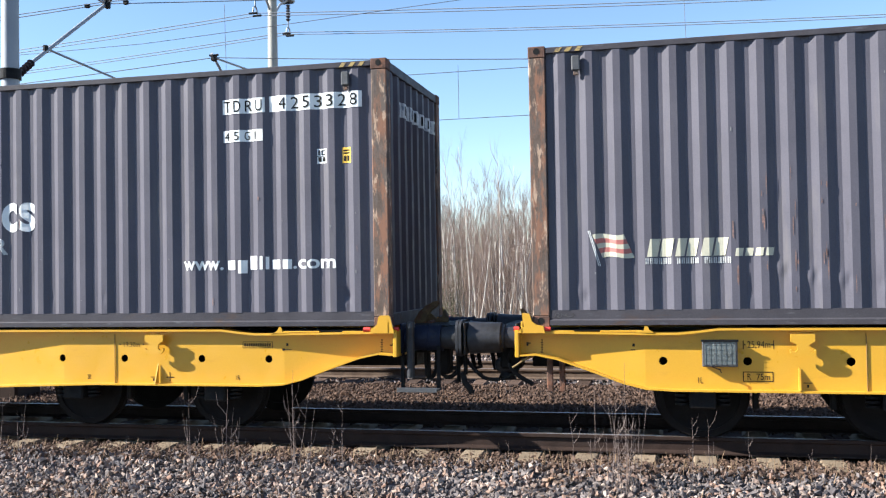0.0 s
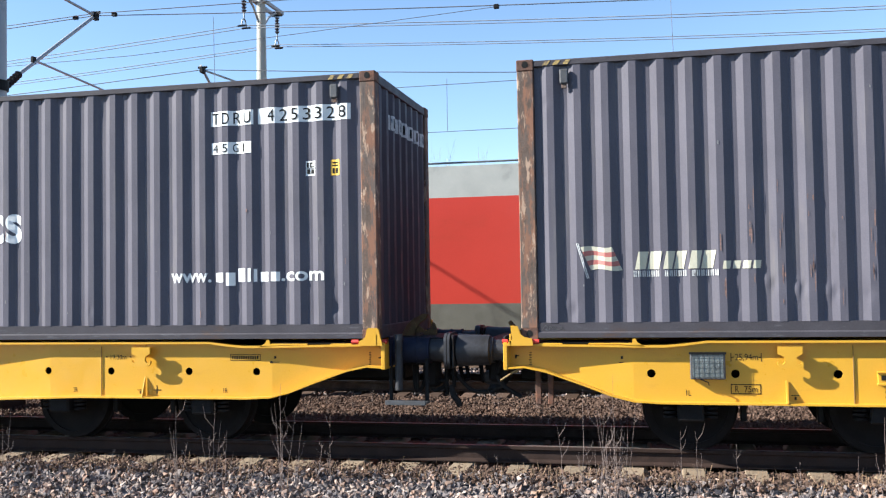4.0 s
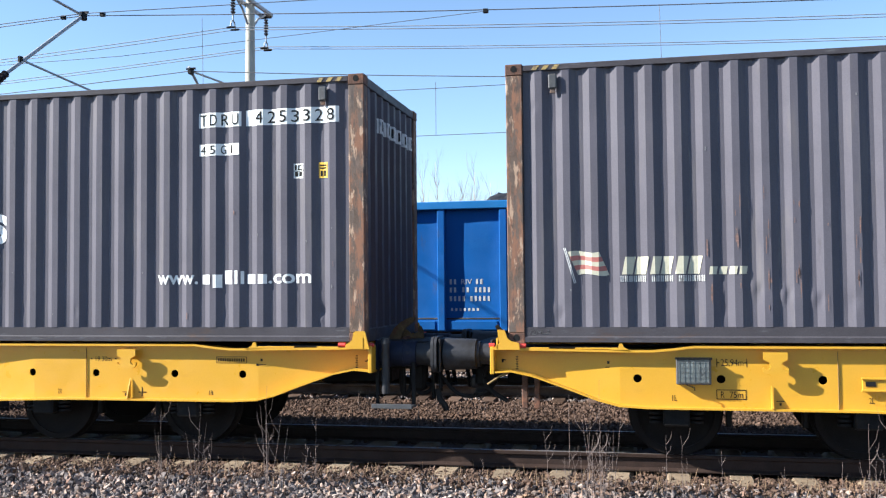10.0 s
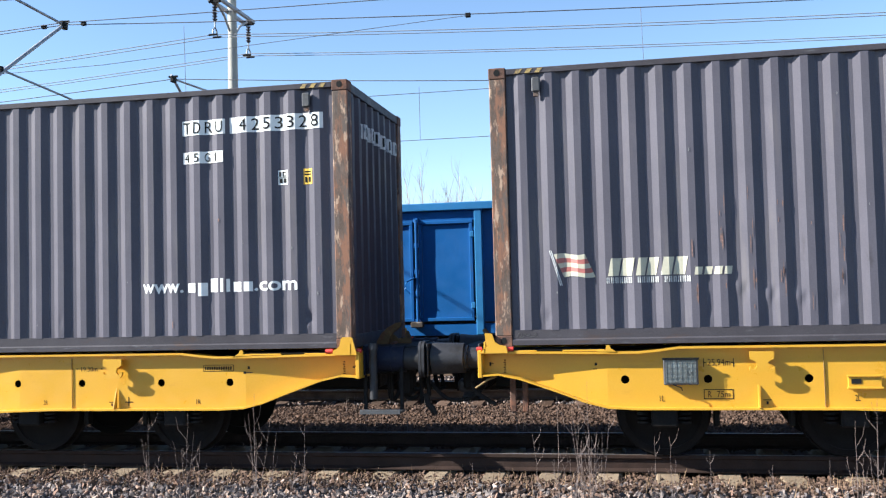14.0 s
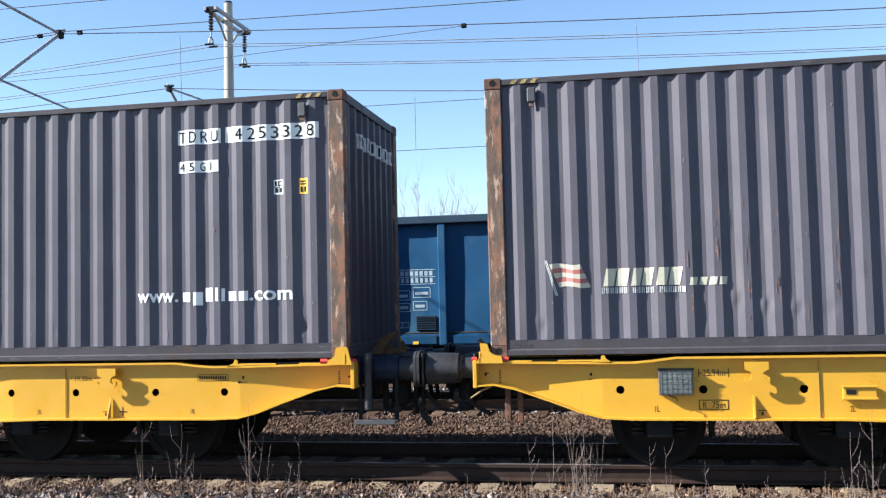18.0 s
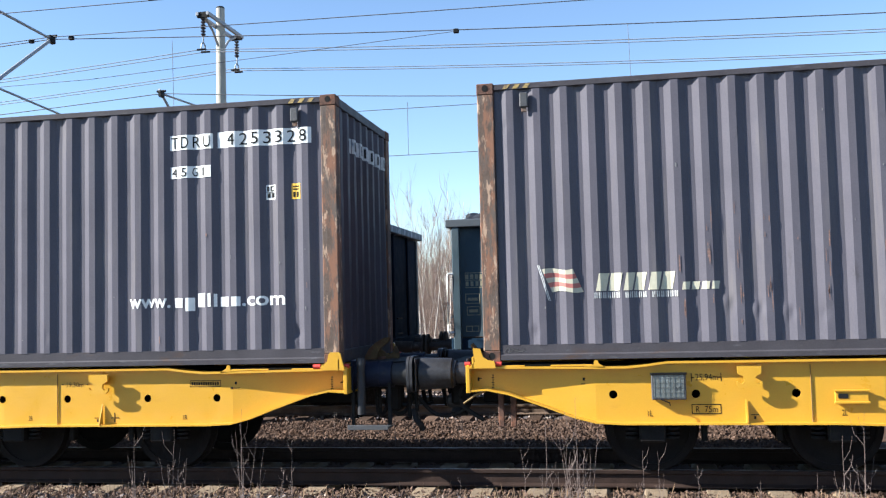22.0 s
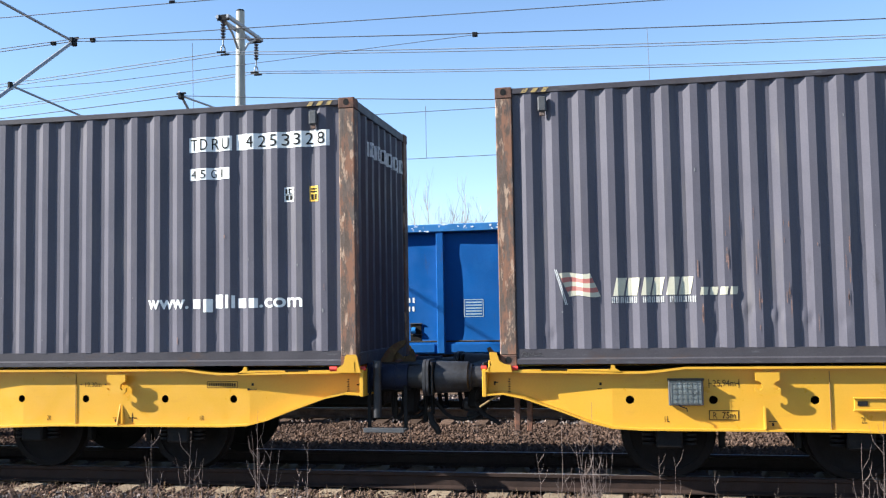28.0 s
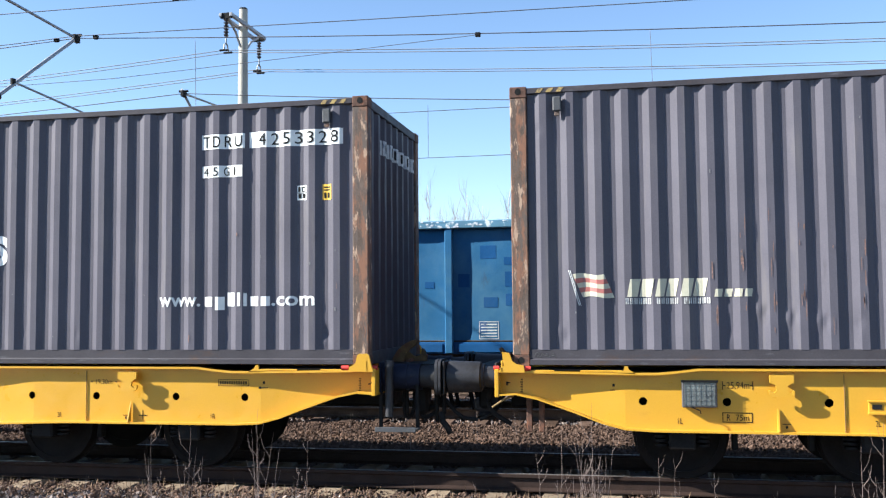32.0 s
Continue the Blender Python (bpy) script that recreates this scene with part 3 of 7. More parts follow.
def bogie(w, x, mat=None):
    """A two-axle bogie with pressed side frames, axle boxes, coil springs and brake blocks. Returns it and its wheelsets."""
    mat = mat or black_steel
    b = new("bogie")
    b.parent, b.matrix_basis = w, pose(x, 0, 0)
    sets = [wheelset(b, dx) for dx in (-0.9, 0.9)]
    for s in (-1, 1):
        y = s * 1.0
        out = [(-1.28, 0.58), (-1.28, 0.70), (-0.55, 0.72), (-0.4, 0.66), (0.4, 0.66), (0.55, 0.72), (1.28, 0.70), (1.28, 0.58), (0.62, 0.57), (0.45, 0.50), (-0.45, 0.50), (-0.62, 0.57)]
        part("side_frame", plate(out, [(-0.2, 0.58, 0.04), (0.2, 0.58, 0.04)], y - 0.05, y + 0.05), mat, b)
        for dx in (-0.9, 0.9):
            part("axle_box", box(dx - 0.13, dx + 0.13, y - 0.13, y + 0.13, 0.33, 0.585, 0.02), mat, b)
            for q in (-0.2, 0.2):
                bm = bmesh.new()
                for k in range(5):
                    tmp = bmesh.new()
                    bmesh.ops.create_cone(tmp, cap_ends=True, segments=14, radius1=0.07, radius2=0.07, depth=0.024, matrix=Matrix.Translation((dx + q, y, 0.37 + k * 0.045)))
                    merge(bm, tmp)
                part("coil_spring", bm, mat, b)
            part("brake_block", box(dx + (0.5 if dx < 0 else -0.56), dx + (0.56 if dx < 0 else -0.5), s * 0.75 - 0.05, s * 0.75 + 0.05, 0.30, 0.62, 0.01), mat, b)
    part("bolster", box(-0.2, 0.2, -1.0, 1.0, 0.53, 0.70, 0.02), mat, b)
    return b, sets


def buffer_head(b, x, y, mat):
    head = box(-0.014, 0.014, -0.225, 0.225, -0.19, 0.19)
    bmesh.ops.bevel(head, geom=[e for e in head.edges if abs(e.verts[0].co.x - e.verts[1].co.x) > 0.01], offset=0.10, segments=5, affect="EDGES", profile=0.5)
    part("head", moved(head, x, y, 1.03), mat, b, smooth=True)


def buffer(w, x, y, sgn, mat, light):
    """A long round side buffer: base flange, barrel, plunger and an upright rounded head."""
    b = part("buffer", rod((x, y, 1.03), (x + sgn * 0.42, y, 1.03), 0.138, seg=28), light, w, "round dark steel buffer with a tall rounded head", smooth=True)
    part("base_flange", moved(box(-0.012, 0.012, -0.19, 0.19, -0.16, 0.16, 0.008), x + sgn * 0.018, y, 1.03), light, b)
    for q in (0.12, 0.27, 0.41):
        part("collar", rod((x + sgn * q, y, 1.03), (x + sgn * (q + 0.025), y, 1.03), 0.145, seg=28), light, b, smooth=True)
    part("plunger", rod((x + sgn * 0.42, y, 1.03), (x + sgn * 0.62, y, 1.03), 0.118, 0.13, seg=28), mat, b, smooth=True)
    buffer_head(b, x + sgn * 0.635, y, mat)


def crash_buffer(w, x, y, sgn, mat, light):
    """A side buffer with a wide crash housing behind its head."""
    b = part("buffer", rod((x, y, 1.03), (x + sgn * 0.20, y, 1.03), 0.112, seg=28), light, w, "round grey buffer with a wide crash housing", smooth=True)
    part("base_flange", moved(box(-0.012, 0.012, -0.19, 0.19, -0.16, 0.16, 0.008), x + sgn * 0.018, y, 1.03), light, b)
    part("collar", rod((x + sgn * 0.165, y, 1.03), (x + sgn * 0.20, y, 1.03), 0.135, seg=28), light, b, smooth=True)
    hull = bmesh.new()
    rings = []
    for q, r in ((0.19, 0.135), (0.205, 0.160), (0.44, 0.168), (0.52, 0.178), (0.545, 0.178), (0.55, 0.155)):
        rings.append([hull.verts.new((x + sgn * q, y + r * math.cos(k * math.pi / 16), 1.03 + r * math.sin(k * math.pi / 16))) for k in range(32)])
    for p, q in zip(rings, rings[1:]):
        for k in range(32):
            hull.faces.new((p[k], p[(k + 1) % 32], q[(k + 1) % 32], q[k]))
    bmesh.ops.recalc_face_normals(hull, faces=hull.faces)
    part("crash_housing", hull, light, b, smooth=True)
    part("head_rim", moved(box(-0.010, 0.010, -0.20, 0.20, -0.172, 0.172, 0.008), x + sgn * 0.575, y, 1.03), mat, b)
    part("plunger", rod((x + sgn * 0.54, y, 1.03), (x + sgn * 0.61, y, 1.03), 0.12, seg=24), mat, b, smooth=True)
    buffer_head(b, x + sgn * 0.62, y, mat)


def hose(w, pts, r=0.021):
    fine = []
    for k in range(len(pts) - 1):
        a, b, c, d = (Vector(pts[max(0, min(len(pts) - 1, k + q))]) for q in (-1, 0, 1, 2))
        for t in (0, 0.25, 0.5, 0.75):
            fine.append(0.5 * (2 * b + (c - a) * t + (2 * a - 5 * b + 4 * c - d) * t * t + (3 * b - a - 3 * c + d) * t ** 3))
    part("brake_hose", tube(fine + [Vector(pts[-1])], r, 8), rubber, w, "black rubber brake hose", smooth=True)


def build_flat(end, sgn, label):
    """A container wagon whose near end lies at x = end and which runs away from there to the right (1) or left (-1)."""
    w = thing("container_wagon", label, "freight wagon", pose(end, 11.04, 0), "container wagons")
    holes = [abs(x - end) for x in ((-6.939, -6.129, -5.160, -4.350) if sgn < 0 else (-0.100, 0.710, 1.662, 2.60))] + [6.5, 8.1, 9.1, 10.4]
    out = [(u, z + 0.012) for u, z in TOP] + [(u, z + 0.006) for u, z in reversed(LOW)]
    for side in (-1, 1):
        web = plate(out, [(u, 0.812, 0.042) for u in holes], 0, 0.012)
        for u in (0.6, 1.30, 4.05, 5.0):
            bmesh.ops.bisect_plane(web, geom=web.verts[:] + web.edges[:] + web.faces[:], plane_co=(u, 0, 0), plane_no=(1, 0, 0))
        for v in web.verts:
            v.co.y = side * (HALF - web_depth(v.co.x) - v.co.y)
        bmesh.ops.recalc_face_normals(web, faces=web.faces)
        sill = part("side_sill", facing(web, sgn), wagon_yellow, w, "yellow painted steel sill with round holes")
        ya, yb = sorted((side * HALF, side * (HALF - 0.20)))
        part("top_flange", facing(strip(TOP, ya, yb, 0.022), sgn), wagon_yellow, sill)
        part("bottom_flange", facing(strip(LOW, ya, yb, 0.018), sgn), wagon_yellow, sill)
    part("headstock", facing(box(-0.012, 0.03, -HALF - 0.005, HALF + 0.005, 0.845, 1.13, 0.006), sgn), wagon_yellow, w)
    part("headstock", facing(box(12.97, 13.01, -HALF, HALF, 0.845, 1.13, 0.006), sgn), wagon_yellow, w)
    part("centre_beam", facing(box(0.03, 12.97, -0.25, 0.25, 0.66, 1.07, 0.01), sgn), black_steel, w)
    for u in (2.6, 6.5, 10.4):
        part("cross_beam", facing(box(u - 0.15, u + 0.15, -HALF + 0.2, HALF - 0.2, 0.70, 1.06, 0.01), sgn), black_steel, w)
    # container stops over the four corners, with their red locking knobs
    for u in (0.06, 12.35):
        for side in (-1, 1):
            y0 = side * (HALF + 0.02) - 0.014
            bm = plate([(u - 0.055, 1.10), (u + 0.215, 1.10), (u + 0.205, 1.15), (u + 0.165, 1.168), (u + 0.135, 1.195), (u + 0.118, 1.272), (u + 0.10, 1.288), (u + 0.01, 1.290), (u - 0.01, 1.275), (u - 0.03, 1.19)] if sgn < 0 else
                       [(u - 0.045, 1.10), (u + 0.245, 1.10), (u + 0.23, 1.17), (u + 0.16, 1.185), (u + 0.115, 1.215), (u + 0.085, 1.30), (u + 0.012, 1.305), (u + 0.02, 1.22), (u + 0.03, 1.17)], [], y0, y0 + 0.028)
            stop = part("container_stop", facing(bm, sgn), wagon_yellow, w, "yellow pointed container stop")
            part("stop_web", facing(box(u + 0.0, u + 0.02, y0, y0 + 0.12, 1.10, 1.22, 0.004), sgn), wagon_yellow, stop)
            part("knob", facing(rod((u + 0.22, y0 + 0.05, 1.14), (u + 0.30, y0 + 0.05, 1.14), 0.026, seg=16), sgn), red_paint, stop, "red painted locking knob", smooth=True)
            part("knob_end", facing(rod((u - 0.085, y0 + 0.07, 1.14), (u - 0.03, y0 + 0.07, 1.14), 0.024, seg=16), sgn), red_paint, stop, smooth=True)
    # long low hinge bars on the flange
    part("hinge_bar", facing(box(0.35, 1.30, -HALF + 0.03, -HALF + 0.08, 1.115, 1.135, 0.004), sgn), black_steel, w)
    part("hinge_plate", facing(box(0.36, 0.60, -HALF + 0.005, -HALF + 0.07, 1.108, 1.122, 0.003), sgn), wagon_yellow, w)
    part("hinge_plate", facing(box(0.86, 1.28, -HALF + 0.005, -HALF + 0.07, 1.106, 1.122, 0.003), sgn), wagon_yellow, w)
    tab = plate([(1.18, 1.10), (1.42, 1.085), (1.345, 1.13), (1.33, 1.165), (1.30, 1.165), (1.29, 1.12)], [], -HALF + 0.0, -HALF + 0.03)
    part("hinge_tab", facing(tab, sgn), wagon_yellow, w)
    # bogies
    sets = []
    for u in (3.05 if sgn < 0 else 2.75, 10.4):
        b, s2 = bogie(w, sgn * u)
        sets += s2
    # buffers and drawgear at the coupled end
    for y in (-0.875, 0.875):
        if sgn < 0:
            buffer(w, 0, y, 1, buffer_grey, blue_black)
        else:
            crash_buffer(w, 0, y, -1, buffer_grey, buffer_grey)
    part("drawbar", rod((0, 0, 0.98), (-sgn * 0.62, 0, 0.98), 0.07, seg=12), black_steel, w)
    part("end_platform", facing(box(-0.30, 0.0, -0.72, 0.72, 1.09, 1.13, 0.006), sgn), black_steel, w)
    return w, sets


LW, RW = -2.865, -1.575
left_wagon, left_sets = build_flat(LW, -1, "yellow container wagon with dark bogies, coupled on the track")
right_wagon, right_sets = build_flat(RW, 1, "yellow container wagon with a mesh-covered label box")


def on_left(x):
    return x - LW


def on_right(x):
    return x - RW


rope_hook(left_wagon, on_left(-5.694))
rope_hook(right_wagon, on_right(1.215))
fin(left_wagon, on_left(-5.705))
fin(right_wagon, on_right(1.175))
for w, x in ((left_wagon, on_left(-6.249)), (right_wagon, on_right(1.80)), (right_wagon, on_right(4.6))):
    part("weld_seam", box(x - 0.003, x + 0.003, -HALF + 0.069, -HALF + 0.08, 0.53, 1.09, 0.002), old_yellow, w)
# writing on the sills
mark(left_wagon, lettering("19.30m", 0.052, 0.20), on_left(-6.135), 0.945)
mark(left_wagon, quads([(0, 0.02, 0, 0.012), (0.30, 0.32, 0, 0.012)]), on_left(-6.195), 0.966)
mark(left_wagon, quads([(0, 0.36, 0, 0.006), (0, 0.36, 0.066, 0.072), (0, 0.006, 0, 0.072), (0.354, 0.36, 0, 0.072)] + [(0.02 + 0.027 * k, 0.037 + 0.027 * k, 0.018, 0.054) for k in range(12)]), on_left(-4.66), 0.932, name="number_panel")
mark(left_wagon, quads([(0.02, 0.11, 0.018, 0.026), (0, 0.03, 0.010, 0.034), (0.05, 0.075, 0.06, 0.09)]), on_left(-4.19), 0.895, name="arrow_mark")
mark(left_wagon, lettering("1R", 0.052, 0.05), on_left(-4.745), 0.577)
mark(left_wagon, lettering("2R", 0.052, 0.05), on_left(-6.61), 0.572)
mark(left_wagon, quads([(0, 0.08, 0.04, 0.048), (0.03, 0.05, 0.0, 0.03)]), on_left(-5.80), 0.556, name="jack_mark")
mark(left_wagon, quads([(0, 0.1, 0.04, 0.05), (0.04, 0.05, 0.0, 0.1)]), on_left(-5.60), 0.556, name="jack_mark")
mark(left_wagon, quads([(0.006 * (k % 2), 0.026, 0.025 * k, 0.025 * k + 0.012) for k in range(6)]), on_left(-3.08), 0.885, name="side_bar")
mark(left_wagon, quads([(0, 0.03, 0, 0.014), (0.025, 0.06, 0.012, 0.028), (0.055, 0.075, -0.016, 0.022)]), on_left(-2.975), 0.952, name="tow_mark")
mark(right_wagon, lettering("25,94m", 0.075, 0.215), on_right(0.710), 0.935)
mark(right_wagon, quads([(0, 0.008, 0, 0.085), (0, 0.03, 0.038, 0.047), (0.285, 0.293, 0, 0.085), (0.263, 0.285, 0.038, 0.047)]), on_right(0.668), 0.932)
mark(right_wagon, lettering("R", 0.062, 0.035), on_right(0.705), 0.630)
mark(right_wagon, lettering("75m", 0.062, 0.125), on_right(0.790), 0.630)
mark(right_wagon, quads([(0, 0.285, 0, 0.008), (0, 0.285, 0.09, 0.098), (0, 0.008, 0, 0.098), (0.277, 0.285, 0, 0.098)]), on_right(0.663), 0.613, name="frame_line")
mark(right_wagon, lettering("1L", 0.058, 0.048), on_right(0.235), 0.592)
mark(right_wagon, lettering("2L", 0.058, 0.048), on_right(2.075), 0.592)
mark(right_wagon, quads([(0, 0.08, 0.04, 0.048), (0.03, 0.05, 0.0, 0.03)]), on_right(1.225), 0.560, name="jack_mark")
mark(right_wagon, quads([(0, 0.10, 0.012, 0.02), (0.08, 0.11, 0.004, 0.028), (0.02, 0.045, 0.05, 0.08)]), on_right(-0.42), 0.905, name="arrow_mark")
mark(right_wagon, quads([(0.006 * (k % 2), 0.026, 0.025 * k, 0.025 * k + 0.012) for k in range(6)]), on_right(-1.34), 0.885, name="side_bar")
mark(right_wagon, quads([(0, 0.02, 0.0, 0.04), (0.015, 0.06, 0.022, 0.034), (0.05, 0.075, 0.0, 0.03)]), on_right(-1.49), 0.955, name="tow_mark")
# label box with a wire cover on the sill
lx = on_right(0.278)
note_paper = surface("note_paper", (0.125, 0.14, 0.135), 0.35, vary=0.2, scale=8, layers=[((0.26, 0.29, 0.28), 9, 0.56, 0.66, (1.6, 1, 0.5)), ((0.06, 0.065, 0.065), 12, 0.52, 0.62, (1, 1, 1))], bump=0.5, bump_scale=16)
label_box = part("label_box", box(lx, lx + 0.335, -HALF - 0.005, -HALF + 0.074, 0.762, 1.026, 0.008), grey_steel, right_wagon, "grey metal label box with a wire cover")
part("note_sheet", moved(quads([(0.02, 0.315, 0.012, 0.24)]), lx, -HALF - 0.008, 0.77), note_paper, label_box)
for k in range(7):
    part("wire", rod((lx + 0.02 + 0.049 * k, -HALF - 0.014, 0.77), (lx + 0.02 + 0.049 * k, -HALF - 0.014, 1.015), 0.0018, seg=6), grey_steel, label_box)
for k in range(5):
    part("wire", rod((lx + 0.01, -HALF - 0.018, 0.79 + 0.05 * k), (lx + 0.325, -HALF - 0.018, 0.79 + 0.05 * k), 0.0018, seg=6), grey_steel, label_box)
part("box_rim", box(lx - 0.01, lx + 0.345, -HALF - 0.02, -HALF - 0.006, 1.01, 1.032, 0.003), black_steel, label_box)
part("box_hook", tube([(lx + 0.09, -HALF + 0.0, 0.765), (lx + 0.17, -HALF - 0.01, 0.735), (lx + 0.175, -HALF - 0.01, 0.705)], 0.006, 6), black_steel, label_box)
hx = on_right(2.01)
holder = part("label_holder", box(hx, hx + 0.31, -HALF + 0.05, -HALF + 0.073, 0.715, 0.835, 0.006), wagon_yellow, right_wagon)
part("holder_lip", box(hx - 0.01, hx + 0.32, -HALF + 0.03, -HALF + 0.05, 0.708, 0.73, 0.004), wagon_yellow, holder)
part("holder_lip", box(hx - 0.01, hx + 0.32, -HALF + 0.03, -HALF + 0.05, 0.825, 0.845, 0.004), wagon_yellow, holder)
part("card", box(hx + 0.03, hx + 0.12, -HALF + 0.044, -HALF + 0.049, 0.76, 0.805, 0), black_paint, holder)
# hand post and footstep at the left wagon's end
px = on_left(-2.735)
part("hand_post", rod((px, -HALF + 0.12, 0.62), (px, -HALF + 0.12, 1.19), 0.042, seg=16), buffer_grey, left_wagon, smooth=True)
part("hand_post_cap", rod((px, -HALF + 0.12, 1.15), (px, -HALF + 0.12, 1.215), 0.052, 0.045, seg=16), buffer_grey, left_wagon, smooth=True)
step = part("footstep", box(on_left(-2.865), on_left(-2.425), -HALF + 0.02, -HALF + 0.24, 0.475, 0.50, 0.004), grey_steel, left_wagon, "grey perforated steel footstep")
part("step_edge", box(on_left(-2.865), on_left(-2.425), -HALF + 0.015, -HALF + 0.03, 0.47, 0.52, 0.004), grey_steel, step)
for x in (-2.85, -2.45):
    part("step_hanger", box(on_left(x) - 0.02, on_left(x) + 0.02, -HALF + 0.20, -HALF + 0.225, 0.48, 0.95, 0.004), black_steel, step)
# worn folding stop at the wagon's end, laid over on its bracket
rusty_ochre = surface("rusty_ochre", (0.105, 0.068, 0.034), 0.75, spec=0.15, vary=0.3, scale=9, layers=[((0.10, 0.045, 0.025), 8, 0.48, 0.60, (1, 1, 1)), ((0.04, 0.032, 0.028), 5, 0.55, 0.68, (1, 1, 1)), ((0.20, 0.14, 0.055), 14, 0.62, 0.68, (1, 1, 1))], bump=0.4, bump_scale=50)
stop_at = on_left(-2.90)
bm = plate([(0.02, 1.14), (0.035, 1.20), (0.09, 1.29), (0.17, 1.36), (0.26, 1.405), (0.325, 1.415), (0.335, 1.39), (0.30, 1.345), (0.235, 1.30), (0.185, 1.23), (0.17, 1.14)], [], -0.035, 0.035)
bmesh.ops.bevel(bm, geom=bm.edges[:], offset=0.008, segments=1, affect="EDGES")
folded = part("folding_stop", moved(bm, stop_at, -0.42, 0), rusty_ochre, left_wagon, "worn brown and yellow folding stop")
part("stop_bracket", moved(plate([(0.12, 1.12), (0.40, 1.12), (0.405, 1.22), (0.375, 1.30), (0.35, 1.31), (0.335, 1.24), (0.27, 1.21), (0.20, 1.27), (0.14, 1.22)], [], -0.02, 0.02), stop_at, -0.30, 0), rusty_ochre, folded, "rust-brown hinge bracket")
part("stop_pin", rod((stop_at + 0.23, -0.50, 1.17), (stop_at + 0.23, -0.24, 1.17), 0.026, seg=12), casting_steel, folded)
bm = plate([(-0.10, 1.14), (-0.02, 1.10), (0.0, 1.16), (-0.15, 1.33), (-0.18, 1.31)], [], -0.02, 0.02)
part("folding_stop", moved(bm, on_right(-1.46), -0.5, 0), rusty_ochre, right_wagon)
part("platform_edge", box(on_left(-2.86), on_left(-2.30), -0.9, -0.3, 1.135, 1.165, 0.006), black_steel, left_wagon)
# brake hoses and cables in the gap
y = -0.45
for a, b, z in ((-2.72, -2.62, 0.55), (-2.60, -2.50, 0.62), (-2.55, -2.36, 0.56), (-2.48, -2.30, 0.66)):
    hose(left_wagon, [(on_left(a), y, 1.0), (on_left(a), y - 0.03, 0.85), (on_left(a + 0.01), y - 0.05, z + 0.06), (on_left((a + b) / 2), y - 0.05, z), (on_left(b), y, z + 0.09), (on_left(b + 0.03), y, 0.95)], 0.024)
hose(left_wagon, [(on_left(-2.33), -0.5, 0.90), (on_left(-2.22), -0.52, 0.72), (on_left(-2.05), -0.52, 0.56), (on_left(-1.88), -0.5, 0.54)], 0.022)
hose(right_wagon, [(on_right(-1.56), -0.6, 0.96), (on_right(-1.72), -0.62, 0.86), (on_right(-1.74), -0.62, 0.70), (on_right(-1.66), -0.6, 0.60), (on_right(-1.50), -0.58, 0.50)], 0.024)
hose(right_wagon, [(on_right(-1.52), -0.5, 0.90), (on_right(-1.63), -0.52, 0.75), (on_right(-1.70), -0.52, 0.62), (on_right(-1.86), -0.5, 0.54)], 0.022)
for x in (-1.30, -1.17):
    part("hanger", box(on_right(x), on_right(x) + 0.06, -0.9, -0.86, 0.46, 0.88, 0.006), casting_steel, right_wagon)
part("uncoupling_rod", tube([(on_right(-1.40), -HALF + 0.05, 0.86), (on_right(-1.50), -HALF + 0.03, 0.82), (on_right(-1.62), -HALF + 0.02, 0.74)], 0.012, 6), old_yellow, right_wagon)

# dark drawgear and pipes that fill the gap
part("coupling_screw", rod((on_left(-2.66), 0, 0.99), (on_left(-1.80), 0, 0.97), 0.045, seg=12), black_steel, left_wagon)
for x in (-2.30, -2.06):
    part("coupling_link", tube([(on_left(x), -0.10, 1.0), (on_left(x + 0.03), -0.11, 0.80), (on_left(x + 0.06), -0.10, 0.62), (on_left(x + 0.09), 0.10, 0.62), (on_left(x + 0.06), 0.11, 0.80), (on_left(x), 0.10, 1.0)], 0.026, 8), black_steel, left_wagon, smooth=True)
part("brake_valve", box(on_left(-2.56), on_left(-2.42), -0.62, -0.40, 0.60, 0.98, 0.03), black_steel, left_wagon, "black brake valve block")
part("brake_valve", box(on_right(-1.86), on_right(-1.62), -0.58, -0.30, 0.66, 0.92, 0.03), black_steel, right_wagon)
for x, z in ((-2.68, 0.56), (-2.34, 0.52), (-2.26, 0.60)):
    part("air_pipe", rod((on_left(x), -0.55, 1.02), (on_left(x + 0.02), -0.60, z), 0.028, 0.022, 10), black_steel, left_wagon, smooth=True)
part("hose_coupling", tube([(on_left(-2.27), -0.62, 0.62), (on_left(-2.24), -0.66, 0.52), (on_left(-2.19), -0.66, 0.46), (on_left(-2.17), -0.64, 0.40)], 0.034, 8), rubber, left_wagon, smooth=True)
part("end_beam", box(on_left(-2.83), on_left(-2.52), -0.80, 0.80, 0.86, 1.10, 0.01), black_steel, left_wagon)
part("end_beam", box(on_right(-1.90), on_right(-1.60), -0.60, 0.60, 0.90, 1.10, 0.01), black_steel, right_wagon)

lump = part("drawgear_head", moved(box(-0.13, 0.13, -0.12, 0.12, -0.075, 0.075, 0.05, seg=3), on_right(-1.80), -0.42, 0.70), buffer_grey, right_wagon, "dull grey coupler head hanging below the buffers", smooth=True)
part("drawgear_cup", rod((on_right(-1.80), -0.44, 0.55), (on_right(-1.80), -0.40, 0.66), 0.10, 0.06, 16), buffer_grey, lump, smooth=True)

# ---- the passing train ----
TRACK2 = 17.70
RUN, ROLL = [], []                       # things that ride with the passing train, and their wheelsets


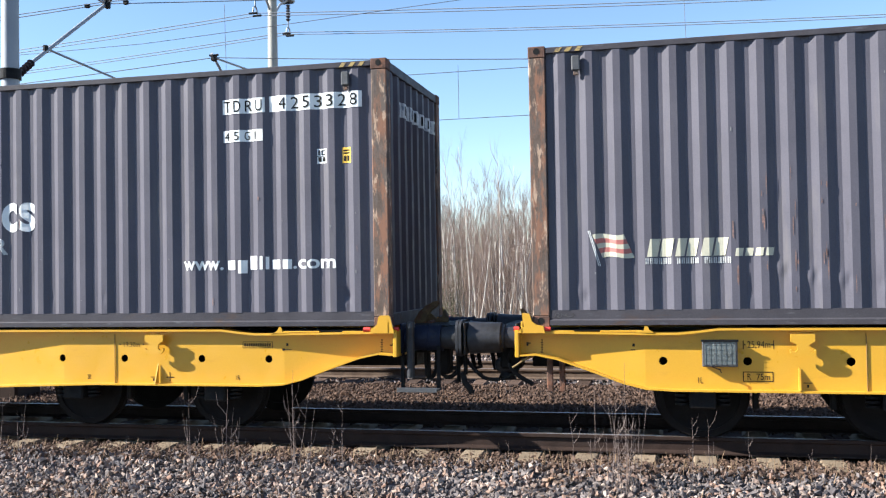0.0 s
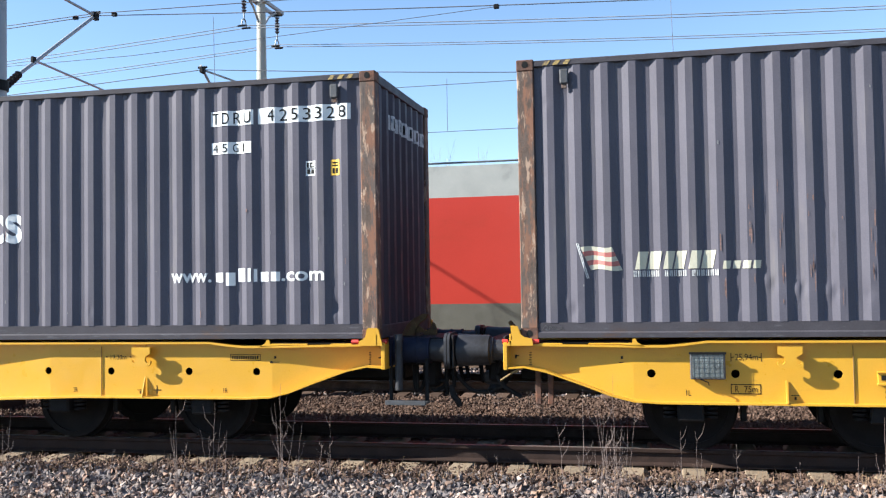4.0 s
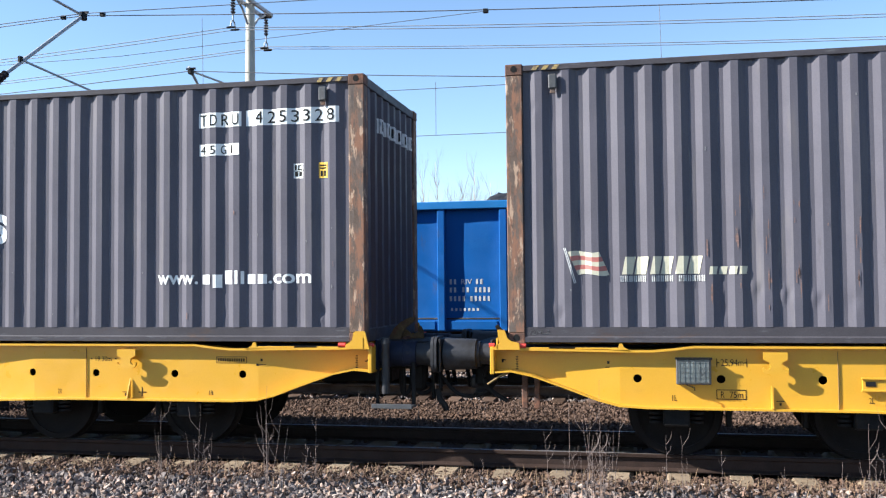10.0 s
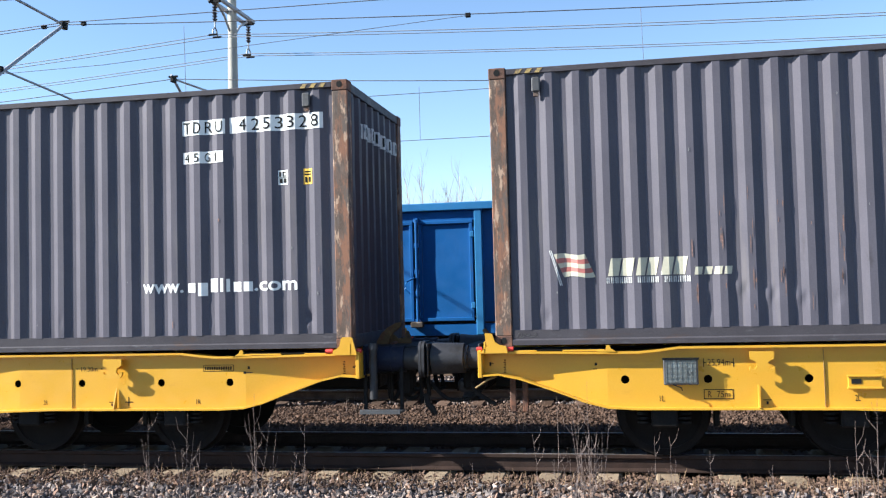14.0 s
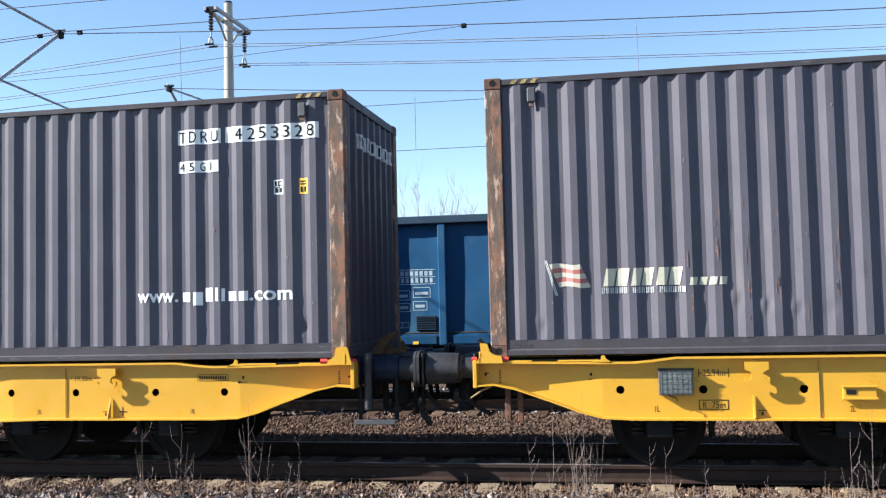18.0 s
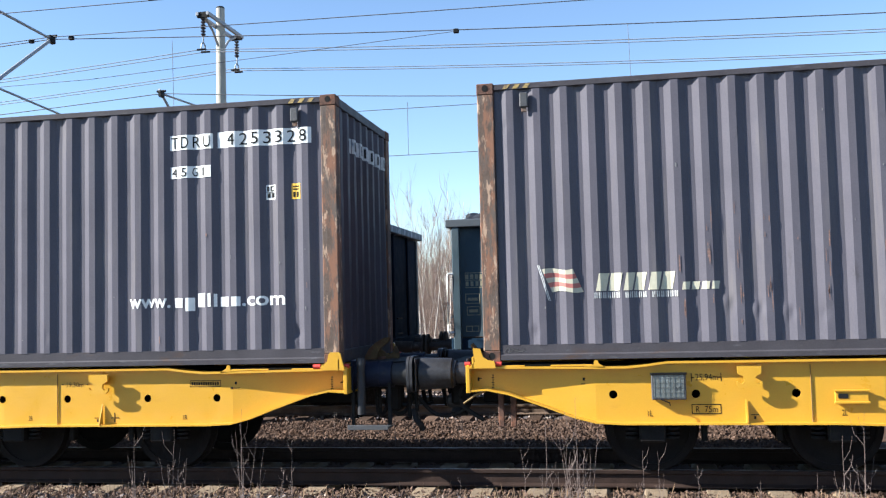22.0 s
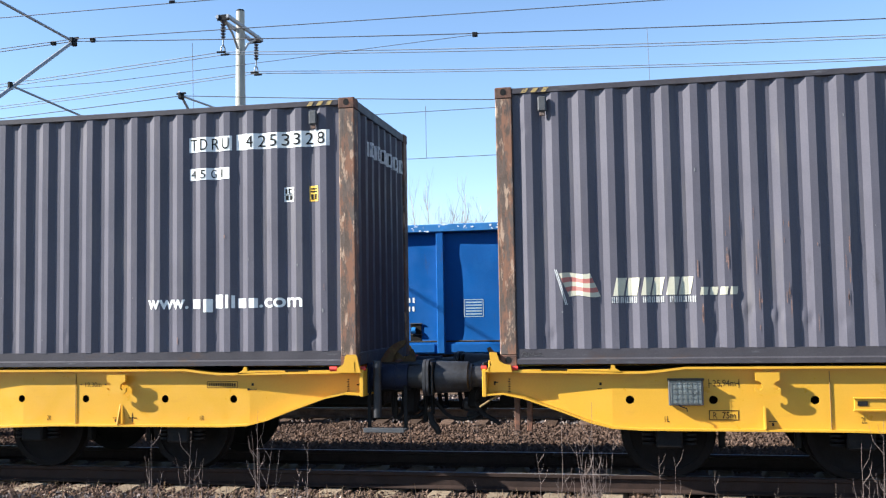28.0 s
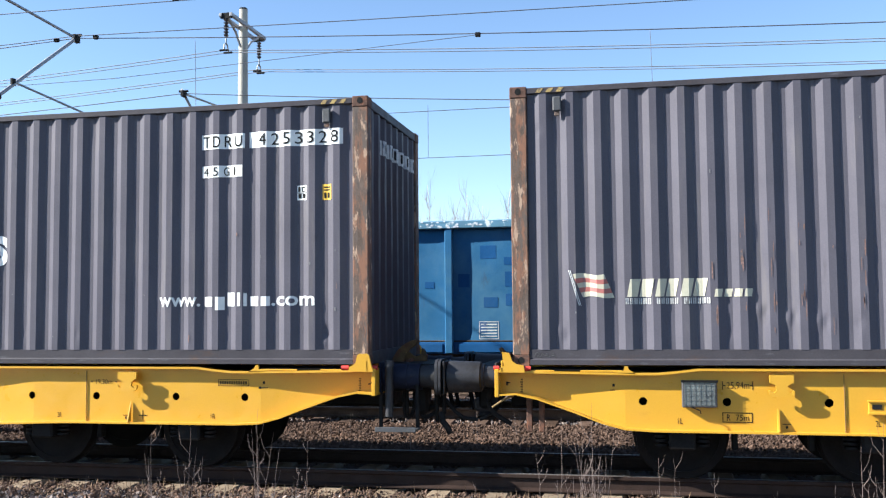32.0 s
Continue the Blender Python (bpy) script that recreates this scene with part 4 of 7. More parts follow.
def worn(name, base, faded, dirt=(0.06, 0.055, 0.05), amount=0.58):
    return surface(name, base, 0.45, spec=0.2, vary=0.12, scale=1.3, layers=[(faded, 1.1, amount, amount + 0.2, (1, 1, 0.8)), (dirt, 2.6, 0.60, 0.82, (1.4, 1.4, 0.5)), (RUST, 9, 0.74, 0.79, (1, 1, 0.6))],
                   bump=0.08, bump_scale=6)


soot = surface("soot_spray", (0.035, 0.042, 0.05), 0.7, vary=0.2, scale=4, layers=[((0.07, 0.085, 0.095), 3, 0.42, 0.62, (1, 1, 1))], bump=0)
white_flake = surface("white_flake", (0.62, 0.66, 0.70), 0.7, vary=0.15, scale=9, bump=0.2)
coal = surface("coal", (0.022, 0.022, 0.024), 0.55, vary=0.4, scale=12, layers=[((0.16, 0.16, 0.17), 16, 0.62, 0.72, (1, 1, 1))], bump=1.0, bump_scale=30)
rusty_under = surface("rusty_under", (0.055, 0.045, 0.038), 0.8, spec=0.15, vary=0.3, scale=5, layers=[((0.22, 0.20, 0.18), 5, 0.58, 0.72, (1, 1, 1))], bump=0.3)

EAOS = ([-0.07, -1.20, -2.30, -4.40, -5.42, -6.50, -7.58, -8.70, -10.70, -11.80, -12.93], (2, 7), 13.0)
EAOS_WIDE = ([-0.07, -1.05, -2.11, -4.18, -5.26, -6.34, -7.62, -8.96, -10.96, -11.95, -12.93], (2, 7), 13.0)
EANOS_A = ([-0.08, -2.13, -4.28, -5.65, -7.03, -8.46, -9.83, -11.23, -13.43, -14.62], (1, 7), 14.7)
EANOS_B = ([-0.08, -1.27, -3.47, -4.87, -6.24, -7.67, -9.05, -10.42, -12.57, -14.62], (1, 7), 14.7)
EANOS_C = ([-0.08, -1.14, -2.20, -4.25, -5.60, -7.35, -9.10, -10.45, -12.50, -13.56, -14.62], (2, 7), 14.7)
EAOS_LONG = ([-0.07, -1.28, -2.38, -4.58, -5.81, -7.18, -8.38, -9.81, -11.99, -13.02, -14.0], (2, 7), 14.07)
PANELS = []                              # panels on the near side of the wagon in work
SIDE = 1.43                              # half the width of the body over its sheets


def dented(x0, x1, z0, z1, y, seed, side, amount=0.02):
    """A sheet steel panel, bulged and dented, 2 cm thick at its rim."""
    bm = bmesh.new()
    rnd = random.Random(seed)
    nx, nz = 9, 14
    dents = [(rnd.uniform(x0, x1), rnd.uniform(z0, z1), rnd.uniform(0.12, 0.4), rnd.uniform(-1, 1) * amount * 0.55) for _ in range(5)]

    def off(x, z):
        e = min((x - x0) / 0.15, (x1 - x) / 0.15, (z - z0) / 0.15, (z1 - z) / 0.15, 1)
        d = sum(k * math.exp(-((x - a) ** 2 + (z - b) ** 2) / (r * r)) for a, b, r, k in dents)
        return e * (d + 0.007 * noise.noise(Vector((x * 1.5, z * 1.5, seed)))) - 0.012 * e

    g = [[bm.verts.new((x0 + (x1 - x0) * i / nx, side * (y + off(x0 + (x1 - x0) * i / nx, z0 + (z1 - z0) * j / nz)), z0 + (z1 - z0) * j / nz)) for j in range(nz + 1)] for i in range(nx + 1)]
    if side < 0:
        PANELS.append((x0, x1, z0, z1, nx, nz, [[-v.co.y for v in col] for col in g]))
    for i in range(nx):
        for j in range(nz):
            bm.faces.new((g[i][j], g[i + 1][j], g[i + 1][j + 1], g[i][j + 1]))
    got = bmesh.ops.extrude_face_region(bm, geom=bm.faces[:])
    bmesh.ops.translate(bm, vec=(0, -side * 0.02, 0), verts=[v for v in got["geom"] if isinstance(v, bmesh.types.BMVert)])
    bmesh.ops.recalc_face_normals(bm, faces=bm.faces)
    return bm


def door_leaf(w, x0, x1, side, paint, seed, z0=1.22, z1=2.98):
    y = SIDE + 0.035
    d = part("door", dented(x0, x1, z0, z1, y, seed, side, 0.012), paint, w, "pressed steel side door with a raised rim", smooth=True)
    ya, yb = sorted((side * (y - 0.01), side * (y + 0.04)))
    for a, b, c, e in ((x0, x1, z1 - 0.06, z1), (x0, x1, z0, z0 + 0.06), (x0, x0 + 0.06, z0 + 0.06, z1 - 0.06), (x1 - 0.06, x1, z0 + 0.06, z1 - 0.06)):
        part("door_rim", box(a, b, ya, yb, c, e, 0.008), paint, d)
    return d


def build_open_wagon(front, plan, paint, rim_paint, panel_paint, label, heap=0.0, seed=1, lift=0.0):
    """An open high-sided wagon; its front rim lies at x = front on the train, its plan gives the posts and the doors."""
    posts, doors, L = plan
    PANELS.clear()
    # ends get a darker paint than the sides, with their shade in it
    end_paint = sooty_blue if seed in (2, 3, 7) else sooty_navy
    post_paint = rim_paint if seed in (1, 3) else panel_paint
    posts = [-0.165] + posts[1:-1] + [-L + 0.165]
    w = thing("open_wagon", label, "freight wagon", pose(front, TRACK2, 0), "open wagons of the passing train")
    for side in (-1, 1):
        ya, yb = sorted((side * 1.39, side * 1.55))
        part("rim", box(-L, 0, ya, yb, 3.09 + lift, 3.225 + lift, 0.014, seg=2), rim_paint, w)
        ya, yb = sorted((side * 1.36, side * 1.47))
        part("sole_bar", box(-L + 0.05, -0.05, ya, yb, 0.99, 1.19, 0.01), paint, w)
        for k, (a, b) in enumerate(zip(posts, posts[1:])):
            if k in doors:
                mid = (a + b) / 2
                door_leaf(w, mid + 0.05, a - 0.10, side, panel_paint, seed * 31 + k, 1.24, 2.97)
                door_leaf(w, b + 0.10, mid - 0.05, side, panel_paint, seed * 37 + k, 1.24, 2.97)
                ya, yb = sorted((side * 1.40, side * 1.47))
                part("door_header", box(b + 0.05, a - 0.05, ya, yb, 2.965, 3.095 + lift, 0.008), paint, w)
                # black strip behind the lock bar; the gap's darkness is painted
                part("door_gap", box(mid - 0.052, mid + 0.052, min(side * 1.42, side * 1.45), max(side * 1.42, side * 1.45), 1.24, 2.97, 0), black_paint, w)
                lock = part("lock_bar", rod((mid + 0.02, side * 1.535, 1.12), (mid + 0.02, side * 1.535, 3.0), 0.026, seg=10), paint, w, smooth=True)
                for z in (1.25, 1.72, 2.1, 2.55, 2.98):
                    yy = sorted((side * 1.47, side * 1.552))
                    part("bracket", box(mid - 0.02, mid + 0.06, yy[0], yy[1], z - 0.04, z + 0.04, 0.008), paint, lock)
                part("lock_handle", tube([(mid - 0.02, side * 1.56, 2.0), (mid - 0.16, side * 1.60, 1.93), (mid - 0.19, side * 1.60, 1.80), (mid - 0.10, side * 1.60, 1.72)], 0.018, 7), paint, lock, smooth=True)
                part("lock_foot", box(mid - 0.10, mid + 0.12, min(side * 1.48, side * 1.60), max(side * 1.48, side * 1.60), 1.14, 1.24, 0.015), rusty_under, lock)
                for xx in (a - 0.11, b + 0.11):
                    for z in (1.5, 2.72):
                        yy = sorted((side * 1.49, side * 1.525))
                        part("hinge", box(xx - 0.035, xx + 0.035, yy[0], yy[1], z - 0.05, z + 0.05, 0.01), post_paint, w)
            else:
                part("panel", dented(b + 0.05, a - 0.05, 1.21, 3.10 + lift, SIDE, seed * 41 + k, side), panel_paint, w, smooth=True)
                yy = sorted((side * 1.42, side * 1.45))
                part("seam", box(b + 0.07, a - 0.07, yy[0], yy[1], 1.20, 1.222, 0.004), rusty_under, w)
                part("floor_flap", box(b + 0.12, a - 0.12, min(side * 1.47, side * 1.49), max(side * 1.47, side * 1.49), 1.02, 1.165, 0.006), paint, w)
        for k, x in enumerate(posts):
            out = 1.53
            yy = sorted((side * 1.40, side * out))
            part("post", box(x - 0.065, x + 0.065, yy[0], yy[1], 1.0, 3.095 + lift, 0.012), post_paint, w)
    for x, s in ((0.0, 1), (-L, -1)):
        xx = sorted((x, x - s * 0.14))
        part("end_rim", box(xx[0], xx[1], -1.39, 1.39, 3.09 + lift, 3.225 + lift, 0.014, seg=2), rim_paint, w)
        xx = sorted((x - s * 0.13, x - s * 0.16))
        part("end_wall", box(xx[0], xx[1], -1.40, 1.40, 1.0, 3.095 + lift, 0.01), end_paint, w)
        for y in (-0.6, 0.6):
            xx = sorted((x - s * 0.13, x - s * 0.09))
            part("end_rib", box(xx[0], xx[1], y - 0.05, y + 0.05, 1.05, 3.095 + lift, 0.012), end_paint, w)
        if seed in (3, 8):
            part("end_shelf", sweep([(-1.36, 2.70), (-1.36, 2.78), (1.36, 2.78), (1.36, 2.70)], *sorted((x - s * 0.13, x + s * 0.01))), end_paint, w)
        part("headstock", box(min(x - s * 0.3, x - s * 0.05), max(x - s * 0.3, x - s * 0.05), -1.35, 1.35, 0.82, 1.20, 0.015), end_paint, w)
        part("grab_rail", tube([(x - s * 0.14, -1.50, 2.29), (x - s * 0.03, -1.54, 2.30), (x - s * 0.01, -1.55, 2.26), (x - s * 0.01, -1.55, 1.34), (x - s * 0.03, -1.54, 1.29), (x - s * 0.14, -1.50, 1.30)], 0.02, 8), white_paint, w, "white painted grab rail", smooth=True)
        for z in (1.55, 1.28):
            part("ladder_rung", rod((x + s * 0.03, -0.95, z), (x + s * 0.03, -0.60, z), 0.014, seg=8), dull_white if seed in (2, 5) else rusty_under, w)
        part("draw_hook", rod((x - s * 0.05, 0, 1.02), (x + s * 0.52, 0, 1.00), 0.05, seg=10), rusty_under, w)
        for y in (-0.875, 0.875):
            b = part("buffer", rod((x - s * 0.05, y, 1.04), (x + s * 0.28, y, 1.04), 0.11, 0.10, seg=18), rusty_under, w, smooth=True)
            part("buffer_head", rod((x + s * 0.46, y, 1.04), (x + s * 0.50, y, 1.04), 0.22, seg=24), rusty_under, b)
            part("buffer_stem", rod((x + s * 0.27, y, 1.04), (x + s * 0.47, y, 1.04), 0.075, seg=14), rusty_under, b)
    part("floor", box(-L + 0.15, -0.15, -1.38, 1.38, 1.19, 1.24, 0), rusty_under, w)
    part("centre_beam", box(-L + 0.3, -0.3, -0.3, 0.3, 0.75, 1.19, 0), rusty_under, w)
    # the load
    bm = bmesh.new()
    nx, ny = 150, 20
    xs = [-L + 0.17 + (L - 0.34) * i / nx for i in range(nx + 1)]
    ys = [-1.37 + 2.74 * j / ny for j in range(ny + 1)]

    def coal_top(x, y):
        swell = heap * (min(1, max(0, (-x - 6) / 3)) if seed == 1 else 1) * (0.55 + 1.0 * noise.noise(Vector((x * 0.55, seed * 3.3, 0))))
        rough = 0.10 * noise.noise(Vector((x * 2.6, y * 2.6, seed))) + 0.075 * noise.noise(Vector((x * 7, y * 7, seed))) + 0.05 * noise.noise(Vector((x * 15, y * 15, seed)))
        return 2.97 + lift + swell * (1 - (y / 1.5) ** 2) + rough * (1 if heap > 0.2 else 0.5)

    top = [[bm.verts.new((x, y, coal_top(x, y))) for y in ys] for x in xs]
    for i in range(nx):
        for j in range(ny):
            bm.faces.new((top[i][j], top[i + 1][j], top[i + 1][j + 1], top[i][j + 1]))
    tagged(part("coal_load", bm, coal, w, "black coal heaped below and just over the rim"), kind="stuff")
    for x in (-2.35, -L + 2.35):
        b, s2 = bogie(w, x, rusty_under)
        ROLL.extend(s2)
    RUN.append((w, front))
    return w


def lay(bm):
    """Presses flat marks onto the dented panel under them."""
    mx, mz = [sum(v.co[k] for v in bm.verts) / len(bm.verts) for k in (0, 2)]
    for x0, x1, z0, z1, nx, nz, g in PANELS:
        if x0 <= mx <= x1 and z0 <= mz <= z1:
            lo, hi = [[f(v.co[k] for v in bm.verts) for k in (0, 2)] for f in (min, max)]
            for k, a, d, n in ((0, x0, x1 - x0, nx), (2, z0, z1 - z0, nz)):
                for i in range(1, n):
                    c = a + d * i / n
                    if lo[k // 2] < c < hi[k // 2]:
                        at = [0, 0, 0]
                        at[k] = c
                        bmesh.ops.bisect_plane(bm, geom=bm.verts[:] + bm.edges[:] + bm.faces[:], plane_co=at, plane_no=[float(q == k) for q in range(3)])
            for v in bm.verts:
                fx, fz = max(0, min(nx - 1e-4, (v.co.x - x0) / (x1 - x0) * nx)), max(0, min(nz - 1e-4, (v.co.z - z0) / (z1 - z0) * nz))
                i, j, p, q = int(fx), int(fz), fx % 1, fz % 1
                v.co.y = -((g[i][j] * (1 - q) + g[i][j + 1] * q) * (1 - p) + (g[i + 1][j] * (1 - q) + g[i + 1][j + 1] * q) * p) - 0.004
            return True
    return False


def sticker(w, bm, x, z, mat, name="painted_mark", y=None):
    moved(bm, x, 0, z)
    if y == 1.495 or not lay(bm):
        moved(bm, 0, -(SIDE + 0.018 if y is None else y), 0)
    elif y is not None:
        moved(bm, 0, -0.004, 0)
    part(name, bm, mat, w)


def eye_mark(w, x, z, mat, wid=0.95):
    """The operator's sign as plain shapes: an eye, and below it a row of blocks for its name."""
    bm = bmesh.new()
    a = [bm.verts.new((0.21 * math.cos(t) * (1.0 if math.cos(t) > 0 else 0.9), 0, 0.10 * math.sin(t))) for t in [k * math.pi / 12 for k in range(24)]]
    b = [bm.verts.new((0.125 * math.cos(t), 0, 0.062 * math.sin(t))) for t in [k * math.pi / 12 for k in range(24)]]
    for k in range(24):
        bm.faces.new((a[k], a[(k + 1) % 24], b[(k + 1) % 24], b[k]))
    quads([(-0.042, 0.042, -0.034, 0.034)], bm)
    sticker(w, bm, x, z, mat, "eye_mark")
    n = 8
    sticker(w, quads([(wid / n * k + 0.012, wid / n * (k + 1) - 0.012, 0, 0.115) for k in range(n)]), x - wid / 2, z - 0.36, mat, "name_strip")


def bars(rows, char=0.036, gap=0.039):
    """Rows of plain bars that stand for unreadable writing: (x, z, number, height)."""
    return quads([(x + k * (char + gap), x + k * (char + gap) + char, z, z + h) for x, z, n, h in rows for k in range(n)])


def number_bars(w, x, z, mat):
    sticker(w, lettering("RIV", 0.085, 0.19), x + 0.20, z + 0.30, mat, "writing")
    sticker(w, bars([(0.0, 0.30, 2, 0.085), (0.46, 0.30, 2, 0.085), (0.0, 0.16, 2, 0.085), (0.22, 0.16, 2, 0.085), (0.44, 0.16, 4, 0.085), (0.0, 0.01, 4, 0.085), (0.36, 0.01, 5, 0.085), (0.02, -0.16, 7, 0.05)]), x, z, mat, "number_panel")


def table_mark(w, x, z, mat):
    sticker(w, quads([(0, 0.34, 0, 0.012), (0, 0.34, 0.29, 0.302), (0, 0.012, 0, 0.30), (0.328, 0.34, 0, 0.30)] + [(0.03, 0.31, 0.04 + 0.05 * k, 0.062 + 0.05 * k) for k in range(5)]), x, z, mat, "table_mark")


def end_plate_marks(w, x, z, mat):
    """Load tables and frames of writing on a wagon's last panel."""
    r = []
    for k in range(8):
        r += [(0.085 * k, 0.085 * k + 0.06, 0.78, 0.86), (0.085 * k + 0.01, 0.085 * k + 0.06, 0.66, 0.74)]
    r += [(0, 0.7, 0.88, 0.892), (0, 0.7, 0.755, 0.767), (0, 0.7, 0.63, 0.642)]
    for cx, cz, cw, ch in ((0.0, 0.36, 0.24, 0.16), (0.30, 0.40, 0.30, 0.17), (0.02, 0.16, 0.22, 0.14), (0.30, 0.18, 0.24, 0.15)):
        r += [(cx, cx + cw, cz, cz + 0.012), (cx, cx + cw, cz + ch, cz + ch + 0.012), (cx, cx + 0.012, cz, cz + ch), (cx + cw, cx + cw + 0.012, cz, cz + ch), (cx + 0.04, cx + cw - 0.03, cz + 0.05, cz + 0.10)]
    r += [(0.0, 0.22, -0.12, -0.108), (0, 0.22, -0.03, -0.018), (0, 0.012, -0.12, -0.02), (0.10, 0.112, -0.12, -0.02), (0.21, 0.222, -0.12, -0.02)]
    sticker(w, quads(r), x, z, mat, "load_table")
    b = part("label_clip", box(x + 0.36, x + 0.72, -(SIDE + 0.03), -(SIDE), z - 0.17, z + 0.08, 0.01), black_steel, w, "dark wire label clip")
    for k in range(6):
        part("clip_wire", rod((x + 0.38, -(SIDE + 0.033), z - 0.15 + 0.04 * k), (x + 0.70, -(SIDE + 0.033), z - 0.15 + 0.04 * k), 0.005, seg=6), b1, b)


def step_pocket(w, x, z=1.36):
    # plate lies on the panel; its black stands for the shade in the recess
    p = part("step_pocket", box(x, x + 0.20, -(SIDE + 0.005), -(SIDE - 0.02), z, z + 0.30, 0.006), black_paint, w, "black plate in place of a recessed foot pocket")
    part("pocket_lip", box(x, x + 0.22, -(SIDE + 0.022), -(SIDE), z + 0.10, z + 0.118, 0.004), grey_steel, p)
    part("pocket_lip", box(x, x + 0.22, -(SIDE + 0.022), -(SIDE), z + 0.29, z + 0.308, 0.004), grey_steel, p)
    part("pocket_roll", rod((x + 0.03, -(SIDE + 0.02), z + 0.18), (x + 0.10, -(SIDE + 0.02), z + 0.18), 0.055, seg=12), rim_blue, p)


def flakes(w, x0, x1, z0, z1, n, seed, mat, y, tall=False):
    """Bare patches where the paint has come off."""
    rnd = random.Random(seed)
    bm = bmesh.new()
    for _ in range(n):
        x, z, r = rnd.uniform(x0, x1), rnd.uniform(z0, z1), rnd.uniform(0.008, 0.03)
        sx, sz = (0.4, 1.7) if tall else (1.2, 0.7)
        k = rnd.randrange(5, 8)
        bm.faces.new([bm.verts.new((x + r * sx * rnd.uniform(0.6, 1.2) * math.cos(-a * 2 * math.pi / k), 0, z + r * sz * rnd.uniform(0.6, 1.2) * math.sin(-a * 2 * math.pi / k))) for a in range(k)])
    for f in bm.faces:
        f.normal_flip()
    if y > 1.55 or not lay(bm):
        moved(bm, 0, -y, 0)
    part("bare_patch", bm, mat, w)["kind"] = "stuff"


rim_blue = worn("rim_blue", (0.022, 0.145, 0.37), (0.045, 0.19, 0.38))
b1, p1, r1 = worn("navy_paint", (0.010, 0.042, 0.095), (0.02, 0.05, 0.08)), worn("grey_blue_panel", (0.052, 0.095, 0.13), (0.085, 0.11, 0.115), amount=0.5), worn("blue_rim_old", (0.012, 0.065, 0.16), (0.03, 0.08, 0.14))
# end-wall copies of the wagon blues, darkened to hold the ends' shade
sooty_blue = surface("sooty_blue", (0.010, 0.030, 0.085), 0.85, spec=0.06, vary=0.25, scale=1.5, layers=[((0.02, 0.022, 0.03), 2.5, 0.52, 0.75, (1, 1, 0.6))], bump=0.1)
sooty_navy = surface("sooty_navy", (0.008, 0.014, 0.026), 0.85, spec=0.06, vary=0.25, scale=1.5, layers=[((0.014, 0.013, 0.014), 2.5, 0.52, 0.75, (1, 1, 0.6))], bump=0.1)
b2 = worn("bright_blue", (0.010, 0.088, 0.30), (0.02, 0.115, 0.34))
b3 = worn("mid_blue", (0.012, 0.088, 0.265), (0.025, 0.125, 0.30), amount=0.52)
r3 = worn("pale_blue_rim", (0.030, 0.150, 0.33), (0.07, 0.20, 0.34))
r4 = worn("slate_rim", (0.032, 0.055, 0.082), (0.05, 0.075, 0.10))
b4, p4 = worn("dark_blue", (0.012, 0.06, 0.14), (0.03, 0.09, 0.17)), worn("dark_blue_panel", (0.018, 0.075, 0.165), (0.04, 0.105, 0.18), amount=0.5)
b5, p5 = worn("slate_blue", (0.013, 0.032, 0.058), (0.03, 0.055, 0.075)), worn("slate_panel", (0.056, 0.082, 0.098), (0.095, 0.115, 0.122), amount=0.5)
r5 = worn("grey_rim", (0.085, 0.095, 0.105), (0.12, 0.13, 0.135))
r6 = surface("frosted_rim", (0.15, 0.165, 0.18), 0.7, vary=0.2, scale=4, layers=[((0.50, 0.505, 0.51), 5, 0.52, 0.64, (1, 1, 1)), ((0.06, 0.08, 0.10), 6, 0.58, 0.66, (1, 1, 1))], bump=0.3)
p6 = worn("smoky_panel", (0.050, 0.060, 0.066), (0.105, 0.115, 0.118), amount=0.48)
r7 = surface("flaked_blue_rim", (0.02, 0.14, 0.36), 0.5, vary=0.15, scale=3, layers=[((0.55, 0.60, 0.66), 7, 0.60, 0.66, (1, 1, 1))], bump=0.2)
p8 = worn("patched_blue", (0.028, 0.115, 0.235), (0.06, 0.155, 0.25), amount=0.46)
b8 = worn("patch_blue_dark", (0.014, 0.075, 0.20), (0.03, 0.095, 0.2))
r8 = surface("pale_flaked_rim", (0.09, 0.215, 0.31), 0.6, vary=0.15, scale=3, layers=[((0.6, 0.66, 0.68), 6, 0.545, 0.60, (1, 1, 1))], bump=0.2)
ochre = surface("ochre_paint", (0.42, 0.26, 0.10), 0.7, vary=0.15, scale=9, bump=0)
old_cream = surface("old_cream", (0.30, 0.275, 0.18), 0.7, vary=0.2, scale=12, layers=[((0.08, 0.12, 0.15), 14, 0.55, 0.66, (1, 1, 1))], bump=0)
pale_mark = surface("pale_mark", (0.33, 0.42, 0.48), 0.6, vary=0.15, scale=9, bump=0)
pale_spray = surface("pale_spray", (0.24, 0.245, 0.235), 0.7, vary=0.25, scale=5, layers=[((0.09, 0.10, 0.105), 4, 0.45, 0.65, (1, 1, 1))], bump=0)
silver_spray = surface("silver_spray", (0.10, 0.112, 0.115), 0.6, 0.0, vary=0.25, scale=3, layers=[((0.06, 0.08, 0.095), 2.2, 0.42, 0.62, (1, 1, 1))], bump=0)


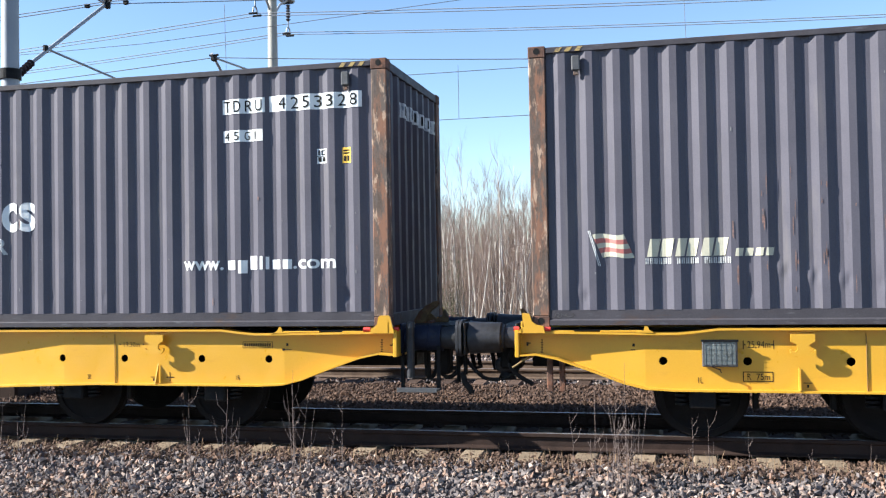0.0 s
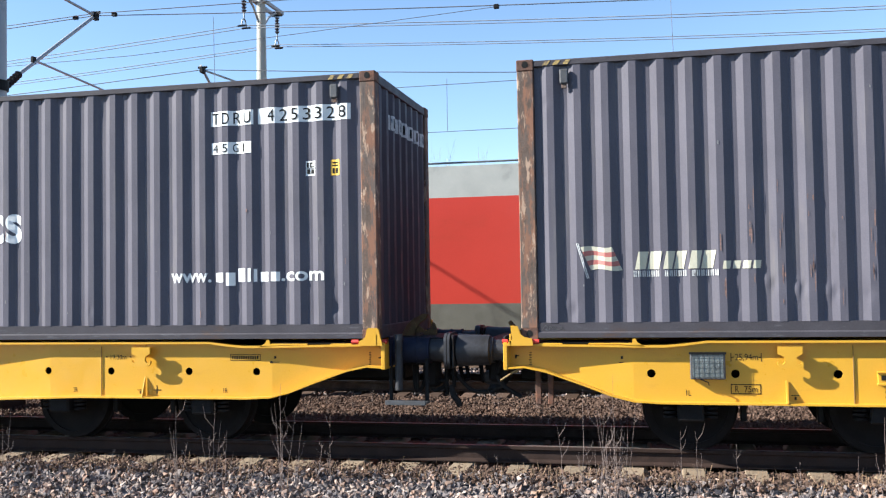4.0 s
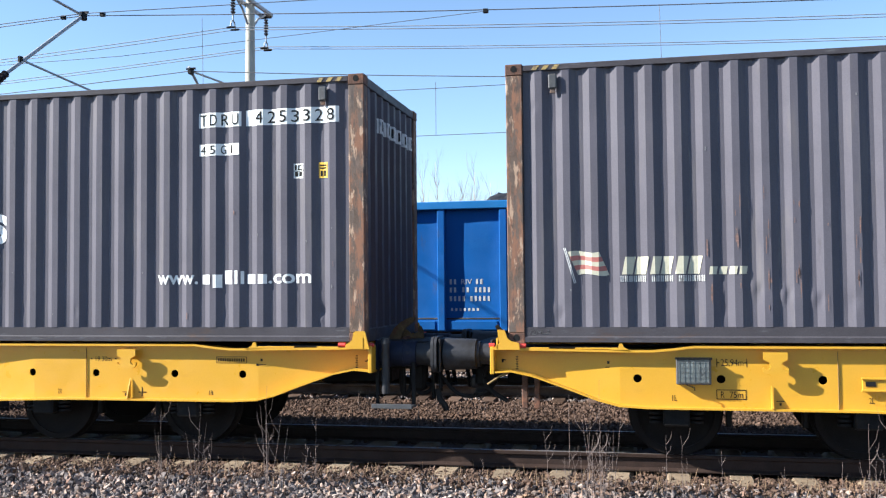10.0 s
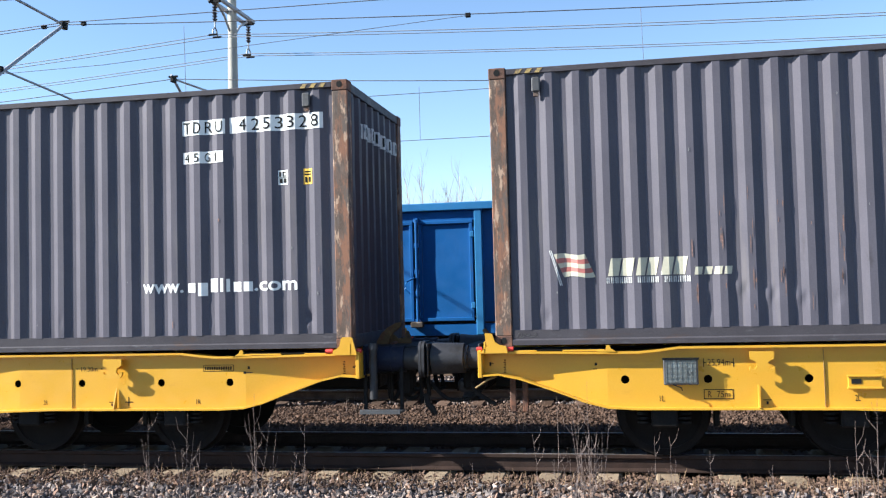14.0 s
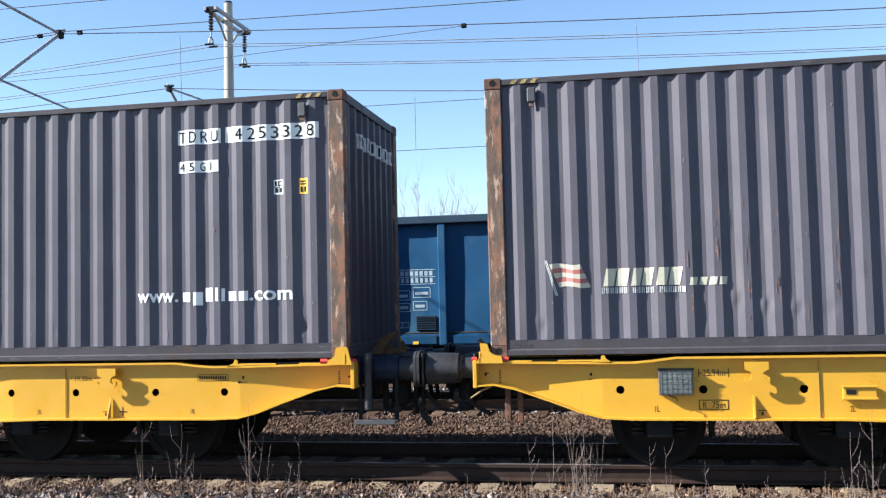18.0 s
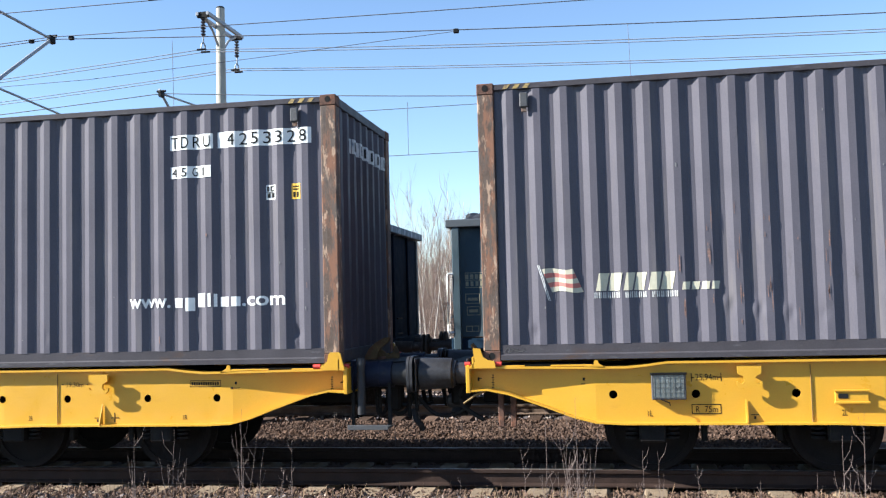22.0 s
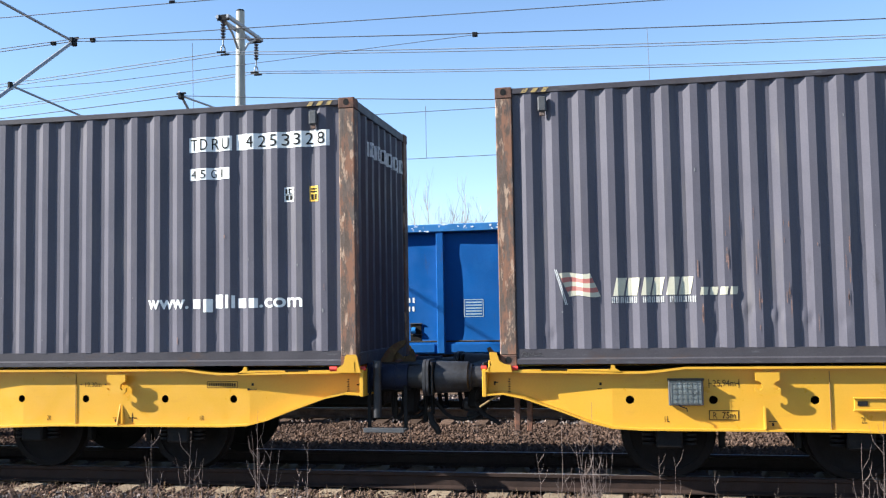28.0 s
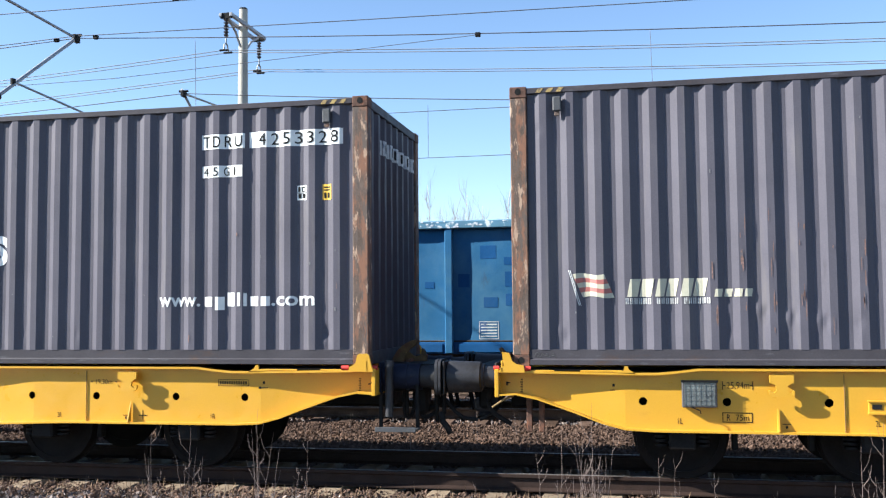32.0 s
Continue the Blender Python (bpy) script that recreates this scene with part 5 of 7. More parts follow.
def blob(pts, bm=None):
    """A rounded painted shape through pts (x, z), rounded by cutting its corners."""
    for _ in range(3):
        q = []
        for k in range(len(pts)):
            a, b = pts[k], pts[(k + 1) % len(pts)]
            q += [(a[0] * 0.75 + b[0] * 0.25, a[1] * 0.75 + b[1] * 0.25), (a[0] * 0.25 + b[0] * 0.75, a[1] * 0.25 + b[1] * 0.75)]
        pts = q
    own = bmesh.new() if bm is None else bm
    f = own.faces.new([own.verts.new((x, 0, z)) for x, z in pts])
    f.normal_update()
    if f.normal.y > 0:
        f.normal_flip()
    return own


def stroke(pts, wid, bm=None):
    own = bmesh.new() if bm is None else bm
    for _ in range(2):
        q = [pts[0]]
        for a, b in zip(pts, pts[1:]):
            q += [(a[0] * 0.75 + b[0] * 0.25, a[1] * 0.75 + b[1] * 0.25), (a[0] * 0.25 + b[0] * 0.75, a[1] * 0.25 + b[1] * 0.75)]
        pts = q + [pts[-1]]
    for (x0, z0), (x1, z1) in zip(pts, pts[1:]):
        d = Vector((x1 - x0, z1 - z0)).normalized() * wid / 2
        f = own.faces.new([own.verts.new((x, 0, z)) for x, z in ((x0 - d.x + d.y, z0 - d.y - d.x), (x1 + d.x + d.y, z1 + d.y - d.x), (x1 + d.x - d.y, z1 + d.y + d.x), (x0 - d.x - d.y, z0 - d.y + d.x))])
        f.normal_update()
        if f.normal.y > 0:
            f.normal_flip()
    return own


def build_open_wagons():
    # first: grey-blue, weathered
    w = build_open_wagon(-0.47, EAOS_LONG, b1, r1, p1, "weathered grey-blue open wagon loaded with coal", 0.44, 1, -0.08)
    sticker(w, bars([(0, 0.09, 3, 0.05), (0, 0.0, 2, 0.07)]), -0.68, 1.72, old_cream)
    sticker(w, quads([(0, 0.15, 0, 0.15)]), -0.66, 1.39, rim_blue, "blue_plate")
    sticker(w, quads([(0.03, 0.12, 0.05, 0.10)]), -0.66, 1.39, dull_white, "plate_bar", SIDE)
    sticker(w, quads([(0, 0.31, 0, 0.22)]), -1.89, 1.38, ochre, "ochre_patch")
    eye_mark(w, -5.21, 2.75, old_cream, 0.86)
    sticker(w, quads([(0, 0.26, 0, 0.012), (0, 0.26, 0.24, 0.252), (0, 0.012, 0, 0.25), (0.25, 0.262, 0, 0.25)] + [(0.03, 0.23, 0.03 + 0.05 * k, 0.055 + 0.05 * k) for k in range(4)]), -6.58, 1.28, dull_white, "table_mark")
    number_bars(w, -8.15, 1.62, old_cream)
    sticker(w, quads([(0, 0.26, 0, 0.14)]), -9.0, 1.225, rim_blue, "blue_plate")
    sticker(w, bars([(0.03, 0.04, 3, 0.06)]), -9.0, 1.225, dull_white, "plate_bar", SIDE)
    end_plate_marks(w, -13.75, 1.72, pale_mark)
    sticker(w, quads([(0, 0.22, 0, 0.24)]), -13.3, 1.225, white_paint, "white_plate", SIDE + 0.08)
    # second: bright blue, freshly painted
    w = build_open_wagon(-15.74, EAOS, b2, rim_blue, b2, "bright blue freshly painted open wagon loaded with coal", 0.36, 2)
    sticker(w, bars([(0, 0.22, 2, 0.09), (0, 0.02, 2, 0.11)]), -0.88, 2.0, white_paint)
    sticker(w, quads([(0, 0.27, 0, 0.20)]), -0.72, 1.42, white_paint, "white_plate")
    eye_mark(w, -4.93, 2.62, white_paint, 0.72)
    sticker(w, quads([(0, 0.27, 0, 0.15)]), -5.0, 1.40, white_paint, "white_plate")
    sticker(w, quads([(0.03, 0.24, 0.03, 0.12)]), -5.0, 1.40, b2, "plate_print", SIDE + 0.022)
    number_bars(w, -7.45, 1.50, dull_white)
    end_plate_marks(w, -12.70, 1.60, pale_mark)
    # third: mid blue, dented
    w = build_open_wagon(-29.78, EANOS_A, b3, r3, b3, "dented mid-blue open wagon with a pale rim", 0.10, 3, 0.05)
    sticker(w, quads([(0, 0.28, 0, 0.16)]), -1.35, 1.55, white_paint, "white_plate")
    eye_mark(w, -4.95, 2.62, old_cream)
    for x in (-5.35, -9.55, -13.2):
        step_pocket(w, x + (0.18 if x < -13 else 0))
    sticker(w, bars([(0, 0.14, 3, 0.07), (0.02, 0.04, 3, 0.06), (0, -0.08, 4, 0.06)]), -6.85, 1.75, old_cream)
    number_bars(w, -9.35, 1.75, old_cream)
    bm = stroke([(-12.9, 1.9), (-12.7, 2.15), (-12.3, 2.1), (-12.35, 1.8), (-12.75, 1.75)], 0.022)
    stroke([(-12.7, 1.95), (-12.45, 2.0), (-12.6, 1.6), (-12.3, 1.62)], 0.018, bm)
    sticker(w, bm, 9.9, -0.25, pale_mark, "spray_line", SIDE + 0.07)
    sticker(w, blob([(-14.45, 2.12), (-13.75, 2.18), (-13.7, 1.98), (-14.45, 1.96)]), 0, 0, old_cream, "faded_patch")
    sticker(w, blob([(-14.2, 1.78), (-13.95, 1.80), (-13.98, 1.62), (-14.2, 1.62)]), 0, 0, old_cream, "faded_patch")
    sticker(w, bars([(0, 0, 4, 0.05), (-0.12, -0.2, 3, 0.08)]), -13.85, 1.80, white_paint)
    part("valve_knob", rod((-13.92, -SIDE - 0.10, 1.45), (-13.92, -SIDE, 1.45), 0.04, seg=14), red_paint, w, "small red valve knob", smooth=True)
    clip = part("label_clip", box(-14.36, -14.02, -(SIDE + 0.07), -SIDE, 1.25, 1.52, 0.01), b1, w)
    for k in range(6):
        part("clip_wire", rod((-14.34, -(SIDE + 0.075), 1.29 + 0.04 * k), (-14.04, -(SIDE + 0.075), 1.29 + 0.04 * k), 0.006, seg=6), grey_steel, clip)
    # fourth: dark blue
    w = build_open_wagon(-45.52, EANOS_C, b4, r4, p4, "dark blue open wagon with white stencilled marks", 0.08, 4)
    eye_mark(w, -5.1, 2.62, old_cream)
    table_mark(w, -7.00, 1.42, dull_white)
    number_bars(w, -8.85, 1.42, dull_white)
    end_plate_marks(w, -14.40, 1.42, pale_mark)
    sticker(w, quads([(0, 0.10, 0, 0.05)]), -14.1, 1.02, sign_yellow, "yellow_mark", 1.495)
    # fifth: slate, coal over its rim
    w = build_open_wagon(-61.26, EAOS_WIDE, b5, r5, p5, "dark slate open wagon heaped with coal", 0.40, 5)
    sticker(w, bars([(0, 0.20, 2, 0.09), (0.01, 0.03, 2, 0.11)]), -0.75, 1.72, old_cream)
    sticker(w, quads([(0, 0.26, 0, 0.17)]), -1.85, 1.40, ochre, "ochre_patch")
    eye_mark(w, -4.93, 2.72, old_cream, 0.85)
    table_mark(w, -6.05, 1.48, old_cream)
    number_bars(w, -7.40, 1.52, old_cream)
    end_plate_marks(w, -12.70, 1.42, old_cream)
    sticker(w, quads([(0, 0.10, 0, 0.06)]), -0.6, 1.02, sign_yellow, "yellow_mark", 1.495)
    flakes(w, -3.6, -2.4, 3.10, 3.20, 26, 6, white_flake, 1.556)
    flakes(w, -9.6, -8.6, 3.10, 3.20, 26, 8, white_flake, 1.556)
    # sixth: smoky, sprayed over
    w = build_open_wagon(-75.30, EAOS, b5, r6, p6, "smoky dark wagon with faded sprayed shapes and frosted rim", 0.42, 6)
    sticker(w, quads([(0, 0.24, 0, 0.16)]), -1.75, 1.42, ochre, "ochre_patch")
    sticker(w, bars([(0, 0.02, 2, 0.09)]), -0.8, 1.50, old_cream)
    eye_mark(w, -4.90, 2.66, old_cream, 0.85)
    for x in (-4.95, -5.95, -7.1):
        sticker(w, blob([(x - 0.42, 1.35), (x - 0.42, 1.85), (x - 0.2, 2.02), (x + 0.3, 2.0), (x + 0.42, 1.7), (x + 0.36, 1.30)]), 0, 0, silver_spray, "sprayed_shape")
        sticker(w, blob([(x - 0.40, 1.98), (x - 0.30, 2.14), (x + 0.05, 2.20), (x + 0.36, 2.08), (x + 0.38, 1.98), (x + 0.1, 1.99), (x - 0.15, 2.01)]), 0, 0, pale_spray, "sprayed_arc", SIDE)
        sticker(w, blob([(x - 0.44, 2.16), (x - 0.30, 2.34), (x + 0.10, 2.38), (x + 0.40, 2.30), (x + 0.46, 2.12), (x + 0.30, 2.13), (x + 0.05, 2.26), (x - 0.25, 2.20)]), 0, 0, soot, "sprayed_shape", SIDE)
        sticker(w, stroke([(x - 0.30, 1.40), (x - 0.10, 1.62), (x + 0.06, 1.48), (x + 0.24, 1.66), (x + 0.34, 1.50)], 0.035), 0, 0, soot, "sprayed_line", SIDE)
    number_bars(w, -7.28, 1.50, dull_white)
    bm = stroke([(-8.5, 1.95), (-8.35, 2.2), (-8.25, 1.9), (-8.1, 2.15), (-8.0, 1.95), (-7.85, 2.2), (-7.75, 2.0)], 0.035)
    stroke([(-8.45, 1.75), (-8.42, 1.45), (-8.25, 1.42), (-8.2, 1.7), (-8.05, 1.75), (-7.9, 1.6), (-8.05, 1.45), (-8.15, 1.6)], 0.035, bm)
    sticker(w, bm, 0, 0, old_cream, "sprayed_line")
    bm = stroke([(-11.7, 1.4), (-11.5, 1.9), (-11.3, 1.5), (-11.1, 2.0), (-11.0, 1.6)], 0.05)
    sticker(w, bm, 0, 0, soot, "sprayed_line")
    end_plate_marks(w, -12.70, 1.45, old_cream)
    flakes(w, -12.9, -0.1, 3.10, 3.22, 30, 16, white_flake, 1.556)
    # seventh: bright blue with bare patches
    w = build_open_wagon(-89.34, EANOS_B, b2, r7, b2, "bright blue open wagon with flaked white patches", 0.10, 7)
    eye_mark(w, -5.55, 2.62, white_paint)
    table_mark(w, -7.28, 1.62, pale_mark)
    number_bars(w, -8.85, 1.72, white_paint)
    for x in (-7.95, -11.0 - 1.42):
        step_pocket(w, x - 0.28, 1.22)
    flakes(w, -10.3, -9.15, 1.35, 2.5, 44, 27, white_flake, SIDE + 0.02, True)
    flakes(w, -11.5, -10.6, 1.45, 2.5, 18, 28, white_flake, SIDE + 0.08, True)
    flakes(w, -14.6, -0.1, 3.10, 3.22, 90, 29, white_flake, 1.556)
    end_plate_marks(w, -14.25, 1.60, pale_mark)
    # eighth: patched mid blue
    w = build_open_wagon(-105.08, EANOS_A, b8, r8, p8, "mid-blue open wagon touched up with darker square patches", 0.08, 8, 0.05)
    rnd = random.Random(88)
    for k, (a, b) in enumerate(zip(EANOS_A[0], EANOS_A[0][1:])):
        if k not in EANOS_A[1]:
            for i in range(3):
                for j in range(4):
                    if rnd.random() < 0.42:
                        cw = (a - b - 0.24) / 3
                        x, z = b + 0.12 + cw * (i + rnd.uniform(0, 0.25)), 1.30 + 0.40 * (j + rnd.uniform(0, 0.3))
                        sticker(w, quads([(x, x + cw * rnd.uniform(0.35, 0.74), z, z + rnd.uniform(0.10, 0.27))]), 0, 0, b8, "touch_up")
    sticker(w, quads([(0, 0.28, 0, 0.18)]), -1.66, 1.23, dull_white, "faded_plate", SIDE)
    sticker(w, bars([(0, 0.30, 2, 0.06), (-0.06, 0.03, 3, 0.09), (0.26, 0.03, 1, 0.09)]), -0.90, 1.66, white_paint, y=SIDE)
    eye_mark(w, -5.07, 2.74, white_paint, 0.85)
    step_pocket(w, -4.66, 1.25)
    table_mark(w, -6.52, 1.24, dull_white)
    flakes(w, -3.98, -3.78, 1.35, 2.05, 26, 38, white_flake, SIDE + 0.08, True)
    flakes(w, -4.2, -2.6, 3.16, 3.26, 60, 39, white_flake, 1.556)
    flakes(w, -8.2, -6.0, 3.16, 3.26, 60, 40, white_flake, 1.556)


# ---- the locomotive at its head ----
loco_red = surface("loco_red", (0.47, 0.052, 0.036), 0.22, patchy=0.03, vary=0.05, scale=1.2, layers=[((0.36, 0.05, 0.03), 0.9, 0.55, 0.85, (0.6, 1, 1.4))], bump=0.02, bump_scale=5)
loco_grey = surface("loco_grey", (0.105, 0.10, 0.080), 0.55, vary=0.12, scale=2, layers=[((0.06, 0.055, 0.045), 2, 0.5, 0.8, (1, 1, 0.6))], bump=0.05)
screen_glass = surface("screen_glass", (0.03, 0.05, 0.055), 0.05, spec=1.0, vary=0.1, scale=2, bump=0)
loco_roof = surface("loco_roof", (0.22, 0.222, 0.20), 0.5, vary=0.08, scale=2, layers=[((0.12, 0.12, 0.11), 2, 0.55, 0.8, (1, 1, 0.5))], bump=0.05)


def build_locomotive():
    lo = thing("locomotive", "red electric locomotive with grey skirt and grey roof", "locomotive", pose(0, TRACK2, 0))
    W, FRONT = 1.47, 16.85
    cx = ((0.90, 19.50, W), (1.40, 19.56, W), (1.90, 19.58, W), (2.45, 19.34, W), (2.84, 19.10, W), (3.22, 18.78, W), (3.50, 18.52, W - 0.10), (3.73, 18.15, W - 0.22), (3.84, 17.7, W - 0.5))

    def half(x, w):
        return [(FRONT, -w), (x, -w), (x + 0.19, -w + 0.13), (x + 0.42, -w + 0.32), (x + 0.54, -w + 0.75), (x + 0.63, 0)]

    def ring(bm, z, x, w):
        h = half(x, w)
        return [bm.verts.new((a, b, z)) for a, b in h + [(a, -b) for a, b in reversed(h[:-1])]]

    def nose(z):
        for (z0, x0, w0), (z1, x1, w1) in zip(cx, cx[1:]):
            if z0 <= z <= z1:
                f = (z - z0) / (z1 - z0)
                return x0 + (x1 - x0) * f, w0 + (w1 - w0) * f

    for end in (0, 1):
        def flip(bm):
            if end:
                bmesh.ops.rotate(bm, cent=(10.27, 0, 0), matrix=Matrix.Rotation(math.pi, 3, "Z"), verts=bm.verts)
            return bm
        pieces = {}
        for name, mat in (("cab", loco_red), ("cab_skirt", loco_grey), ("front_beam", black_steel)):
            bm = bmesh.new()
            rings = [ring(bm, *c) for c in cx]
            for j, (a, b) in enumerate(zip(rings, rings[1:])):
                for k in range(10):
                    kind = "cab"
                    if j == 0 and k in (0, 9):
                        kind = "cab_skirt"
                    if j == 0 and k in (3, 4, 5, 6):
                        kind = "front_beam"
                    if kind == name:
                        bm.faces.new((a[k], a[k + 1], b[k + 1], b[k]))
            if name == "cab":
                bm.faces.new(rings[-1])
            bmesh.ops.delete(bm, geom=[v for v in bm.verts if not v.link_faces], context="VERTS")
            bmesh.ops.recalc_face_normals(bm, faces=bm.faces)
            pieces[name] = part(name, flip(bm), mat, lo, smooth=True, sharp=28)
        cab = pieces["cab"]
        # windscreen in its black seal, laid on the sloping front
        for nm, mat, out, zs, inset in (("screen_seal", black_paint, 0.006, (2.50, 2.84, 3.22, 3.27), 0.0), ("windscreen", screen_glass, 0.014, (2.55, 2.84, 3.22), 0.05)):
            bm = bmesh.new()
            rows = []
            for z in zs:
                h = half(*nose(z))[3:]
                h[0] = (h[0][0] + 0.2 * inset, h[0][1] + inset)
                rows.append([bm.verts.new((a + out, b, z + out)) for a, b in h + [(a, -b) for a, b in reversed(h[:-1])]])
            for a, b in zip(rows, rows[1:]):
                for k in range(4):
                    bm.faces.new((a[k], a[k + 1], b[k + 1], b[k]))
            bmesh.ops.recalc_face_normals(bm, faces=bm.faces)
            part(nm, flip(bm), mat, cab, smooth=True)
        for s in (-1, 1):
            y = s * (W + 0.004)
            for pts, mat, nm, dy in ((((18.16, 2.60), (18.79, 2.60), (18.79, 3.22), (18.16, 3.22)), black_paint, "window_seal", 0),
                                     (((18.20, 2.66), (18.70, 2.66), (18.70, 3.17), (18.20, 3.17)), glass_dark, "side_window", 0.004),
                                     (((18.715, 2.63), (18.765, 2.63), (18.765, 3.19), (18.715, 3.19)), galvanised, "window_bar", 0.008),
                                     (((18.20, 2.632), (18.715, 2.632), (18.715, 2.655), (18.20, 2.655)), galvanised, "window_bar", 0.008),
                                     (((18.79, 2.60), (19.15, 2.60), (18.87, 3.14), (18.79, 3.17)), glass_dark, "quarter_window", 0.004)):
                bm = bmesh.new()
                bm.faces.new([bm.verts.new((a, y + s * dy, b)) for a, b in pts])
                part(nm, flip(bm), mat, cab)
            for x in (18.03, 17.17):
                part("door_rail", flip(tube([(x, y, 2.80), (x, y + s * 0.07, 2.76), (x, y + s * 0.07, 1.16), (x, y, 1.10)], 0.017, 8)), galvanised, lo, smooth=True)
                part("rail_socket", flip(rod((x, y + s * 0.07, 2.66), (x, y + s * 0.07, 2.78), 0.032, seg=10)), galvanised, lo)
            for z in (2.32, 1.76):
                part("door_handle", flip(box(17.885, 17.907, min(y, y + s * 0.03), max(y, y + s * 0.03), z - 0.14, z + 0.14, 0.008)), galvanised, lo)
            # no recess here: the foot hole's dark inside is a black patch
            part("step_hole", flip(box(17.37, 17.87, min(y, y - s * 0.02), max(y, y + s * 0.003), 1.12, 1.25, 0.0)), black_paint, lo, "black patch in place of the skirt's foot hole")
            part("step_lip", flip(box(17.45, 17.87, min(y, y + s * 0.04), max(y, y + s * 0.04), 1.03, 1.055, 0.004)), black_steel, lo)
            part("gutter", flip(box(FRONT, 18.78, min(y, y + s * 0.03), max(y, y + s * 0.03), 3.225, 3.255, 0.006)), loco_red, lo)
            part("sand_filler", flip(rod((18.43, y, 1.27), (18.43, y + s * 0.012, 1.27), 0.075, seg=16)), black_steel, lo)
            part("filler_cap", flip(rod((18.44, y, 1.12), (18.44, y + s * 0.012, 1.12), 0.04, seg=12)), galvanised, lo)
            part("front_rail", flip(tube([(19.86, s * 1.22, 1.95), (19.93, s * 1.28, 1.93), (19.93, s * 1.28, 1.72), (19.86, s * 1.22, 1.70)], 0.018, 7)), galvanised, lo)
            part("buffer", flip(rod((19.95, s * 0.875, 1.04), (20.45, s * 0.875, 1.04), 0.11, seg=18)), black_steel, lo, smooth=True)
            part("buffer_plate", flip(rod((20.43, s * 0.875, 1.04), (20.47, s * 0.875, 1.04), 0.24, seg=20)), black_steel, lo)
            part("lamp_cluster", flip(box(19.98, 20.08, s * 0.80 - 0.17, s * 0.80 + 0.17, 1.50, 1.64, 0.02)), black_paint, lo, "dark oblong lamp cluster")
            part("wiper_motor", flip(box(19.86, 19.96, s * 0.45 - 0.08, s * 0.45 + 0.08, 2.42, 2.47, 0.015)), black_steel, cab)
    for s in (-1, 1):
        y0, y1 = sorted((s * (W - 0.03), s * W))
        part("body_side", box(3.69, FRONT, y0, y1, 1.40, 3.24, 0.0), loco_red, lo)
        part("skirt", box(3.69, FRONT, y0, y1, 0.95, 1.40, 0.0), loco_grey, lo)
        bm = bmesh.new()
        a, b = s * W, s * (W - 0.24)
        bm.faces.new([bm.verts.new(p) for p in ((3.69, a, 3.24), (FRONT, a, 3.24), (FRONT, b, 3.81), (3.69, b, 3.81))])
        part("roof_side", bm, loco_roof, lo)
        for x in (3.76, 15.50):
            tilt = Matrix.Rotation(math.atan2(0.24, 0.57) * s, 4, "X")
            g = part("roof_vent", box(0, 1.28, -0.02, 0.02, -0.23, 0.23, 0.01), loco_roof, lo, "framed dark roof vent", at=Matrix.Translation((x, s * (W - 0.118), 3.52)) @ tilt)
            part("vent_mesh", box(0.07, 1.21, -0.028, 0.028, -0.175, 0.175, 0.0), black_paint, g)
            for a0, a1, c0, c1 in ((0.03, 1.25, 0.185, 0.22), (0.03, 1.25, -0.22, -0.185), (0.03, 0.062, -0.185, 0.185), (1.218, 1.25, -0.185, 0.185)):
                part("vent_frame", box(a0, a1, -0.04, 0.04, c0, c1, 0.005), loco_roof, g)
        for k, (x, z, n) in enumerate(((16.05, 1.18, 3), (16.32, 1.18, 4), (15.4, 1.10, 3), (16.42, 1.03, 2))):
            if s < 0:
                part("skirt_mark", moved(bars([(x, z, n, 0.035)], 0.05, 0.018), 0, -(W + 0.004), 0), dull_white, lo)
    part("roof_deck", box(3.0, 17.8, -W + 0.24, W - 0.24, 3.74, 3.82, 0.01), loco_roof, lo)
    part("underframe", box(1.6, 19.06, -1.3, 1.3, 0.55, 0.98, 0.03), black_steel, lo)
    for x in (5.13, 15.53):
        b, s2 = bogie(lo, x)
        ROLL.extend(s2)
    # raised pantograph with its base frame and ribbed insulators
    pan = part("pantograph", box(15.70, 16.78, -0.50, -0.42, 4.05, 4.17, 0.015), black_steel, lo, "raised black single-arm pantograph")
    part("base_beam", box(15.70, 16.78, 0.42, 0.50, 4.05, 4.17, 0.015), black_steel, pan)
    for x in (15.72, 16.1, 16.66):
        part("base_beam", box(x, x + 0.12, -0.42, 0.42, 4.07, 4.19, 0.015), black_steel, pan)
    part("damper", rod((15.95, -0.25, 4.22), (16.62, -0.25, 4.20), 0.045, seg=10), grey_steel, pan)
    part("spring_case", rod((15.6, 0.22, 4.20), (16.2, 0.22, 4.27), 0.07, seg=10), black_steel, pan)
    for x in (15.58, 16.6):
        for y in (-0.46, 0.46):
            bm = bmesh.new()
            for k in range(5):
                rod((x, y, 3.82 + 0.05 * k), (x, y, 3.86 + 0.05 * k), 0.10, 0.055, 14, bm)
            part("insulator", bm, insulator_brown, pan, "dark ribbed insulator")
            part("insulator_cap", box(x - 0.10, x + 0.14, y - 0.07, y + 0.07, 4.06, 4.14, 0.02), black_steel, pan)
    part("arm_pivot", rod((15.93, -0.30, 4.25), (15.93, 0.30, 4.25), 0.07, seg=12), black_steel, pan)
    part("lower_arm", rod((15.93, 0, 4.26), (17.46, 0, 5.0), 0.065, 0.055, 10), black_steel, pan)
    part("guide_rod", rod((16.68, 0.1, 4.10), (17.68, 0.1, 4.80), 0.020, seg=8), black_steel, pan)
    part("elbow", tube([(17.36, 0, 4.98), (17.55, 0, 5.04), (17.64, 0, 5.02), (17.70, 0, 4.80)], 0.05, 8), black_steel, pan)
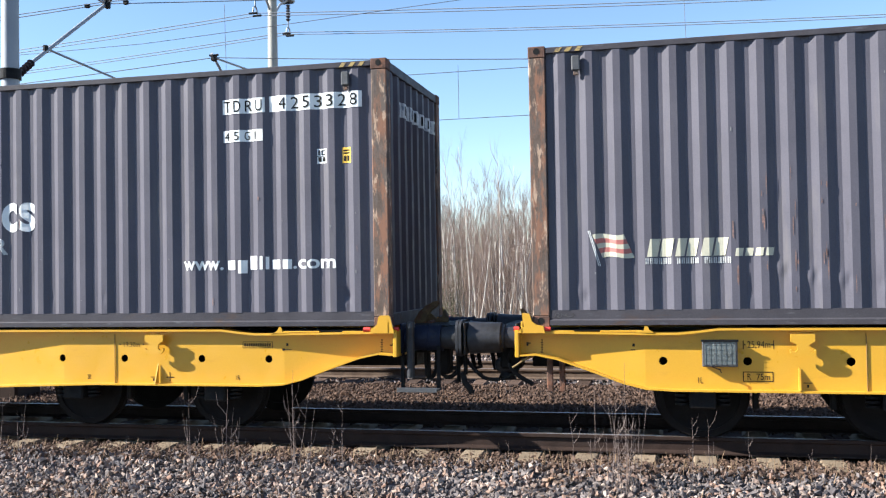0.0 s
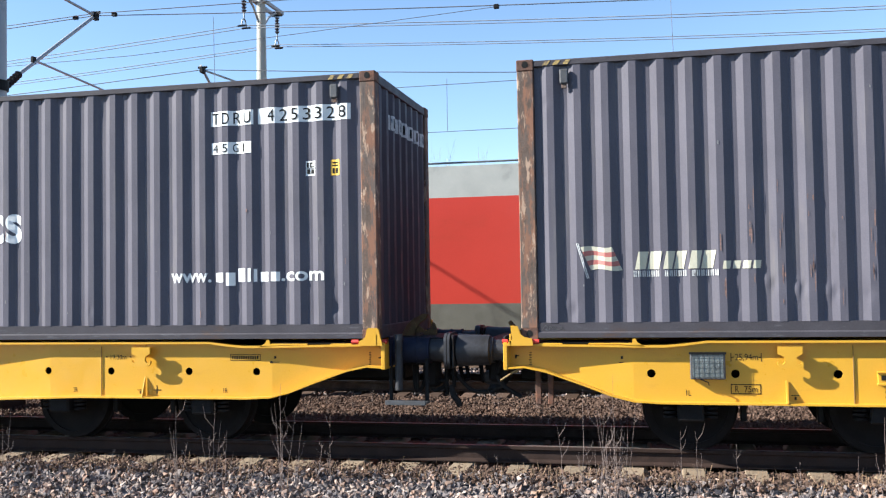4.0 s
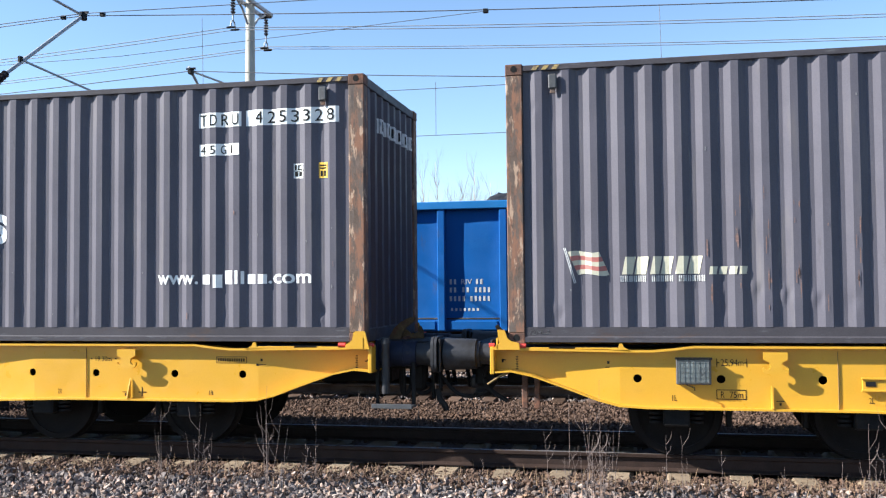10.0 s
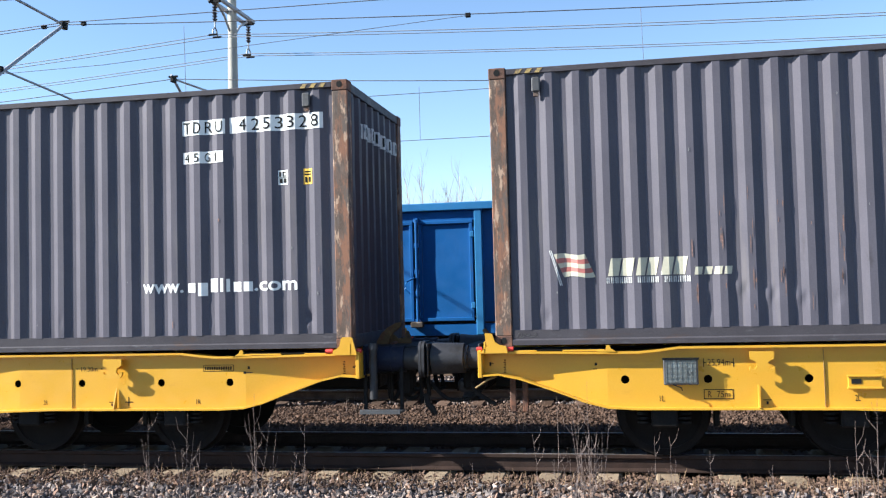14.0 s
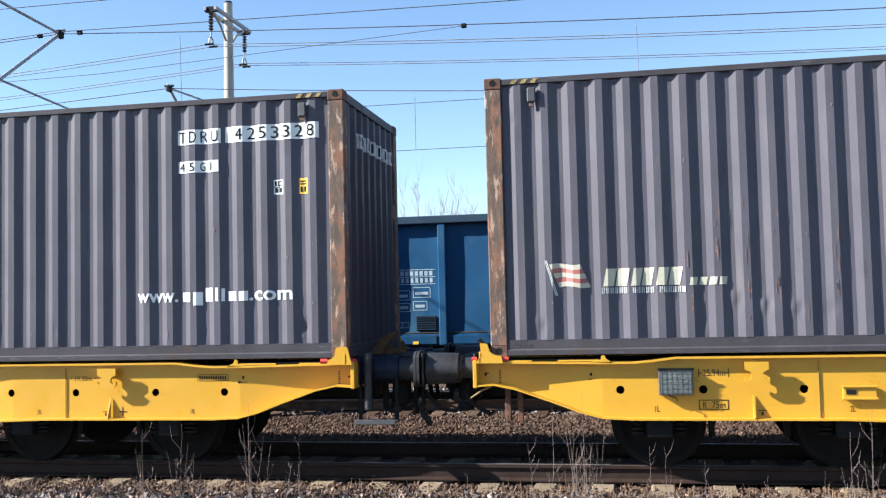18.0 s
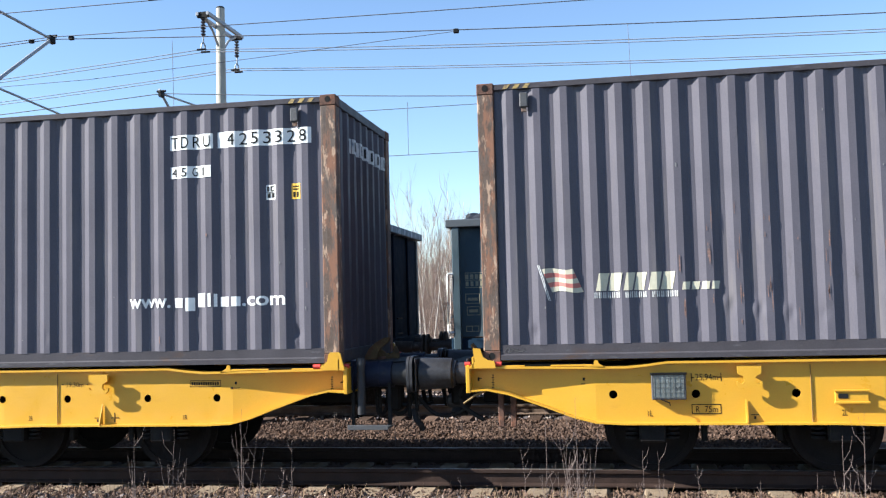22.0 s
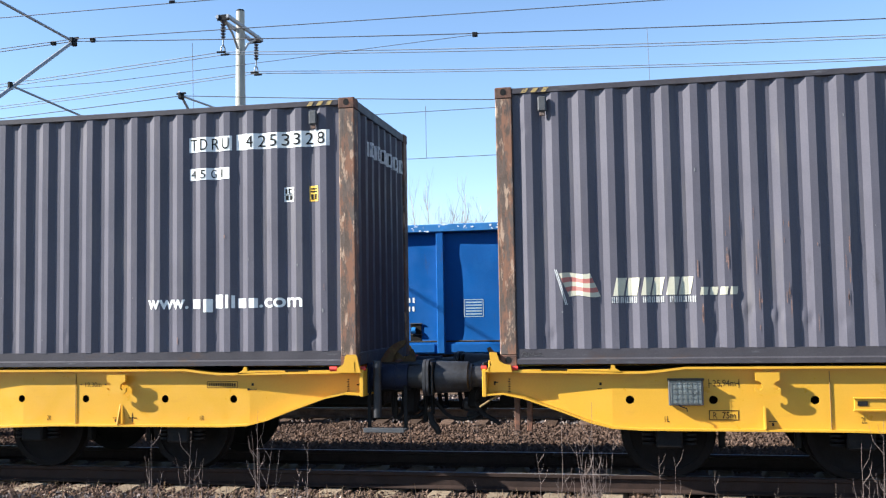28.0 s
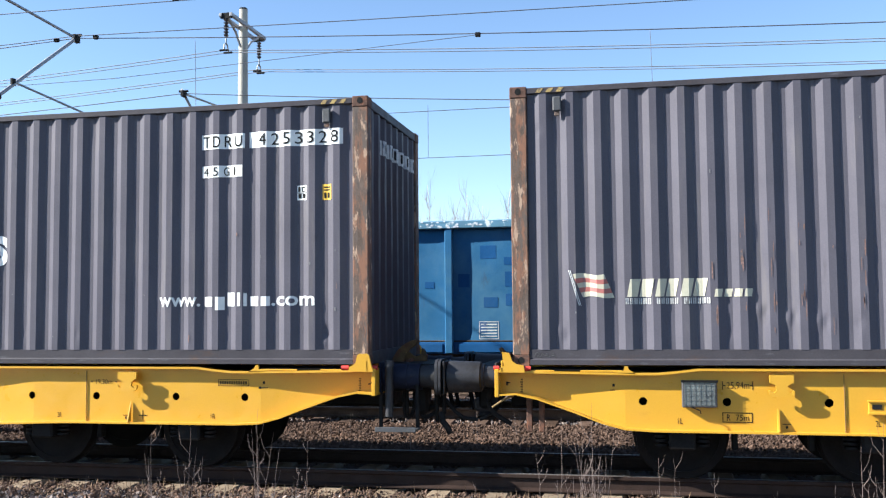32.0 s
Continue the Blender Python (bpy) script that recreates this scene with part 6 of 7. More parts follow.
    for y in (-1, 1):
        part("upper_arm", rod((17.62, y * 0.12, 5.04), (15.62, y * 0.38, 5.50), 0.036, 0.028, 8), black_steel, pan)
    part("upper_rod", rod((17.45, 0, 4.98), (15.7, 0, 5.30), 0.016, seg=6), black_steel, pan)
    part("cross_tube", rod((15.62, -0.4, 5.50), (15.62, 0.4, 5.50), 0.03, seg=8), black_steel, pan)
    for x in (15.30, 15.88):
        part("contact_strip", tube([(x, -0.97, 5.33), (x, -0.80, 5.48), (x, -0.55, 5.53), (x, 0.55, 5.53), (x, 0.80, 5.48), (x, 0.97, 5.33)], 0.028, 6), black_steel, pan)
    for y in (-0.55, 0.55):
        part("strip_spring", box(15.30, 15.88, y - 0.02, y + 0.02, 5.45, 5.50, 0.01), grey_steel, pan)
    bm = bmesh.new()
    for x in (14.4, 12.2, 8.4):
        rod((x, -0.4, 3.81), (x, -0.4, 3.95), 0.07, 0.05, 10, bm)
    part("roof_insulator", bm, insulator_brown, lo)
    part("roof_bus_bar", tube([(15.7, -0.4, 4.06), (14.4, -0.4, 3.98), (12.2, -0.4, 3.98), (8.4, -0.4, 3.98)], 0.02, 6), wire_metal, lo)
    RUN.append((lo, 0.0))


build_open_wagons()
build_locomotive()

# ---- masts, cantilevers and wires ----
def wire(name, label, pts, r, mat, cat="wire"):
    tagged(part(name, tube(pts, r, 6), mat, smooth=True), label, cat, "overhead wires")


def sagging(x0, z0, x1, z1, sag, y, n=40):
    """Points of a wire between two supports, sagging by sag at mid-span."""
    return [(x0 + (x1 - x0) * k / n, y, z0 + (z1 - z0) * k / n - 4 * sag * (k / n) * (1 - k / n)) for k in range(n + 1)]


def disc_insulator(a, b, r, n, parent, mat=insulator_brown):
    """A string of ribbed insulator discs from a to b."""
    a, b = Vector(a), Vector(b)
    bm = rod(a, b, r * 0.35, seg=10)
    for k in range(n):
        p, q = a.lerp(b, (k + 0.2) / n), a.lerp(b, (k + 0.75) / n)
        rod(p, q, r, r * 0.55, 14, bm)
    part("insulator", bm, mat, parent, "dark ribbed insulator")


def cantilever(m, x, y0, y1, z_low, z_top, z_reg, far):
    """Insulated bracket from the mast at y0 to the wire at y1, in the mast's own space."""
    d = 1 if y1 > y0 else -1
    disc_insulator((x, y0 + d * 0.18, z_low), (x, y0 + d * 0.62, z_low + 0.36), 0.075, 6, m)
    part("bracket_tube", rod((x, y0 + d * 0.60, z_low + 0.34), (x, y1 + d * 0.12, z_top + 0.08), 0.035, seg=12), mast_steel, m, smooth=True)
    disc_insulator((x, y0 + d * 0.16, z_top + 0.12), (x, y0 + d * 0.60, z_top + 0.11), 0.06, 5, m)
    part("top_tube", rod((x, y0 + d * 0.58, z_top + 0.11), (x, y1, z_top), 0.027, seg=10), mast_steel, m, smooth=True)
    clamp = part("clamp", box(x - 0.05, x + 0.05, y1 - 0.09, y1 + 0.09, z_top - 0.09, z_top + 0.07, 0.015), black_steel, m)
    part("clamp_saddle", rod((x - 0.12, y1, z_top + 0.06), (x + 0.12, y1, z_top + 0.06), 0.03, seg=8), black_steel, clamp)
    t = (z_reg - z_low) / (z_top - z_low)
    ys = y0 + (y1 - y0) * t
    part("registration_tube", rod((x, ys, z_reg), (x, y1 + d * 0.7, z_reg - 0.14), 0.022, seg=10), mast_steel, m, smooth=True)
    part("tube_joint", box(x - 0.03, x + 0.03, ys - 0.05, ys + 0.05, z_reg - 0.08, z_reg + 0.06, 0.01), black_steel, m)
    part("steady_arm", rod((x, y1 + d * 0.45, z_reg - 0.13), (x, y1 - d * 0.25, far + 0.05), 0.012, seg=6), mast_steel, m)


def build_overhead():
    gx = -11.30
    # steel mast between the first two tracks, bracket towards the second
    m = thing("overhead_mast", "grey round steel mast with a bracket for the overhead line", "mast", pose(gx, 14.70, -0.35))
    part("pole", rod((0, 0, 0), (0, 0, 9.2), 0.165, 0.14, 24), mast_steel, m, smooth=True)
    part("collar", rod((0, 0, 5.62), (0, 0, 5.80), 0.185, seg=24), black_steel, m)
    cantilever(m, 0, 0, 3.0, 5.72, 7.78, 6.40, 5.88)
    # unseen thin stay, placed for the shadow it casts on the train; carries the wire
    part("wire_stay", rod((0, -0.14, 7.13), (0, -3.68, 7.13), 0.017, seg=10), mast_steel, m, smooth=True)
    part("wire_hanger", rod((0, -3.66, 7.13), (0, -3.66, 6.02), 0.008, seg=6), wire_metal, m)
    # added block that hides the sunlit pole base; dark brown in place of shade
    part("mast_foot", box(-0.34, 0.34, -0.34, 0.34, -0.10, 0.30, 0.04), rail_side, m, "dark block added round the mast's bright base")
    # concrete mast behind the third track with a cross arm for the feeders
    c = thing("concrete_mast", "pale concrete mast with a cross arm and hanging insulators", "mast", pose(-10.83, 25.20, -0.80))
    part("pole", rod((0, 0, 0), (0, 0, 11.12), 0.21, 0.118, 24), mast_concrete, c, smooth=True)
    part("cap", rod((0, 0, 11.12), (0, 0, 11.17), 0.122, 0.10, 24), black_steel, c)
    za = 10.62
    for dx in (-0.15, 0.15):
        part("cross_arm", box(dx - 0.04, dx + 0.04, -1.22, 1.24, za - 0.05, za + 0.05, 0.008), mast_steel, c)
    for s in (-1, 1):
        part("arm_brace", tube([(0, s * 1.05, za - 0.04), (0, s * 0.55, za - 0.28), (0, s * 0.18, za - 0.62)], 0.035, 8), mast_steel, c)
        y = s * 1.16
        part("hanger", box(-0.17, 0.17, y - 0.03, y + 0.03, za - 0.10, za + 0.06, 0.01), black_steel, c)
        disc_insulator((0, y, za - 0.12), (0, y, za - 0.62), 0.075, 6, c)
        part("link", rod((0, y, za - 0.60), (0, y, za - 0.78), 0.02, seg=8), galvanised, c)
        part("yoke", tube([(0, y - 0.14, za - 0.98), (0, y - 0.10, za - 0.84), (0, y, za - 0.78), (0, y + 0.10, za - 0.84), (0, y + 0.14, za - 0.98)], 0.02, 8), galvanised, c)
        for q in (-0.13, 0.13):
            part("wire_clamp", rod((-0.12, y + q, za - 1.01), (0.12, y + q, za - 1.01), 0.03, seg=8), black_steel, c)
    cantilever(c, -0.41, 0, -2.80, 6.3, 8.11, 6.95, 6.2)
    # twin feeders on both arms
    for y in (24.04, 26.36):
        for q in (-0.13, 0.13):
            z = 8.81 if y < 25 else 8.85
            wire("feeder_wire", "thin bright feeder wire hung between masts", sagging(-70.8, z, -10.83, z, 1.15, y + q)[:-1] + sagging(-10.83, z, 49.2, z, 0.95, y + q), 0.011, bright_wire)
    # catenary of the second track
    y = 17.70
    wire("messenger_wire", "dark carrier wire of the overhead line", sagging(-71.3, 7.43, gx, 7.43, 0.9, y)[:-1] + sagging(gx, 7.43, 48.7, 7.43, 0.95, y), 0.010, wire_metal)
    wire("return_wire", "dark wire running beside the carrier wire", sagging(-71.3, 7.5, gx, 7.46, 0.8, y - 0.05)[:-1] + sagging(gx, 7.46, 48.7, 7.46, 0.22, y - 0.05), 0.009, wire_metal)
    wire("contact_wire", "dark contact wire over the track", [(-120, y, 5.53), (120, y, 5.53)], 0.0065, wire_metal)
    wire("stitch_wire", "thin wire joined to the carrier wire", [(-2.87, y - 0.02, 6.94), (-4.5, y - 0.02, 6.85), (-6.8, y - 0.02, 6.72), (-10.4, y - 0.02, 6.53), (-13.0, y - 0.02, 6.50), (-20, y - 0.02, 6.52)], 0.006, wire_metal)
    for x in (-2.87, -11.75, -10.85):
        tagged(part("wire_clamp", box(x - 0.05, x + 0.05, y - 0.04, y + 0.04, (6.95 if x > -5 else 7.42) - 0.04, (6.95 if x > -5 else 7.42) + 0.04, 0.01), black_steel), "small dark clamp on the carrier wire", "clamp", "wire clamps")
    for x, z in ((-8.64, 7.20), (0.32, 6.85), (7.5, 6.62), (-17.0, 7.1)):
        wire("dropper", "thin dropper between carrier and contact wire", [(x, y, z), (x + 0.03, y, 5.53)], 0.005, wire_metal)
    # catenary of the third track
    y = 22.40
    wire("messenger_wire", "dark carrier wire of the overhead line", sagging(-71.2, 7.31, -11.24, 7.31, 0.95, y)[:-1] + sagging(-11.24, 7.31, 48.8, 7.31, 1.25, y), 0.011, wire_metal)
    wire("contact_wire", "dark contact wire over the track", [(-120, y, 5.40), (120, y, 5.40)], 0.008, wire_metal)
    for x, z in ((-4.87, 6.68), (-14.1, 7.0), (1.5, 6.35)):
        wire("dropper", "thin dropper between carrier and contact wire", [(x, y, z), (x, y, 5.40)], 0.006, wire_metal)
    # contact wire of the first track
    wire("contact_wire", "dark contact wire over the track", [(-120, 11.04, 5.70), (-8, 11.04, 5.68), (120, 11.04, 5.66)], 0.006, wire_metal)
    wire("contact_joint", "small dark joint on the contact wire", [(-5.70, 11.04, 5.70), (-5.63, 11.04, 5.70)], 0.018, black_steel, "joint")


build_overhead()

# ---- woods, weeds and loose stones ----
birch_bark = surface("birch_bark", (0.62, 0.57, 0.51), 0.8, vary=0.12, scale=6, layers=[((0.07, 0.06, 0.055), 7, 0.56, 0.64, (1, 1, 3.0)), ((0.30, 0.24, 0.20), 2.5, 0.55, 0.75, (1, 1, 0.7))], bump=0.2)
twig_bark = surface("twig_bark", (0.25, 0.175, 0.14), 0.85, vary=0.25, scale=3, bump=0, per_object=0.35)
grey_bark = surface("grey_bark", (0.25, 0.185, 0.145), 0.85, vary=0.2, scale=3, layers=[((0.32, 0.29, 0.26), 4, 0.6, 0.68, (1, 1, 2))], bump=0.1, per_object=0.3)
wood_brown = surface("wood_brown", (0.135, 0.095, 0.074), 0.9, vary=0.25, scale=1.5, bump=0, per_island=0.5)
needle_green = surface("needle_green", (0.075, 0.095, 0.035), 0.8, vary=0.3, scale=5, bump=0, per_island=0.5)


def build_birch(kind, seed):
    """A young bare tree: a bent tapering trunk, steep limbs and fine twigs."""
    rnd = random.Random(seed)
    h = (4.8, 5.7, 4.1, 5.2, 4.4, 6.1, 3.8)[seed % 7]
    bark = birch_bark if kind == "birch" else grey_bark
    t = thing("birch_tree" if kind == "birch" else "bare_tree", "slender bare birch with white bark" if kind == "birch" else "thin bare grey-brown young tree", "tree", pose(0, -200, -0.7), "woods behind the tracks")
    path, lean = [], Vector((rnd.uniform(-0.10, 0.10), rnd.uniform(-0.06, 0.06), 1))
    p = Vector((0, 0, -0.1))
    n = 16
    for k in range(n + 1):
        path.append(p.copy())
        p = p + lean.normalized() * (h + 0.1) / n
        lean += Vector((rnd.uniform(-0.09, 0.09), rnd.uniform(-0.06, 0.06), 0))
    r0 = rnd.uniform(0.022, 0.036) if kind == "birch" else rnd.uniform(0.012, 0.022)
    part("trunk", tube(path, [r0 * (1 - 0.9 * k / n) + 0.003 for k in range(n + 1)], 7), bark, t, smooth=True)
    limbs, twigs = bmesh.new(), bmesh.new()
    nl = 26 if kind == "birch" else 20
    for i in range(nl):
        f = rnd.uniform(0.16, 0.97) ** 0.85
        a = path[int(f * n)]
        az = rnd.uniform(0, 6.28)
        d = Vector((math.cos(az) * 0.45, math.sin(az) * 0.45, rnd.uniform(0.7, 1.3))).normalized()
        ln = rnd.uniform(0.3, 1.3) * (1.2 - 0.8 * f)
        pts = [a]
        for s in range(5):
            d = (d + Vector((rnd.uniform(-0.14, 0.14), rnd.uniform(-0.14, 0.14), rnd.uniform(0.0, 0.12)))).normalized()
            pts.append(pts[-1] + d * ln / 5)
        rr = 0.0042 * (1.2 - 0.6 * f)
        tube(pts, [rr * (1 - 0.15 * k) + 0.0015 for k in range(6)], 4, limbs)
        for j in range(rnd.randrange(5, 10)):
            b = pts[rnd.randrange(1, 6)]
            e = (d + Vector((rnd.uniform(-0.5, 0.5), rnd.uniform(-0.5, 0.5), rnd.uniform(0.0, 0.7)))).normalized()
            l2 = rnd.uniform(0.2, 0.6)
            q = b + e * l2 * 0.5
            tube([b, q, q + (e + Vector((rnd.uniform(-0.3, 0.3), rnd.uniform(-0.3, 0.3), 0.25))).normalized() * l2 * 0.5], [0.0018, 0.0015, 0.0009], 3, twigs)
    merge(limbs, twigs)
    part("crown", limbs, twig_bark, t)["kind"] = "stuff"
    return t


def build_woods():
    rnd = random.Random(77)
    kinds = [build_birch("birch", s) for s in range(1, 6)] + [build_birch("bare", s) for s in range(11, 16)]
    used = set()
    spots = []
    # the stand seen between the containers
    for _ in range(400):
        y = rnd.uniform(28.0, 48.0)
        spots.append((rnd.uniform(-0.36, -0.09) * y, y, rnd.random() < 0.30))
    # and the wood going on to both sides
    for _ in range(120):
        y = rnd.uniform(29.0, 48.0)
        k = rnd.uniform(-1.2, 0.9)
        if not -0.36 < k < -0.09:
            spots.append((k * y, y, rnd.random() < 0.3))
    # a few birches that stand out
    spots += [(-7.25, 29.0, True), (-6.05, 30.5, True), (-5.45, 31.0, True), (-5.05, 29.5, True), (-5.2, 29.7, True), (-4.75, 30.2, True), (-6.9, 33.0, True), (-4.3, 32.0, True)]
    for x, y, b in spots:
        k = rnd.randrange(5) + (0 if b else 5)
        s = rnd.uniform(0.66, 1.12)
        m = pose(x, y, height(y) - 0.05, rnd.uniform(-3, 3), rnd.uniform(-3, 3), rnd.uniform(0, 360))
        if k not in used:
            used.add(k)
            kinds[k].matrix_basis = m
        else:
            copy_thing(kinds[k], m).scale = (s, s, s)
    for k in range(10):
        if k not in used:
            kinds[k].matrix_basis = pose(-20 - 2 * k, 34, -0.75)
    # undergrowth of thin upright sticks
    V, F = [], []
    for _ in range(17000):
        y = rnd.uniform(27.5, 50)
        x = rnd.uniform(-0.42, 0.0) * y if rnd.random() < 0.8 else rnd.uniform(-1.0, 0.7) * y
        z, hh, w = height(y), rnd.uniform(0.7, 3.2) * rnd.uniform(0.5, 1.0), rnd.uniform(0.0016, 0.0038)
        dx, dy = rnd.uniform(-0.35, 0.35), rnd.uniform(-0.3, 0.3)
        n = len(V)
        for q in range(3):
            f = q / 2
            c = Vector((x + dx * f * f, y + dy * f, z + hh * f))
            r = w * (1.1 - f)
            V += [(c.x - r, c.y, c.z), (c.x + r, c.y - r, c.z), (c.x + r * 0.3, c.y + r, c.z)]
        for q in (0, 3):
            for k in range(3):
                F.append((n + q + k, n + q + (k + 1) % 3, n + q + 3 + (k + 1) % 3, n + q + 3 + k))
    me = bpy.data.meshes.new("undergrowth")
    me.from_pydata(V, [], F)
    me.materials.append(wood_brown)
    tagged(new("undergrowth", me), "dense leafless grey-brown undergrowth", "bushes", kind="stuff")
    # a far belt of trees that closes the view between the trunks
    V, F = [], []
    for _ in range(20000):
        y = rnd.uniform(50, 74)
        x = rnd.uniform(-0.8, 0.35) * y
        hh, w = rnd.uniform(2.2, 7.0), rnd.uniform(0.008, 0.022)
        n = len(V)
        lean = rnd.uniform(-0.5, 0.5)
        V += [(x - w, y, -0.7), (x + w, y - w, -0.7), (x + w, y + w, -0.7), (x + lean, y, hh)]
        F += [(n, n + 1, n + 3), (n + 1, n + 2, n + 3), (n + 2, n, n + 3)]
    me = bpy.data.meshes.new("far_wood")
    me.from_pydata(V, [], F)
    me.materials.append(wood_brown)
    tagged(new("far_wood", me), "far belt of bare grey-brown trees", "trees", kind="stuff")
    # green scrub at the wood's edge
    for x, y, r, h in ((-6.25, 27.3, 0.60, 3.2), (-6.75, 28.2, 0.5, 2.2), (-4.1, 28.0, 0.55, 1.0)):
        b = thing("green_bush", "loose olive-green evergreen bush at the wood's edge", "bush", pose(x, y, height(y)), "bushes")
        V, F = [], []
        for _ in range(30):
            az, q = rnd.uniform(0, 6.28), rnd.uniform(0.2, 1)
            tip = Vector((math.cos(az) * r * q, math.sin(az) * r * q, h * rnd.uniform(0.5, 1.0)))
            part("stem", tube([(0, 0, 0), tip * 0.5 + Vector((0, 0, 0.1)), tip], [0.012, 0.008, 0.003], 4), twig_bark, b)
            for _ in range(95):
                c = tip * rnd.uniform(0.25, 1.0) + Vector((rnd.gauss(0, 0.10), rnd.gauss(0, 0.10), rnd.gauss(0, 0.09)))
                d = Vector((rnd.uniform(-1, 1), rnd.uniform(-1, 1), rnd.uniform(-0.2, 1))).normalized() * rnd.uniform(0.03, 0.07)
                s = d.cross(Vector((rnd.uniform(-1, 1), rnd.uniform(-1, 1), 0.3))).normalized() * 0.008
                n = len(V)
                V += [tuple(c - s), tuple(c + s), tuple(c + d)]
                F.append((n, n + 1, n + 2))
        me = bpy.data.meshes.new("foliage")
        me.from_pydata(V, [], F)
        me.materials.append(needle_green)
        o = new("foliage", me)
        o.parent = b
        o["kind"] = "stuff"


def build_weed(x, y, top, seed, spread=0.16, stems=4, lean=0.0):
    """A dry dead weed: thin upright stems, forked high up, from one root."""
    rnd = random.Random(seed)
    z = height(y) - 0.02
    w = thing("dry_weed", "dry leafless brown weed stalks in the ballast", "weed", pose(x, y, z), "dry weeds beside the track")
    for i in range(stems):
        h = (top - z) * (1.0 if i == 0 else rnd.uniform(0.4, 0.85))
        dx = lean if i == 0 else rnd.uniform(-1, 1) * spread
        dy = rnd.uniform(-1, 1) * spread * 0.6
        pts = [Vector((dx * 0.25, dy * 0.3, 0))]
        for k in range(7):
            f = (k + 1) / 7
            pts.append(Vector((dx * (0.25 + 0.75 * f ** 1.2) + rnd.uniform(-0.007, 0.007), dy * (0.3 + 0.7 * f), h * f)))
        st = part("stalk", tube(pts, [0.0036 * (1 - 0.10 * k) for k in range(8)], 5), dry_stalk, w)
        bm = bmesh.new()
        for _ in range(rnd.randrange(1, 4)):
            k = rnd.randrange(3, 7)
            a = pts[k]
            sd = rnd.choice((-1, 1))
            ln = rnd.uniform(0.10, 0.30) * min(1, h)
            b = a + Vector((sd * ln * 0.30, rnd.uniform(-0.05, 0.05), ln * 0.42))
            tube([a, b, b + Vector((sd * ln * 0.12, rnd.uniform(-0.03, 0.03), ln * 0.5))], [0.0022, 0.0018, 0.0010], 4, bm)
        part("shoot", bm, dry_stalk, st)["kind"] = "stuff"


def build_weeds():
    rnd = random.Random(5)
    # root, distance, height of the tallest stem, spread, stems, lean of the tallest
    for k, y, top, spread, n, lean in (
            (-0.535, 9.35, 0.50, 0.18, 5, 0.0), (-0.493, 9.30, 0.55, 0.14, 4, 0.03), (-0.478, 9.40, 0.26, 0.16, 4, 0.06), (-0.410, 9.35, 0.76, 0.22, 5, 0.04), (-0.395, 9.45, 0.34, 0.10, 2, 0.1),
            (-0.354, 9.45, 0.41, 0.02, 1, 0.0), (-0.370, 9.55, 0.10, 0.12, 4, 0.05), (-0.352, 9.6, 0.0, 0.10, 3, -0.05),
            (-0.080, 9.25, 0.72, 0.12, 3, 0.0), (-0.050, 9.25, 0.86, 0.18, 7, 0.02), (-0.040, 9.30, 0.53, 0.18, 6, 0.12), (-0.066, 9.35, 0.50, 0.14, 4, 0.08), (-0.098, 9.4, 0.34, 0.06, 2, -0.08), (-0.058, 9.2, 0.28, 0.25, 5, 0.0),
            (0.017, 9.45, 0.32, 0.07, 3, 0.0), (0.034, 9.40, 0.32, 0.03, 2, -0.02), (0.071, 9.50, 0.19, 0.02, 1, 0.0), (0.183, 9.5, 0.10, 0.03, 1, 0.0), (0.209, 9.35, 0.47, 0.10, 4, 0.0), (0.226, 9.30, 0.70, 0.12, 4, 0.03),
            (-0.79, 9.40, 0.75, 0.16, 4, 0.0), (-0.76, 9.50, 0.42, 0.14, 3, 0.05), (-0.17, 9.6, 0.02, 0.06, 2, 0.0), (-0.45, 9.3, 0.0, 0.12, 3, 0.0), (-0.62, 9.55, 0.0, 0.10, 2, 0.0), (0.13, 9.6, 0.02, 0.08, 3, 0.0)):
        build_weed(k * y, y, top, int(1000 * (k + 1)), spread, n, lean)
    # short dry stems between the tracks
    for i in range(16):
        y = rnd.uniform(13.2, 15.6)
        build_weed(rnd.uniform(-0.36, -0.10) * y, y, rnd.uniform(0.0, 0.35), 600 + i, 0.10, 2)
    # low dry grass and leaves
    V, F = [], []
    for _ in range(5200):
        if rnd.random() < 0.55:
            y = rnd.uniform(8.2, 9.15)
            x = rnd.uniform(-8, 3)
            if noise.noise(Vector((x * 1.1, y * 1.1, 3))) < 0.0:
                continue
        else:
            y, x = rnd.gauss(9.75, 0.16), rnd.uniform(-8.4, 3.2)
        z, az, ln = height(y), rnd.uniform(0, 6.28), rnd.uniform(0.05, 0.17)
        up = rnd.uniform(0.1, 0.9)
        d = Vector((math.cos(az) * (1 - up), math.sin(az) * (1 - up), up)).normalized() * ln
        s = Vector((-math.sin(az), math.cos(az), 0)) * rnd.uniform(0.002, 0.005)
        n = len(V)
        c = Vector((x, y, z + 0.01))
        V += [tuple(c - s), tuple(c + s), tuple(c + d * 0.6 + s * 0.7), tuple(c + d), tuple(c + d * 0.6 - s * 0.7)]
        F.append((n, n + 1, n + 2, n + 3, n + 4))
    me = bpy.data.meshes.new("dry_grass")
    me.from_pydata(V, [], F)
    me.materials.append(dry_grass_mat)
    tagged(new("dry_grass", me), "low dry straw-coloured grass and litter in ballast", "grass", kind="stuff")


build_woods()
build_weeds()
scatter_stones("ballast_stones", "grey broken ballast stones on the shoulder", ballast_grey, [(-8.8, 3.6, 8.25, 9.85, 19000)], 0.064, 41)
